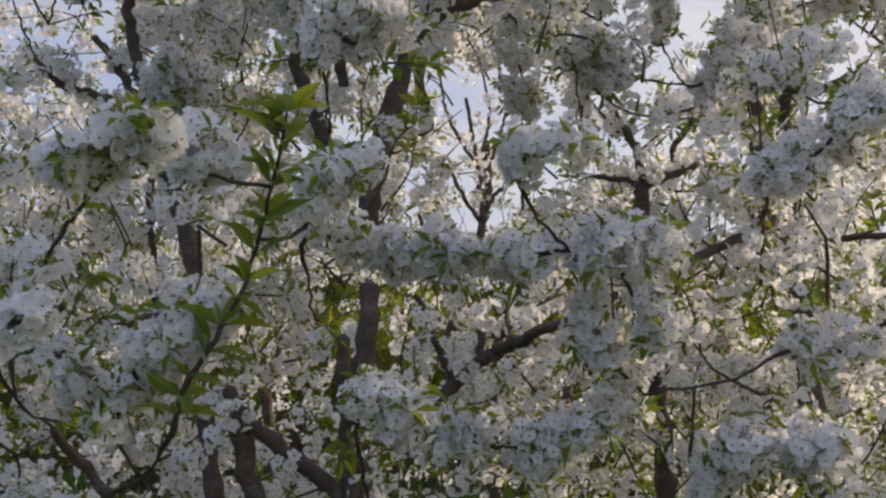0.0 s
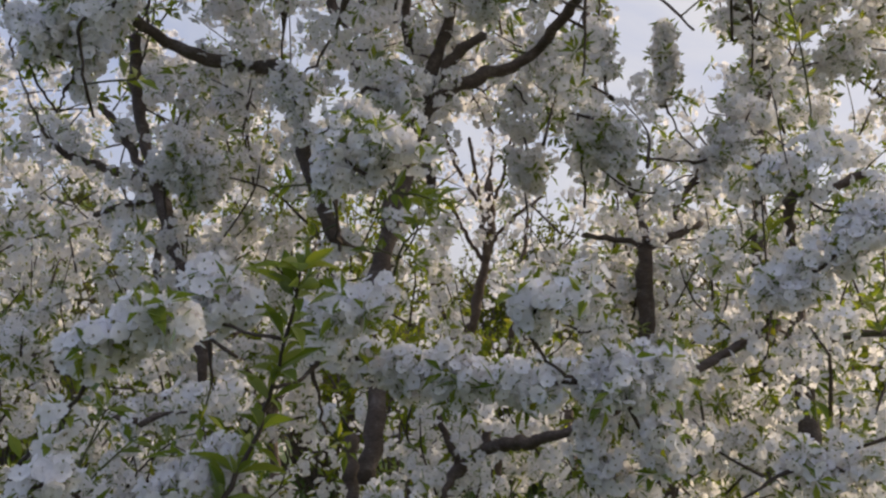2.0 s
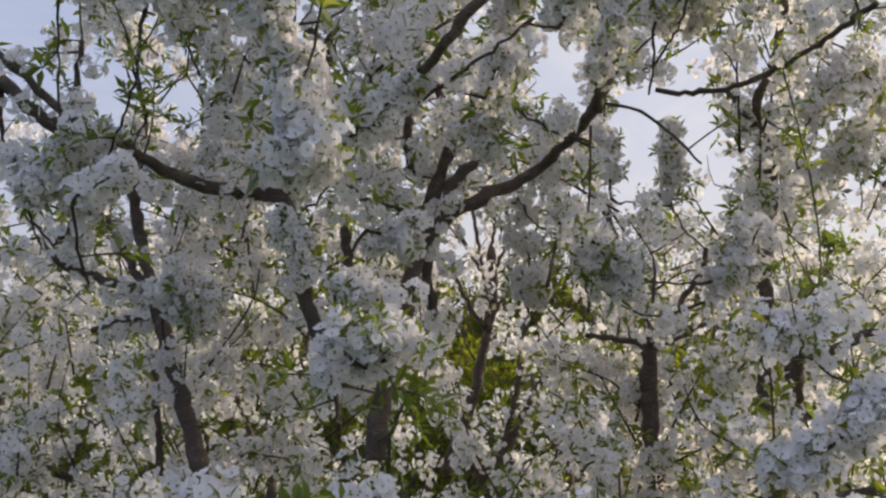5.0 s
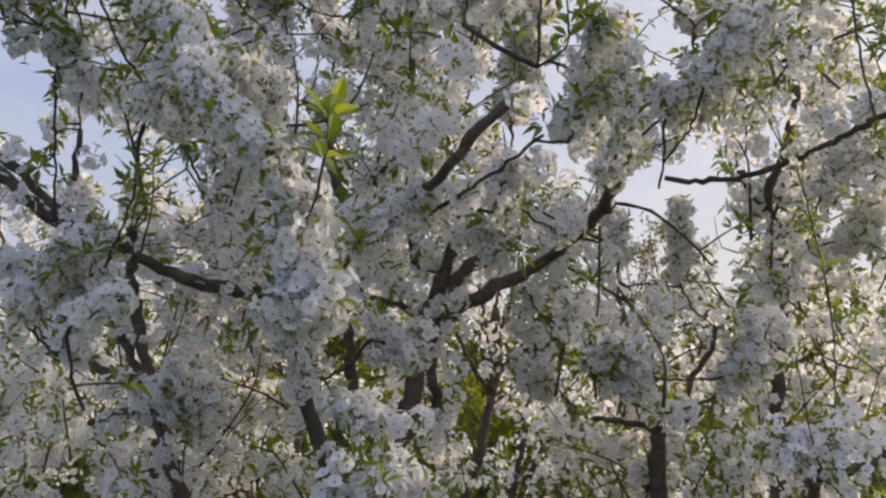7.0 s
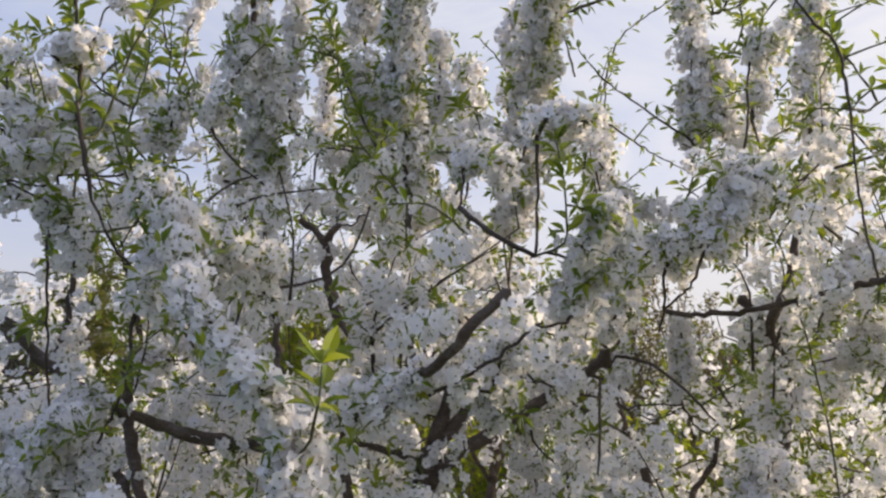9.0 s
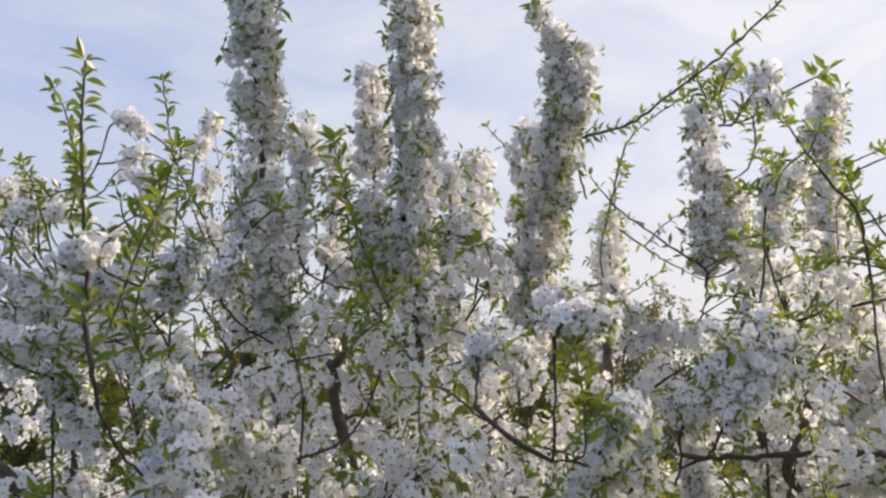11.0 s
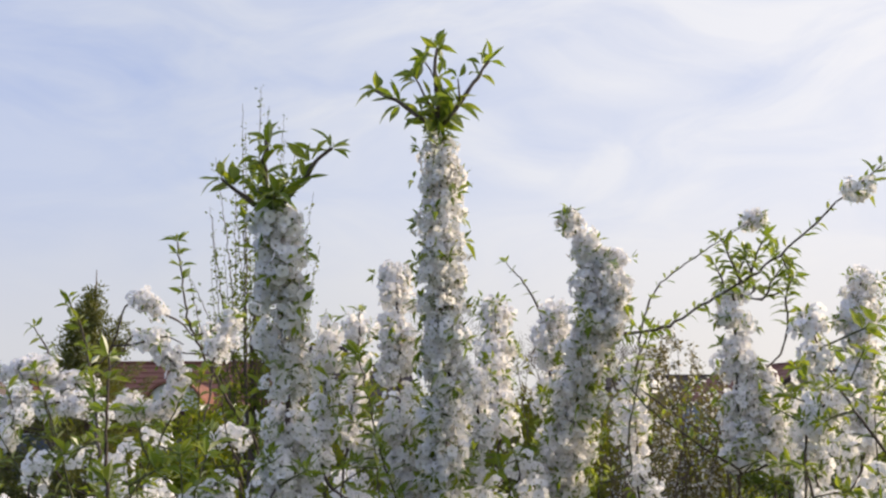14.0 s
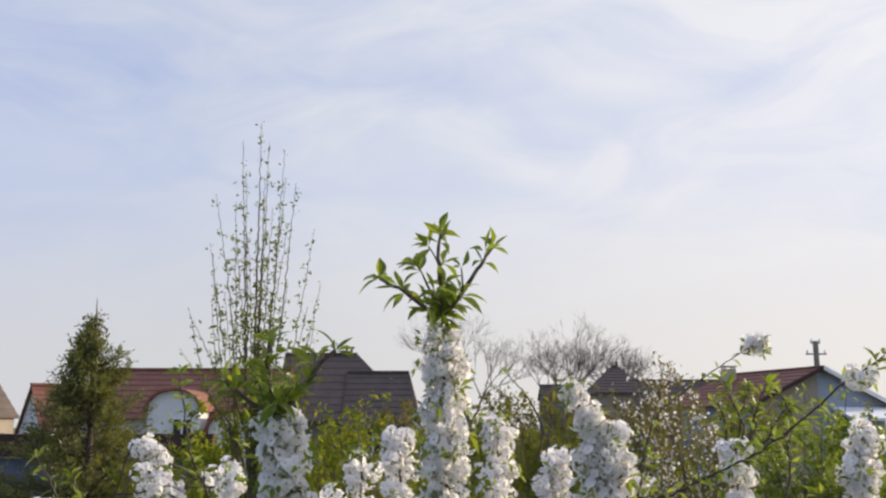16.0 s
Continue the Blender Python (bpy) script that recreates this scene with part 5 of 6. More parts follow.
centre.shoot([(-0.001, 2.230, 3.302), (0.019, 2.215, 3.317), (0.039, 2.200, 3.343)], 0.0033, 0.03, 1.05, 4, False, 0.0, 3)
centre.shoot([(-0.001, 2.230, 3.302), (-0.010, 2.205, 3.322), (-0.019, 2.180, 3.353)], 0.0033, 0.03, 1.05, 4, False, 0.0, 3)
centre.shoot([(-0.001, 2.230, 3.302), (0.009, 2.260, 3.323), (0.020, 2.290, 3.355)], 0.0033, 0.03, 1.05, 4, False, 0.0, 3)
centre.shoot([(-0.068, 1.470, 1.712), (-0.065, 1.470, 1.743), (-0.063, 1.470, 1.775)], 0.0024, 0.016, 1.2, 11, True, 0.0, 5)
centre.shoot([(0.319, 1.760, 2.004), (0.321, 1.760, 2.095), (0.308, 1.760, 2.188)], 0.0024, 0.03, 0.95, 8, True, 0.0, 4)
centre.shoot([(0.001, 2.250, 2.230), (-0.078, 2.300, 2.392), (-0.146, 2.400, 2.571), (-0.208, 2.500, 2.787)], 0.0045, 0.03, 1.0, 8, True, 0.02, 4)
centre.shoot([(0.391, 3.800, 3.040), (0.358, 3.800, 3.120), (0.259, 3.800, 3.248)], 0.0056, 0.05, 0.8, 5, True, 0.0, 2)
centre.shoot([(-0.613, 3.250, 2.571), (-0.693, 3.250, 2.684), (-0.824, 3.200, 2.943), (-0.880, 3.200, 3.216)], 0.0064, 0.05, 1.1, 8, True, 0.0, 4)
centre.shoot([(0.026, 2.200, 2.178), (-0.103, 2.200, 2.362), (-0.146, 2.200, 2.580)], 0.0031, 0.03, 0.75, 6, True, 0.02, 3)
centre.shoot([(0.155, 2.000, 2.069), (0.074, 2.000, 2.129), (-0.007, 2.000, 2.128)], 0.0028, 0.03, 0.8, 7, True, 0.0, 3)
centre.shoot([(0.037, 2.100, 1.148), (0.077, 2.100, 1.184), (0.083, 2.100, 1.221)], 0.0029, 0.02, 0.9, 8, True, 0.0, 4)
centre.shoot([(0.034, 1.750, 1.172), (0.073, 1.720, 1.161), (0.105, 1.700, 1.146)], 0.0024, 0.02, 0.9, 8, True, 0.0, 3)
left = CherryTree((-0.360, 2.560, 0.0), "cherry tree in white blossom with a leaning slim trunk", 23)
left.wood('trunk', [(-0.36, 2.55, -0.05), (-0.39, 2.56, 0.3), (-0.44, 2.58, 0.62)], 0.024, 0.021, join=False, sides=10, label='slim dark leaning cherry trunk')
left.limb([(-0.488, 2.580, 0.977), (-0.553, 2.620, 1.163), (-0.612, 2.660, 1.314), (-0.687, 2.720, 1.491), (-0.747, 2.750, 1.706), (-0.748, 2.720, 1.862)], 0.0213, 0.0143, 0.2)
left.limb([(-0.706, 2.720, 1.468), (-0.790, 2.780, 1.599), (-0.861, 2.800, 1.682)], 0.0124, 0.0097, 0.35)
left.limb([(-0.705, 2.720, 1.452), (-0.809, 2.740, 1.479), (-0.905, 2.740, 1.511), (-0.988, 2.720, 1.589)], 0.0139, 0.0094, 0.35)
left.limb([(-0.680, 2.700, 1.375), (-0.759, 2.700, 1.361), (-0.821, 2.700, 1.339)], 0.0092, 0.0076, 0.3)
left.limb([(-0.679, 2.900, 0.983), (-0.696, 2.900, 1.143), (-0.706, 2.900, 1.289)], 0.0113, 0.0098, 0.2)
left.limb([(-1.027, 2.500, 1.952), (-0.907, 2.500, 1.864), (-0.817, 2.500, 1.816)], 0.0183, 0.0167, 0.3)
left.limb([(-0.850, 2.500, 1.861), (-0.829, 2.500, 1.927), (-0.823, 2.500, 2.075)], 0.0113, 0.0072, 0.4)
left.limb([(-1.166, 3.050, 1.046), (-1.092, 3.050, 0.978), (-0.987, 3.050, 0.927)], 0.0170, 0.0118, 0.3)
left.limb([(-0.330, 2.000, 0.947), (-0.303, 2.000, 0.926), (-0.275, 2.000, 0.909)], 0.0043, 0.0032, 0.2)
left.limb([(-0.418, 1.850, 0.458), (-0.458, 1.850, 0.503), (-0.494, 1.800, 0.567)], 0.0102, 0.0073, 0.3)
left.limb([(-0.479, 2.200, 0.801), (-0.512, 2.200, 0.783), (-0.572, 2.200, 0.801)], 0.0082, 0.0058, 0.3)
left.shoot([(-0.258, 1.620, 0.565), (-0.222, 1.620, 0.653), (-0.192, 1.620, 0.710), (-0.155, 1.620, 0.802), (-0.115, 1.560, 0.906), (-0.086, 1.500, 0.996)], 0.0055, 0.034, 1.3, 11, True, 0.03, 5)
left.shoot([(-0.519, 1.600, 0.704), (-0.443, 1.560, 0.767), (-0.378, 1.500, 0.835), (-0.300, 1.400, 0.870), (-0.239, 1.330, 0.932)], 0.0045, 0.07, 1.0, 5, True, 0.05, 2)
left.rod([(-0.308, 1.360, 0.895), (-0.266, 1.360, 0.881), (-0.207, 1.330, 0.907)], 0.042, 0.004, 0.8, 0)
left.rod([(-0.267, 1.600, 0.978), (-0.224, 1.600, 0.943), (-0.191, 1.600, 0.969)], 0.056, 0.004, 0.8, 0)
left.rod([(-0.085, 1.700, 0.880), (-0.051, 1.700, 0.944), (-0.002, 1.750, 1.006)], 0.060, 0.004, 0.6, 0)
left.rod([(-0.362, 1.700, 0.574), (-0.317, 1.720, 0.652), (-0.275, 1.750, 0.707)], 0.053, 0.005, 0.9, 0)
left.rod([(-0.527, 1.700, 0.668), (-0.468, 1.700, 0.685), (-0.412, 1.700, 0.625)], 0.053, 0.005, 0.6, 0)
left.rod([(-0.566, 2.450, 1.376), (-0.512, 2.450, 1.411), (-0.428, 2.450, 1.376)], 0.096, 0.005, 0.9, 0)
left.rod([(-0.823, 2.200, 1.646), (-0.723, 2.200, 1.659), (-0.657, 2.250, 1.755)], 0.074, 0.005, 0.9, 0)
left.rod([(-0.677, 2.100, 1.488), (-0.636, 2.100, 1.557), (-0.596, 2.100, 1.650)], 0.062, 0.005, 0.8, 0)
left.rod([(-0.458, 1.900, 1.922), (-0.398, 1.900, 1.964), (-0.373, 1.950, 2.051)], 0.088, 0.005, 0.8, 0)
left.rod([(-0.723, 2.100, 2.134), (-0.672, 2.100, 2.087), (-0.667, 2.100, 2.017)], 0.050, 0.005, 0.8, 0)
left.rod([(-0.712, 2.100, 2.339), (-0.655, 2.100, 2.362), (-0.613, 2.100, 2.350)], 0.053, 0.004, 0.8, 0)
left.rod([(-0.903, 2.200, 2.268), (-0.836, 2.200, 2.340), (-0.784, 2.200, 2.304)], 0.050, 0.004, 0.8, 0)
left.rod([(-0.566, 2.300, 2.315), (-0.538, 2.300, 2.392), (-0.535, 2.300, 2.469)], 0.049, 0.004, 0.7, 0)
left.shoot([(-0.516, 1.720, 2.161), (-0.545, 1.740, 2.354), (-0.568, 1.760, 2.511), (-0.586, 1.780, 2.640), (-0.594, 1.800, 2.730)], 0.0050, 0.024, 0.86, 7, True, 0.01, 4)
left.shoot([(-0.516, 1.800, 2.223), (-0.482, 1.800, 2.338), (-0.437, 1.800, 2.457), (-0.411, 1.800, 2.556)], 0.0032, 0.035, 0.85, 7, True, 0.0, 3)
left.shoot([(-0.805, 2.400, 2.336), (-0.911, 2.400, 2.449), (-1.005, 2.400, 2.572)], 0.0034, 0.05, 0.8, 5, True, 0.1, 2)
left.shoot([(-0.571, 2.200, 2.146), (-0.632, 2.200, 2.324), (-0.674, 2.200, 2.481)], 0.0031, 0.035, 0.8, 6, True, 0.02, 3)
left.shoot([(-0.678, 2.600, 1.912), (-0.730, 2.600, 2.105), (-0.783, 2.600, 2.226)], 0.0045, 0.05, 0.7, 5, True, 0.0, 2)
left.shoot([(-0.736, 2.800, 1.936), (-0.783, 2.800, 2.101), (-0.835, 2.800, 2.270), (-0.893, 2.800, 2.408)], 0.0050, 0.05, 0.8, 6, True, 0.0, 3)
left.shoot([(-0.855, 2.400, 2.395), (-0.907, 2.400, 2.558), (-0.950, 2.400, 2.669)], 0.0034, 0.05, 0.7, 5, True, 0.05, 2)
left.shoot([(-0.911, 2.300, 2.443), (-0.971, 2.300, 2.534), (-1.016, 2.300, 2.600)], 0.0032, 0.07, 0.7, 5, True, 0.1, 2)
left.shoot([(-0.642, 2.400, 2.476), (-0.701, 2.400, 2.544), (-0.734, 2.400, 2.641)], 0.0034, 0.035, 0.85, 6, True, 0.0, 3)
left.shoot([(-0.707, 2.100, 2.547), (-0.796, 2.300, 2.666), (-0.870, 2.420, 2.807), (-0.933, 2.450, 2.928)], 0.0037, 0.03, 0.8, 6, False, 0.0, 3)
left.shoot([(-1.291, 3.300, 2.773), (-1.330, 3.300, 2.866), (-1.380, 3.300, 2.941)], 0.0047, 0.03, 0.8, 6, True, 0.0, 3)
left.shoot([(-0.989, 2.600, 2.493), (-1.013, 2.600, 2.611), (-1.069, 2.600, 2.754)], 0.0037, 0.03, 0.75, 6, True, 0.03, 3)
left.shoot([(-0.749, 2.500, 2.462), (-0.686, 2.500, 2.603), (-0.647, 2.500, 2.689)], 0.0035, 0.03, 0.75, 6, True, 0.03, 3)
left.shoot([(-0.563, 2.300, 2.356), (-0.542, 2.300, 2.445), (-0.505, 2.300, 2.483)], 0.0032, 0.025, 0.9, 8, True, 0.0, 4)
left.shoot([(-0.579, 2.400, 2.169), (-0.584, 2.400, 2.383), (-0.580, 2.400, 2.575), (-0.580, 2.400, 2.742)], 0.0034, 0.03, 0.8, 7, True, 0.05, 3)
left.shoot([(-0.553, 2.600, 2.429), (-0.588, 2.600, 2.524), (-0.623, 2.600, 2.604)], 0.0028, 0.04, 0.7, 5, True, 0.05, 2)
left.shoot([(-0.684, 2.100, 2.081), (-0.728, 2.100, 2.192), (-0.770, 2.100, 2.279)], 0.0030, 0.03, 0.8, 6, True, 0.06, 3)
left.shoot([(-0.508, 2.000, 2.166), (-0.538, 2.000, 2.273), (-0.504, 2.000, 2.431), (-0.511, 2.000, 2.556)], 0.0028, 0.026, 0.85, 7, True, 0.03, 4)
left.rod([(-0.599, 1.900, 2.380), (-0.588, 1.900, 2.405), (-0.574, 1.900, 2.429)], 0.032, 0.003, 0.6, 0)
left.rod([(-0.890, 2.200, 2.488), (-0.877, 2.200, 2.515), (-0.863, 2.200, 2.539)], 0.035, 0.003, 0.6, 0)
left.rod([(-0.855, 2.200, 2.179), (-0.827, 2.200, 2.218), (-0.785, 2.200, 2.250)], 0.048, 0.003, 0.6, 0)
left.rod([(-1.045, 2.400, 2.558), (-1.023, 2.400, 2.627), (-1.043, 2.400, 2.697)], 0.040, 0.003, 0.5, 4)
left.rod([(-1.164, 2.900, 2.643), (-1.147, 2.970, 2.703), (-1.098, 2.970, 2.738)], 0.046, 0.003, 0.45, 3)
left.rod([(-1.010, 3.200, 2.904), (-0.949, 3.200, 2.885), (-0.875, 3.200, 2.847)], 0.046, 0.003, 0.5, 0)
left.rod([(-0.749, 3.300, 2.845), (-0.714, 3.300, 2.923), (-0.687, 3.300, 2.982)], 0.048, 0.003, 0.4, 3)
left.rod([(-0.938, 2.900, 2.962), (-0.889, 2.900, 2.984), (-0.815, 2.900, 2.934)], 0.038, 0.003, 0.6, 0)
left.rod([(-0.763, 3.000, 2.883), (-0.711, 3.000, 2.896), (-0.668, 3.000, 2.903)], 0.031, 0.003, 0.4, 0)
left.rod([(-0.878, 2.900, 2.856), (-0.812, 2.900, 2.872), (-0.760, 2.900, 2.847)], 0.034, 0.003, 0.4, 0)
right = CherryTree((0.790, 3.100, 0.0), "upright cherry tree covered in white blossom", 37)
right.wood('trunk', [(0.80, 3.10, -0.05), (0.79, 3.10, 0.4), (0.785, 3.10, 0.8)], 0.030, 0.027, join=False, sides=10, label='dark upright cherry trunk')
right.limb([(0.771, 3.100, 0.860), (0.755, 3.100, 1.081), (0.753, 3.080, 1.306)], 0.0258, 0.0245, 0.2)
right.limb([(0.753, 3.080, 1.313), (0.838, 3.100, 1.352), (0.952, 3.150, 1.411)], 0.0158, 0.0108, 0.3)
right.limb([(0.748, 3.080, 1.323), (0.661, 3.100, 1.352), (0.564, 3.100, 1.360)], 0.0105, 0.0071, 0.2)
right.limb([(0.762, 3.080, 1.323), (0.766, 3.200, 1.481), (0.711, 3.300, 1.650), (0.663, 3.350, 1.859)], 0.0158, 0.0098, 0.4)
right.limb([(0.885, 3.200, 1.463), (0.955, 3.200, 1.575), (0.976, 3.200, 1.650)], 0.0110, 0.0074, 0.3)
right.rod([(0.845, 2.830, 2.505), (0.853, 2.830, 2.734), (0.852, 2.830, 2.868), (0.852, 2.830, 2.987)], 0.067, 0.007, 0.85, 5)
right.rod([(0.929, 2.830, 2.505), (0.929, 2.830, 2.635), (0.929, 2.830, 2.767)], 0.066, 0.005, 0.8, 0)
right.limb([(0.716, 3.700, 2.028), (0.704, 3.730, 2.313), (0.710, 3.730, 2.609)], 0.0187, 0.0151, 0.1)
right.rod([(0.713, 3.730, 2.566), (0.724, 3.730, 2.739), (0.732, 3.730, 2.848)], 0.087, 0.006, 0.7, 4, False)
right.rod([(0.470, 2.500, 1.557), (0.541, 2.500, 1.513), (0.567, 2.500, 1.427)], 0.088, 0.005, 0.7, 0)
right.rod([(0.318, 2.700, 1.707), (0.347, 2.700, 1.558), (0.353, 2.700, 1.429)], 0.070, 0.005, 0.7, 0)
right.rod([(0.805, 2.600, 1.464), (0.897, 2.600, 1.511), (0.949, 2.600, 1.621)], 0.084, 0.005, 0.7, 0)
right.rod([(0.813, 3.000, 1.771), (0.826, 3.000, 1.880), (0.822, 3.000, 2.008)], 0.055, 0.005, 1.0, 4)
right.rod([(0.619, 2.900, 1.746), (0.614, 2.900, 1.868), (0.600, 2.900, 1.992)], 0.057, 0.005, 0.6, 0)
right.shoot([(0.451, 2.700, 2.850), (0.572, 2.600, 2.860), (0.686, 2.500, 2.921), (0.806, 2.400, 2.998), (0.944, 2.330, 3.122), (1.037, 2.240, 3.210)], 0.0049, 0.03, 0.72, 6, True, 0.0, 3)
right.rod([(0.982, 2.280, 3.154), (0.999, 2.270, 3.165), (1.009, 2.260, 3.175)], 0.027, 0.002, 1.5, 4, False)
right.shoot([(0.816, 2.750, 2.492), (0.680, 2.720, 2.575), (0.554, 2.700, 2.667), (0.494, 2.700, 2.746)], 0.0039, 0.045, 0.7, 5, True, 0.0, 2)
right.shoot([(0.567, 3.000, 2.585), (0.598, 3.000, 2.724), (0.638, 3.000, 2.866)], 0.0032, 0.04, 0.7, 5, True, 0.0, 3)
right.shoot([(0.937, 3.000, 3.045), (0.906, 3.000, 3.115), (0.875, 3.000, 3.187)], 0.0043, 0.03, 0.9, 7, True, 0.0, 4)
right.shoot([(0.922, 2.900, 3.016), (0.944, 2.900, 3.101), (0.982, 2.900, 3.170)], 0.0042, 0.03, 0.9, 7, True, 0.0, 4)
right.shoot([(0.698, 3.400, 2.932), (0.764, 3.400, 3.091), (0.950, 3.400, 3.231), (1.096, 3.400, 3.323)], 0.0037, 0.05, 0.8, 5, True, 0.0, 2)
right.shoot([(0.947, 3.100, 3.002), (0.961, 3.100, 3.093), (0.989, 3.100, 3.166)], 0.0045, 0.022, 1.0, 8, True, 0.0, 4)
right.shoot([(0.995, 3.000, 2.992), (1.035, 3.000, 3.062), (1.073, 3.000, 3.106)], 0.0043, 0.022, 1.0, 8, True, 0.0, 4)
right.shoot([(0.910, 3.100, 2.984), (0.905, 3.100, 3.056), (0.885, 3.100, 3.120)], 0.0045, 0.022, 0.9, 8, True, 0.0, 4)
right.shoot([(1.032, 2.900, 2.898), (1.029, 2.900, 2.982), (1.059, 2.900, 3.050)], 0.0042, 0.022, 0.9, 7, True, 0.0, 4)
right.shoot([(1.008, 3.100, 3.036), (0.994, 3.100, 3.107), (0.979, 3.100, 3.161)], 0.0045, 0.022, 0.9, 7, True, 0.0, 4)
right.shoot([(1.080, 3.000, 3.036), (1.076, 3.000, 3.105), (1.035, 3.000, 3.158)], 0.0043, 0.022, 0.9, 7, True, 0.0, 4)
right.rod([(1.092, 3.400, 3.313), (1.113, 3.400, 3.333), (1.138, 3.400, 3.350)], 0.045, 0.002, 1.5, 4, False)
east = CherryTree((1.130, 2.780, 0.0), "cherry tree with upright limbs in white blossom", 41)
east.wood('trunk', [(1.13, 2.78, -0.05), (1.12, 2.78, 0.5), (1.10, 2.79, 1.0), (1.09, 2.80, 1.25)], 0.032, 0.025, join=False, sides=10, label='dark cherry trunk')
east.limb([(1.008, 2.800, 1.153), (1.020, 2.800, 1.363), (1.034, 2.800, 1.579), (1.061, 2.800, 1.777), (1.035, 2.800, 1.915), (0.984, 2.780, 1.983), (0.935, 2.750, 2.036)], 0.0213, 0.0143, 0.25)
east.limb([(0.956, 2.600, 1.942), (0.987, 2.580, 2.013), (1.013, 2.550, 2.127), (1.031, 2.550, 2.231)], 0.0132, 0.0088, 0.4)
east.limb([(0.687, 2.600, 1.984), (0.746, 2.600, 1.974), (0.852, 2.580, 1.976), (0.943, 2.500, 1.987), (1.006, 2.300, 1.997), (1.033, 2.050, 1.987)], 0.0075, 0.0070, 0.08, join=False)
east.limb([(0.841, 2.100, 1.229), (0.910, 2.100, 1.257), (1.002, 2.100, 1.296)], 0.0123, 0.0090, 0.2)
east.rod([(1.181, 2.800, 2.535), (1.193, 2.800, 2.729), (1.204, 2.800, 2.895), (1.215, 2.800, 3.048)], 0.066, 0.006, 1.0, 0)
east.limb([(0.567, 2.000, 0.861), (0.665, 2.050, 0.909), (0.739, 2.080, 0.952), (0.805, 2.100, 0.986)], 0.0097, 0.0104, 0.2)
east.rod([(0.744, 1.950, 1.022), (0.825, 1.930, 1.072), (0.947, 1.900, 1.168)], 0.069, 0.005, 0.85, 0)
east.limb([(0.885, 2.200, 0.936), (0.972, 2.200, 0.963), (1.082, 2.200, 0.974)], 0.0072, 0.0072, 0.1)
east.rod([(0.379, 1.850, 0.777), (0.414, 1.850, 0.681), (0.470, 1.850, 0.624)], 0.060, 0.005, 0.7, 0)
east.rod([(0.725, 1.900, 0.699), (0.806, 1.900, 0.708), (0.894, 1.900, 0.679)], 0.067, 0.005, 0.7, 0)
east.rod([(0.562, 1.900, 0.501), (0.680, 1.900, 0.539), (0.817, 1.880, 0.529)], 0.065, 0.005, 0.7, 0)
east.rod([(1.258, 3.000, 2.029), (1.352, 3.000, 2.136), (1.465, 3.000, 2.246)], 0.090, 0.004, 0.6, 0)
east.rod([(1.213, 3.000, 1.870), (1.336, 3.000, 1.906), (1.442, 3.000, 1.942)], 0.088, 0.004, 0.6, 0)
east.rod([(0.624, 2.300, 2.055), (0.760, 2.300, 2.162), (0.846, 2.300, 2.270)], 0.081, 0.005, 0.8, 0)
east.rod([(0.750, 2.400, 2.141), (0.810, 2.400, 2.229), (0.843, 2.400, 2.333)], 0.081, 0.005, 0.8, 0)
east.rod([(0.946, 2.600, 2.543), (1.001, 2.600, 2.686), (1.013, 2.600, 2.750)], 0.052, 0.005, 0.8, 0)
east.rod([(0.732, 2.500, 2.123), (0.823, 2.500, 2.238), (0.857, 2.500, 2.325)], 0.064, 0.005, 0.8, 0)
east.shoot([(0.976, 2.100, 2.479), (0.912, 2.100, 2.574), (0.838, 2.100, 2.696), (0.799, 2.150, 2.846)], 0.0037, 0.06, 0.75, 4, True, 0.06, 2)
east.rod([(0.812, 2.120, 2.750), (0.794, 2.130, 2.790), (0.819, 2.150, 2.859)], 0.033, 0.003, 0.9, 0)
east.rod([(0.877, 2.400, 2.585), (0.938, 2.400, 2.668), (0.982, 2.400, 2.696)], 0.062, 0.003, 0.7, 0)
east.shoot([(1.138, 2.300, 2.466), (1.067, 2.300, 2.578), (1.033, 2.300, 2.662)], 0.0033, 0.03, 0.85, 7, True, 0.0, 4)
east.shoot([(1.020, 2.400, 1.599), (0.951, 2.400, 2.013), (0.947, 2.400, 2.055)], 0.0025, 0.04, 0.8, 6, True, 0.0, 3)
east.shoot([(1.011, 2.100, 0.965), (1.002, 2.100, 1.000), (0.999, 2.100, 1.023)], 0.0028, 0.02, 0.9, 8, True, 0.0, 4)
# the nearest clusters and the low blossom on the side away from the sun
left.rod([(-0.320, 1.330, 0.873), (-0.281, 1.330, 0.901), (-0.241, 1.330, 0.915), (-0.203, 1.330, 0.901)], 0.040, 0.004, 1.20, 0)
left.rod([(-0.253, 1.620, 1.010), (-0.221, 1.620, 0.979), (-0.190, 1.620, 0.939)], 0.052, 0.004, 1.10, 0)
left.rod([(-0.328, 1.660, 0.656), (-0.267, 1.660, 0.694), (-0.201, 1.660, 0.727)], 0.054, 0.004, 1.10, 0)
left.rod([(-0.455, 1.500, 0.699), (-0.421, 1.500, 0.707), (-0.385, 1.500, 0.726)], 0.036, 0.004, 1.10, 0)
centre.rod([(0.012, 1.570, 0.606), (0.059, 1.570, 0.587), (0.095, 1.570, 0.549)], 0.050, 0.004, 1.10, 0)
east.rod([(0.597, 1.830, 0.537), (0.682, 1.830, 0.546), (0.775, 1.830, 0.535)], 0.055, 0.004, 1.00, 0)
centre.rod([(-0.440, 1.880, 2.129), (-0.360, 1.800, 2.021), (-0.283, 1.620, 1.893), (-0.226, 1.580, 1.815), (-0.158, 1.550, 1.739)], 0.052, 0.004, 1.10, 0)
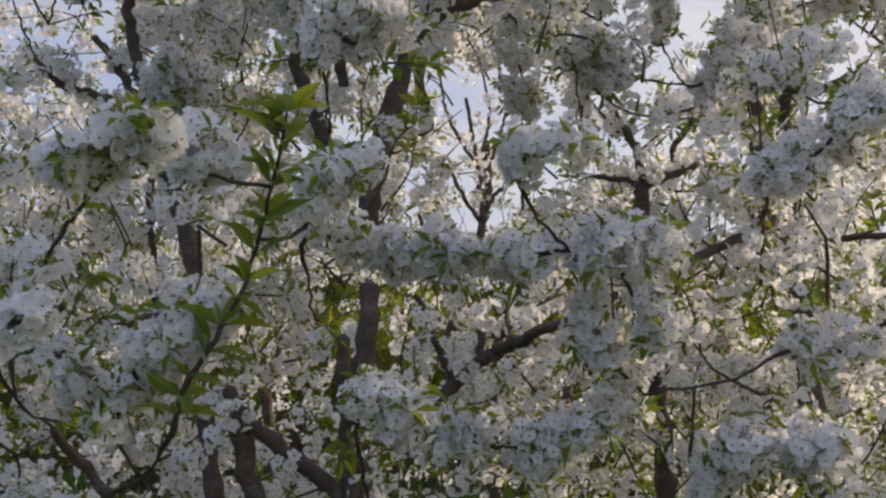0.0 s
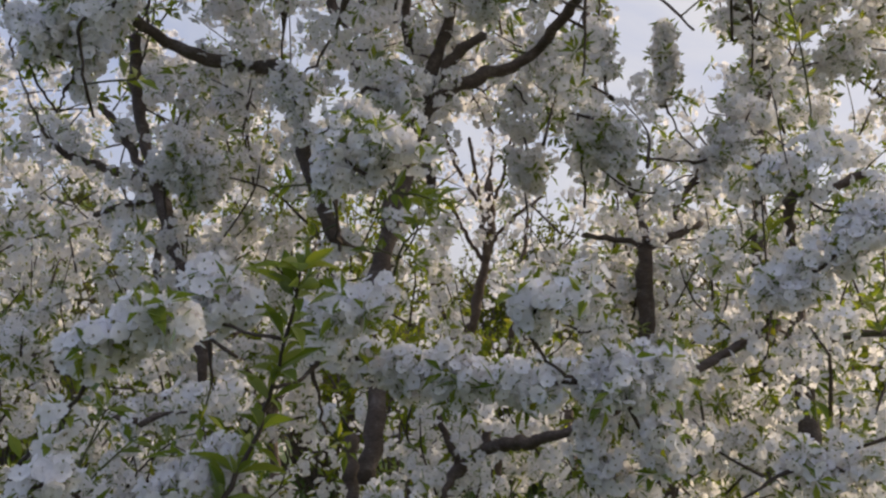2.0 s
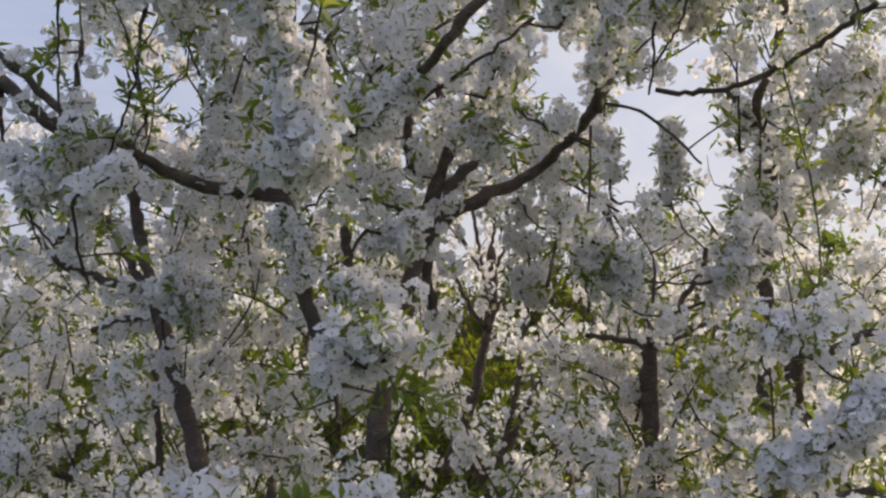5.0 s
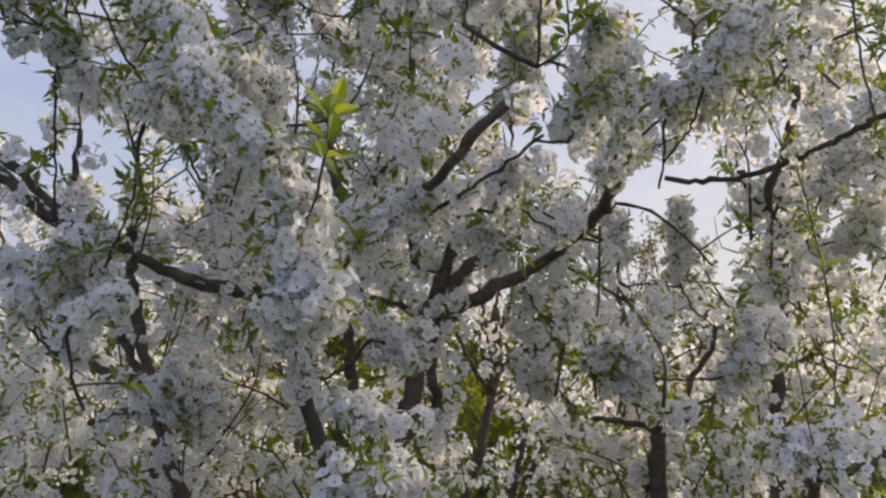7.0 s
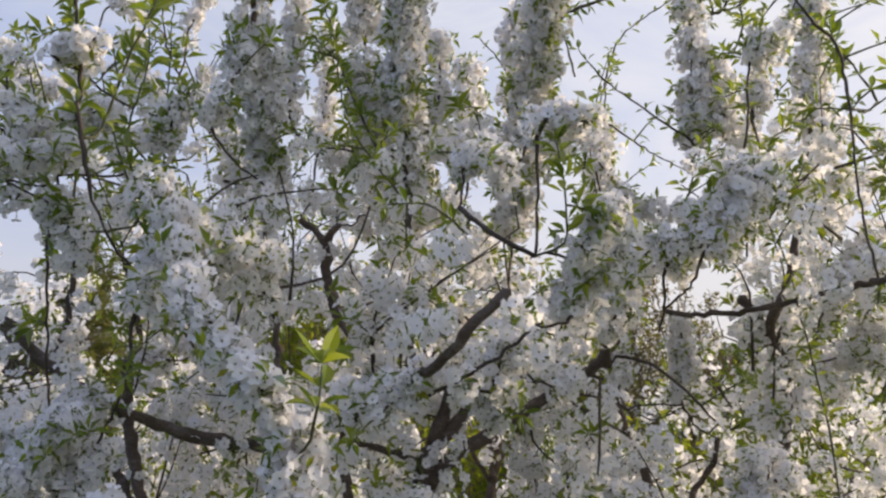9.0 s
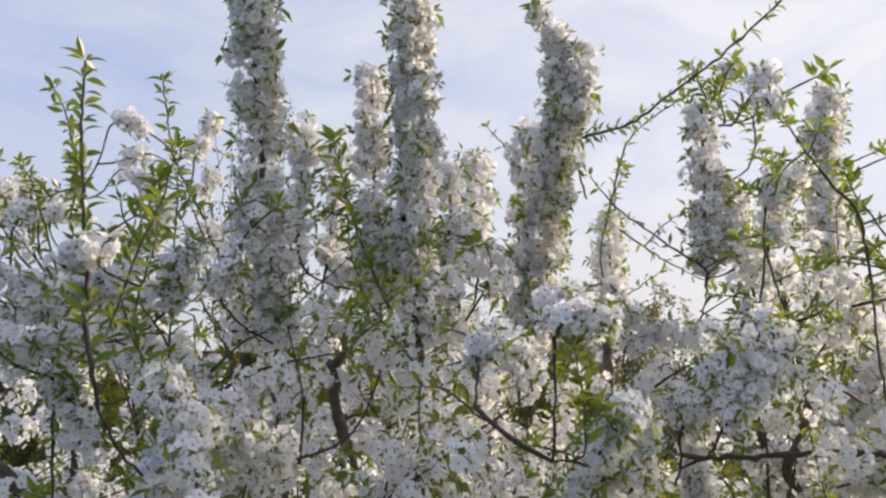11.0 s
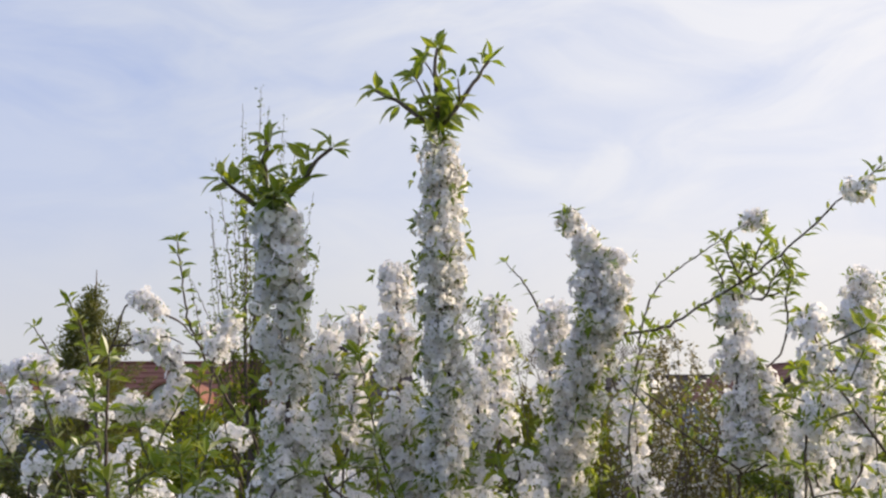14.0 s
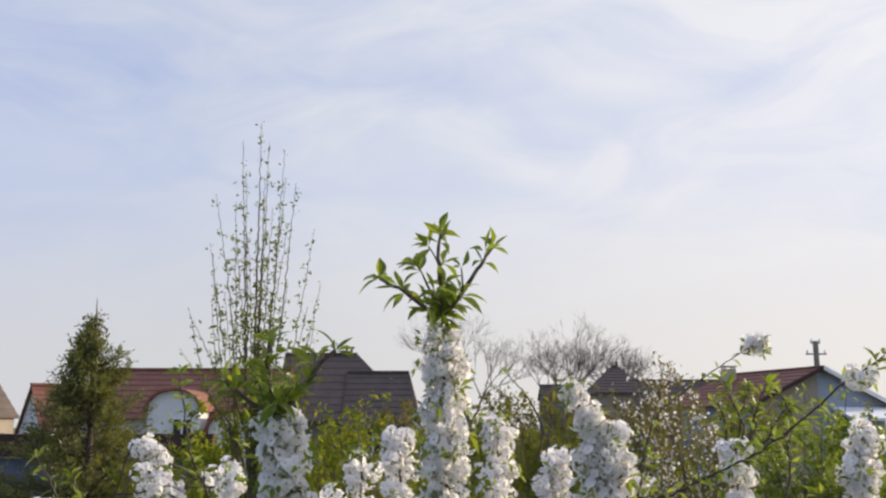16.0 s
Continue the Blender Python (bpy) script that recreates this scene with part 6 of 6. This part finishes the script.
left.rod([(-0.747, 2.060, 1.582), (-0.693, 2.060, 1.609), (-0.622, 2.060, 1.714)], 0.055, 0.004, 1.00, 0)
left.rod([(-0.543, 1.810, 1.509), (-0.506, 1.810, 1.528), (-0.460, 1.810, 1.556)], 0.045, 0.004, 1.10, 0)
centre.rod([(0.333, 1.820, 1.985), (0.375, 1.820, 2.027), (0.418, 1.820, 2.090)], 0.050, 0.004, 1.00, 0)
east.rod([(0.661, 2.090, 2.059), (0.718, 2.090, 2.132), (0.771, 2.090, 2.219)], 0.060, 0.004, 0.90, 0)
left.rod([(-1.248, 3.000, 2.801), (-1.167, 3.000, 2.750), (-1.062, 3.000, 2.733)], 0.052, 0.004, 0.90, 0)
left.rod([(-1.350, 2.950, 2.759), (-1.284, 2.950, 2.776), (-1.225, 2.950, 2.779)], 0.042, 0.004, 0.90, 0)
left.rod([(-1.318, 2.900, 2.663), (-1.253, 2.900, 2.682), (-1.205, 2.900, 2.695)], 0.045, 0.004, 0.90, 0)
left.rod([(-1.173, 3.260, 2.662), (-1.015, 3.260, 2.669), (-0.875, 3.260, 2.665)], 0.055, 0.004, 0.90, 0)
left.rod([(-0.920, 3.190, 2.853), (-0.856, 3.190, 2.790), (-0.871, 3.190, 2.701)], 0.045, 0.004, 0.90, 0)
left.rod([(-0.614, 2.670, 2.795), (-0.588, 2.670, 2.847), (-0.571, 2.670, 2.898)], 0.036, 0.004, 0.90, 4)
left.rod([(-1.127, 2.800, 2.669), (-1.032, 2.800, 2.676), (-0.950, 2.800, 2.637)], 0.050, 0.004, 0.90, 0)
left.rod([(-0.580, 1.720, 2.330), (-0.520, 1.720, 2.354), (-0.492, 1.720, 2.374)], 0.036, 0.004, 1.10, 0)
left.rod([(-0.864, 2.020, 2.355), (-0.784, 2.020, 2.338), (-0.717, 2.020, 2.272)], 0.050, 0.004, 0.90, 0)
left.rod([(-0.798, 1.950, 2.221), (-0.691, 1.950, 2.213), (-0.628, 1.950, 2.232)], 0.048, 0.004, 0.90, 0)
centre.rod([(-0.017, 1.950, 1.709), (0.035, 1.950, 1.751), (0.078, 1.950, 1.789)], 0.048, 0.004, 0.90, 0)
centre.rod([(0.198, 1.990, 1.755), (0.220, 1.990, 1.810), (0.248, 1.990, 1.854)], 0.055, 0.004, 0.90, 0)
centre.rod([(0.462, 2.200, 1.883), (0.506, 2.200, 1.983), (0.499, 2.200, 2.072)], 0.052, 0.004, 0.80, 0)
centre.rod([(0.354, 2.250, 1.764), (0.392, 2.250, 1.789), (0.424, 2.250, 1.820)], 0.036, 0.004, 0.80, 0)
centre.rod([(-0.247, 2.200, 1.559), (-0.214, 2.200, 1.495), (-0.181, 2.200, 1.418)], 0.048, 0.004, 0.70, 0)
centre.rod([(-0.086, 1.950, 1.372), (0.002, 1.950, 1.338), (0.067, 1.950, 1.372)], 0.050, 0.004, 0.80, 0)
right.rod([(0.640, 3.300, 2.425), (0.650, 3.300, 2.594), (0.644, 3.300, 2.757)], 0.055, 0.004, 0.60, 4)
right.shoot([(0.647, 3.300, 2.728), (0.662, 3.300, 2.825), (0.710, 3.300, 2.932)], 0.0036, 0.03, 0.9, 7, False, 0.0, 4)
right.shoot([(0.659, 3.300, 2.737), (0.804, 3.300, 2.632), (0.979, 3.300, 2.533)], 0.0040, 0.07, 0.75, 5, False, 0.02, 2)
right.shoot([(0.767, 3.300, 2.660), (0.837, 3.300, 2.737), (0.942, 3.300, 2.795)], 0.0028, 0.05, 0.75, 6, False, 0.0, 2)
right.shoot([(0.626, 3.300, 2.443), (0.742, 3.300, 2.518), (0.830, 3.300, 2.584)], 0.0028, 0.05, 0.7, 5, False, 0.02, 2)
right.rod([(0.617, 2.900, 2.289), (0.727, 2.900, 2.315), (0.837, 2.900, 2.323)], 0.055, 0.004, 0.60, 0)
right.rod([(0.564, 2.900, 2.470), (0.621, 2.900, 2.401), (0.644, 2.900, 2.332)], 0.050, 0.004, 0.60, 0)
left.rod([(-0.947, 3.300, 2.074), (-0.801, 3.300, 2.017), (-0.627, 3.300, 1.941)], 0.085, 0.004, 0.45, 0)
left.rod([(-0.879, 3.200, 1.932), (-0.731, 3.200, 1.896), (-0.607, 3.200, 1.989)], 0.070, 0.004, 0.40, 0)
left.shoot([(-0.715, 2.700, 1.787), (-0.692, 2.700, 1.911), (-0.692, 2.700, 2.053)], 0.0040, 0.04, 0.9, 6, True, 0.05, 3)
centre.fill((-0.75, 0.85, 2.72, 3.7, 0.15, 2.15), 150, each=0.05, leafy=0.85)
centre.fill((-0.75, 0.85, 1.9, 2.5, 0.25, 2.0), 7, leafy=0.55)
centre.fill((-0.6, 0.8, 2.3, 3.2, 2.1, 2.6), 14, leafy=0.45)
centre.fill((-0.65, 0.6, 1.9, 2.6, 1.85, 2.25), 11, leafy=0.45)
left.fill((-0.5, -0.1, 2.2, 2.7, 1.8, 2.25), 8, leafy=0.45)
left.fill((-1.7, -0.4, 2.85, 3.8, 0.15, 1.85), 120, leafy=0.85)
left.fill((-1.95, -0.7, 3.7, 4.5, 0.9, 2.15), 34, 0.05, True, leafy=1.0)
left.fill((-1.8, -0.5, 3.1, 3.9, 1.5, 2.1), 17, leafy=0.5)
left.fill((-1.1, -0.6, 1.9, 2.5, 0.25, 1.0), 7, leafy=0.55)
right.fill((0.3, 1.5, 3.15, 4.0, 0.15, 2.2), 110, each=0.052, leafy=0.95)
right.fill((0.5, 1.8, 3.4, 4.1, 1.3, 2.15), 26, leafy=0.75)
right.fill((0.35, 1.2, 2.4, 3.0, 0.2, 2.3), 18, leafy=0.75)
east.fill((0.8, 1.75, 2.85, 3.5, 0.15, 2.4), 76, leafy=0.75)
east.fill((0.7, 1.4, 1.9, 2.7, 0.2, 2.4), 18, leafy=0.75)
east.fill((0.8, 1.6, 2.2, 3.4, 2.3, 2.75), 15, leafy=0.75)
left.fill((-1.32, -0.71, 2.60, 3.40, 2.21, 2.47), 15, 0.035, leafy=0.7, length=(0.12, 0.3))
left.fill((-1.67, -0.75, 3.40, 4.20, 2.01, 2.34), 22, 0.035, leafy=0.7, length=(0.12, 0.3))
centre.fill((-0.39, 0.38, 2.90, 3.60, 2.15, 2.44), 24, 0.035, leafy=0.7, length=(0.12, 0.3))
east.fill((0.66, 1.43, 2.80, 3.50, 2.20, 2.51), 26, 0.035, leafy=0.7, length=(0.12, 0.3))
east.fill((1.45, 2.15, 2.2, 3.4, 0.25, 2.45), 46, 0.05, True, leafy=0.5)
# added tree beyond the right edge of view, keeps low sun off the lower crowns
shade_tree_right = CherryTree((2.60, 3.10, 0.0), "cherry tree in white blossom added out of view to shade the first row", 58)
shade_tree_right.wood('trunk', [(2.60, 3.10, -0.05), (2.62, 3.10, 0.5), (2.57, 3.10, 0.9)], 0.03, 0.022, join=False)
shade_tree_right.wood('limb', [(2.60, 3.10, 0.8), (2.72, 3.10, 1.3), (2.80, 3.20, 2.0)], 0.02, 0.008)
shade_tree_right.wood('limb', [(2.60, 3.10, 0.7), (2.42, 3.10, 1.2), (2.30, 3.00, 1.9)], 0.018, 0.008)
shade_tree_right.fill((1.98, 3.25, 2.4, 3.8, 0.15, 2.35), 64, 0.06, True, leafy=0.45)
# another added tree, left of the view, to cut the skylight from that side
shade_tree_left = CherryTree((-2.15, 2.80, 0.0), "cherry tree in white blossom added out of view to shade the first row", 59)
shade_tree_left.wood('trunk', [(-2.15, 2.80, -0.05), (-2.13, 2.80, 0.5), (-2.18, 2.80, 0.9)], 0.03, 0.022, join=False)
shade_tree_left.wood('limb', [(-2.15, 2.80, 0.8), (-2.03, 2.80, 1.3), (-1.95, 2.90, 2.0)], 0.02, 0.008)
shade_tree_left.wood('limb', [(-2.15, 2.80, 0.7), (-2.33, 2.80, 1.2), (-2.45, 2.70, 1.9)], 0.018, 0.008)
shade_tree_left.fill((-2.80, -1.58, 2.0, 3.4, 0.15, 2.25), 90, 0.06, True, leafy=0.6)
row_a = CherryTree((-2.00, 4.60, 0.0), "younger cherry tree in white blossom behind the first row", 51)
row_a.wood('trunk', [(-2.00, 4.60, -0.05), (-1.98, 4.60, 0.5), (-2.03, 4.60, 0.9)], 0.03, 0.022, join=False)
row_a.wood('limb', [(-2.00, 4.60, 0.8), (-1.90, 4.60, 1.2), (-1.82, 4.70, 1.7)], 0.02, 0.008)
row_a.wood('limb', [(-2.00, 4.60, 0.7), (-2.15, 4.60, 1.1), (-2.30, 4.50, 1.5)], 0.018, 0.008)
row_a.fill((-2.75, -1.25, 4.00, 5.20, 0.15, 1.95), 66, 0.06, True, each=0.06, leafy=1.0)
row_b = CherryTree((-0.70, 4.90, 0.0), "younger cherry tree in white blossom behind the first row", 52)
row_b.wood('trunk', [(-0.70, 4.90, -0.05), (-0.68, 4.90, 0.5), (-0.73, 4.90, 0.9)], 0.03, 0.022, join=False)
row_b.wood('limb', [(-0.70, 4.90, 0.8), (-0.60, 4.90, 1.2), (-0.52, 5.00, 1.7)], 0.02, 0.008)
row_b.wood('limb', [(-0.70, 4.90, 0.7), (-0.85, 4.90, 1.1), (-1.00, 4.80, 1.5)], 0.018, 0.008)
row_b.fill((-1.45, 0.05, 4.30, 5.50, 0.15, 1.95), 66, 0.06, True, each=0.06, leafy=1.0)
row_c = CherryTree((0.34, 4.30, 0.0), "younger cherry tree in white blossom behind the first row", 53)
row_c.wood('trunk', [(0.34, 4.30, -0.05), (0.36, 4.30, 0.5), (0.31, 4.30, 0.9)], 0.03, 0.022, join=False)
row_c.wood('limb', [(0.34, 4.30, 0.8), (0.44, 4.30, 1.2), (0.52, 4.40, 1.7)], 0.02, 0.008)
row_c.wood('limb', [(0.34, 4.30, 0.7), (0.19, 4.30, 1.1), (0.04, 4.20, 1.5)], 0.018, 0.008)
row_c.limb([(0.141, 4.200, 0.880), (0.237, 4.200, 1.138), (0.285, 4.200, 1.329), (0.336, 4.200, 1.572), (0.333, 4.200, 1.819)], 0.0260, 0.0147, 0.06)
row_c.limb([(0.326, 4.200, 1.523), (0.434, 4.200, 1.645), (0.558, 4.200, 1.745)], 0.0097, 0.0073, 0.1)
row_c.limb([(0.325, 4.200, 1.425), (0.238, 4.200, 1.571), (0.166, 4.200, 1.719)], 0.0097, 0.0073, 0.1)
row_c.limb([(0.317, 4.200, 1.457), (0.297, 4.150, 1.694), (0.244, 4.100, 1.981)], 0.0121, 0.0073, 0.25, 0.07)
row_c.limb([(0.311, 4.200, 1.632), (0.400, 4.200, 1.860), (0.440, 4.200, 2.094)], 0.0098, 0.0050, 0.25, 0.07)
row_c.limb([(0.300, 4.200, 1.707), (0.178, 4.200, 1.912), (0.124, 4.200, 2.146)], 0.0098, 0.0050, 0.25, 0.07)
row_c.limb([(0.315, 4.200, 1.758), (0.351, 4.200, 1.963), (0.304, 4.200, 2.199)], 0.0074, 0.0050, 0.3, 0.07)
row_c.limb([(0.360, 4.300, 0.852), (0.485, 4.300, 1.140), (0.662, 4.300, 1.410)], 0.0170, 0.0099, 0.15)
row_c.fill((-0.41, 1.09, 3.70, 4.90, 0.15, 1.95), 66, 0.06, True, each=0.058, leafy=1.0)
row_d = CherryTree((1.90, 4.70, 0.0), "younger cherry tree in white blossom behind the first row", 54)
row_d.wood('trunk', [(1.90, 4.70, -0.05), (1.92, 4.70, 0.5), (1.87, 4.70, 0.9)], 0.03, 0.022, join=False)
row_d.wood('limb', [(1.90, 4.70, 0.8), (2.00, 4.70, 1.2), (2.08, 4.80, 1.7)], 0.02, 0.008)
row_d.wood('limb', [(1.90, 4.70, 0.7), (1.75, 4.70, 1.1), (1.60, 4.60, 1.5)], 0.018, 0.008)
row_d.fill((1.15, 2.65, 4.10, 5.30, 0.15, 1.95), 66, 0.06, True, each=0.058, leafy=1.0)
row_e = CherryTree((2.90, 5.60, 0.0), "younger cherry tree in white blossom behind the first row", 55)
row_e.wood('trunk', [(2.90, 5.60, -0.05), (2.92, 5.60, 0.5), (2.87, 5.60, 0.9)], 0.03, 0.022, join=False)
row_e.wood('limb', [(2.90, 5.60, 0.8), (3.00, 5.60, 1.2), (3.08, 5.70, 1.7)], 0.02, 0.008)
row_e.wood('limb', [(2.90, 5.60, 0.7), (2.75, 5.60, 1.1), (2.60, 5.50, 1.5)], 0.018, 0.008)
row_e.fill((2.15, 3.65, 5.00, 6.20, 0.15, 1.95), 66, 0.06, True, each=0.058, leafy=1.0)
row_f = CherryTree((0.90, 6.00, 0.0), "younger cherry tree in white blossom behind the first row", 56)
row_f.wood('trunk', [(0.90, 6.00, -0.05), (0.92, 6.00, 0.5), (0.87, 6.00, 0.9)], 0.03, 0.022, join=False)
row_f.wood('limb', [(0.90, 6.00, 0.8), (1.00, 6.00, 1.2), (1.08, 6.10, 1.7)], 0.02, 0.008)
row_f.wood('limb', [(0.90, 6.00, 0.7), (0.75, 6.00, 1.1), (0.60, 5.90, 1.5)], 0.018, 0.008)
row_f.fill((0.15, 1.65, 5.40, 6.60, 0.15, 1.95), 66, 0.06, True, each=0.058, leafy=1.0)
row_g = CherryTree((-1.50, 6.40, 0.0), "younger cherry tree in white blossom behind the first row", 57)
row_g.wood('trunk', [(-1.50, 6.40, -0.05), (-1.48, 6.40, 0.5), (-1.53, 6.40, 0.9)], 0.03, 0.022, join=False)
row_g.wood('limb', [(-1.50, 6.40, 0.8), (-1.40, 6.40, 1.2), (-1.32, 6.50, 1.7)], 0.02, 0.008)
row_g.wood('limb', [(-1.50, 6.40, 0.7), (-1.65, 6.40, 1.1), (-1.80, 6.30, 1.5)], 0.018, 0.008)
row_g.fill((-2.25, -0.75, 5.80, 7.00, 0.15, 1.95), 66, 0.06, True, each=0.06, leafy=1.0)
centre.sprigs((-0.7, 0.8, 1.75, 2.5, 0.3, 2.6), 110)
left.sprigs((-1.1, -0.3, 1.6, 2.6, 0.3, 1.9), 80)
right.sprigs((0.4, 1.4, 2.5, 3.2, 0.3, 2.6), 80)
east.sprigs((0.7, 1.5, 1.8, 2.9, 0.3, 2.6), 110)
centre.sprigs((-0.6, 0.8, 2.0, 2.9, 2.2, 2.75), 60)
left.sprigs((-1.1, -0.4, 2.0, 3.0, 1.9, 2.55), 50)
east.sprigs((0.7, 1.5, 2.0, 3.0, 2.3, 2.85), 60)
for crown in (centre, left, right, east, shade_tree_right, shade_tree_left, row_a, row_b, row_c, row_d, row_e, row_f, row_g):
    crown.close()
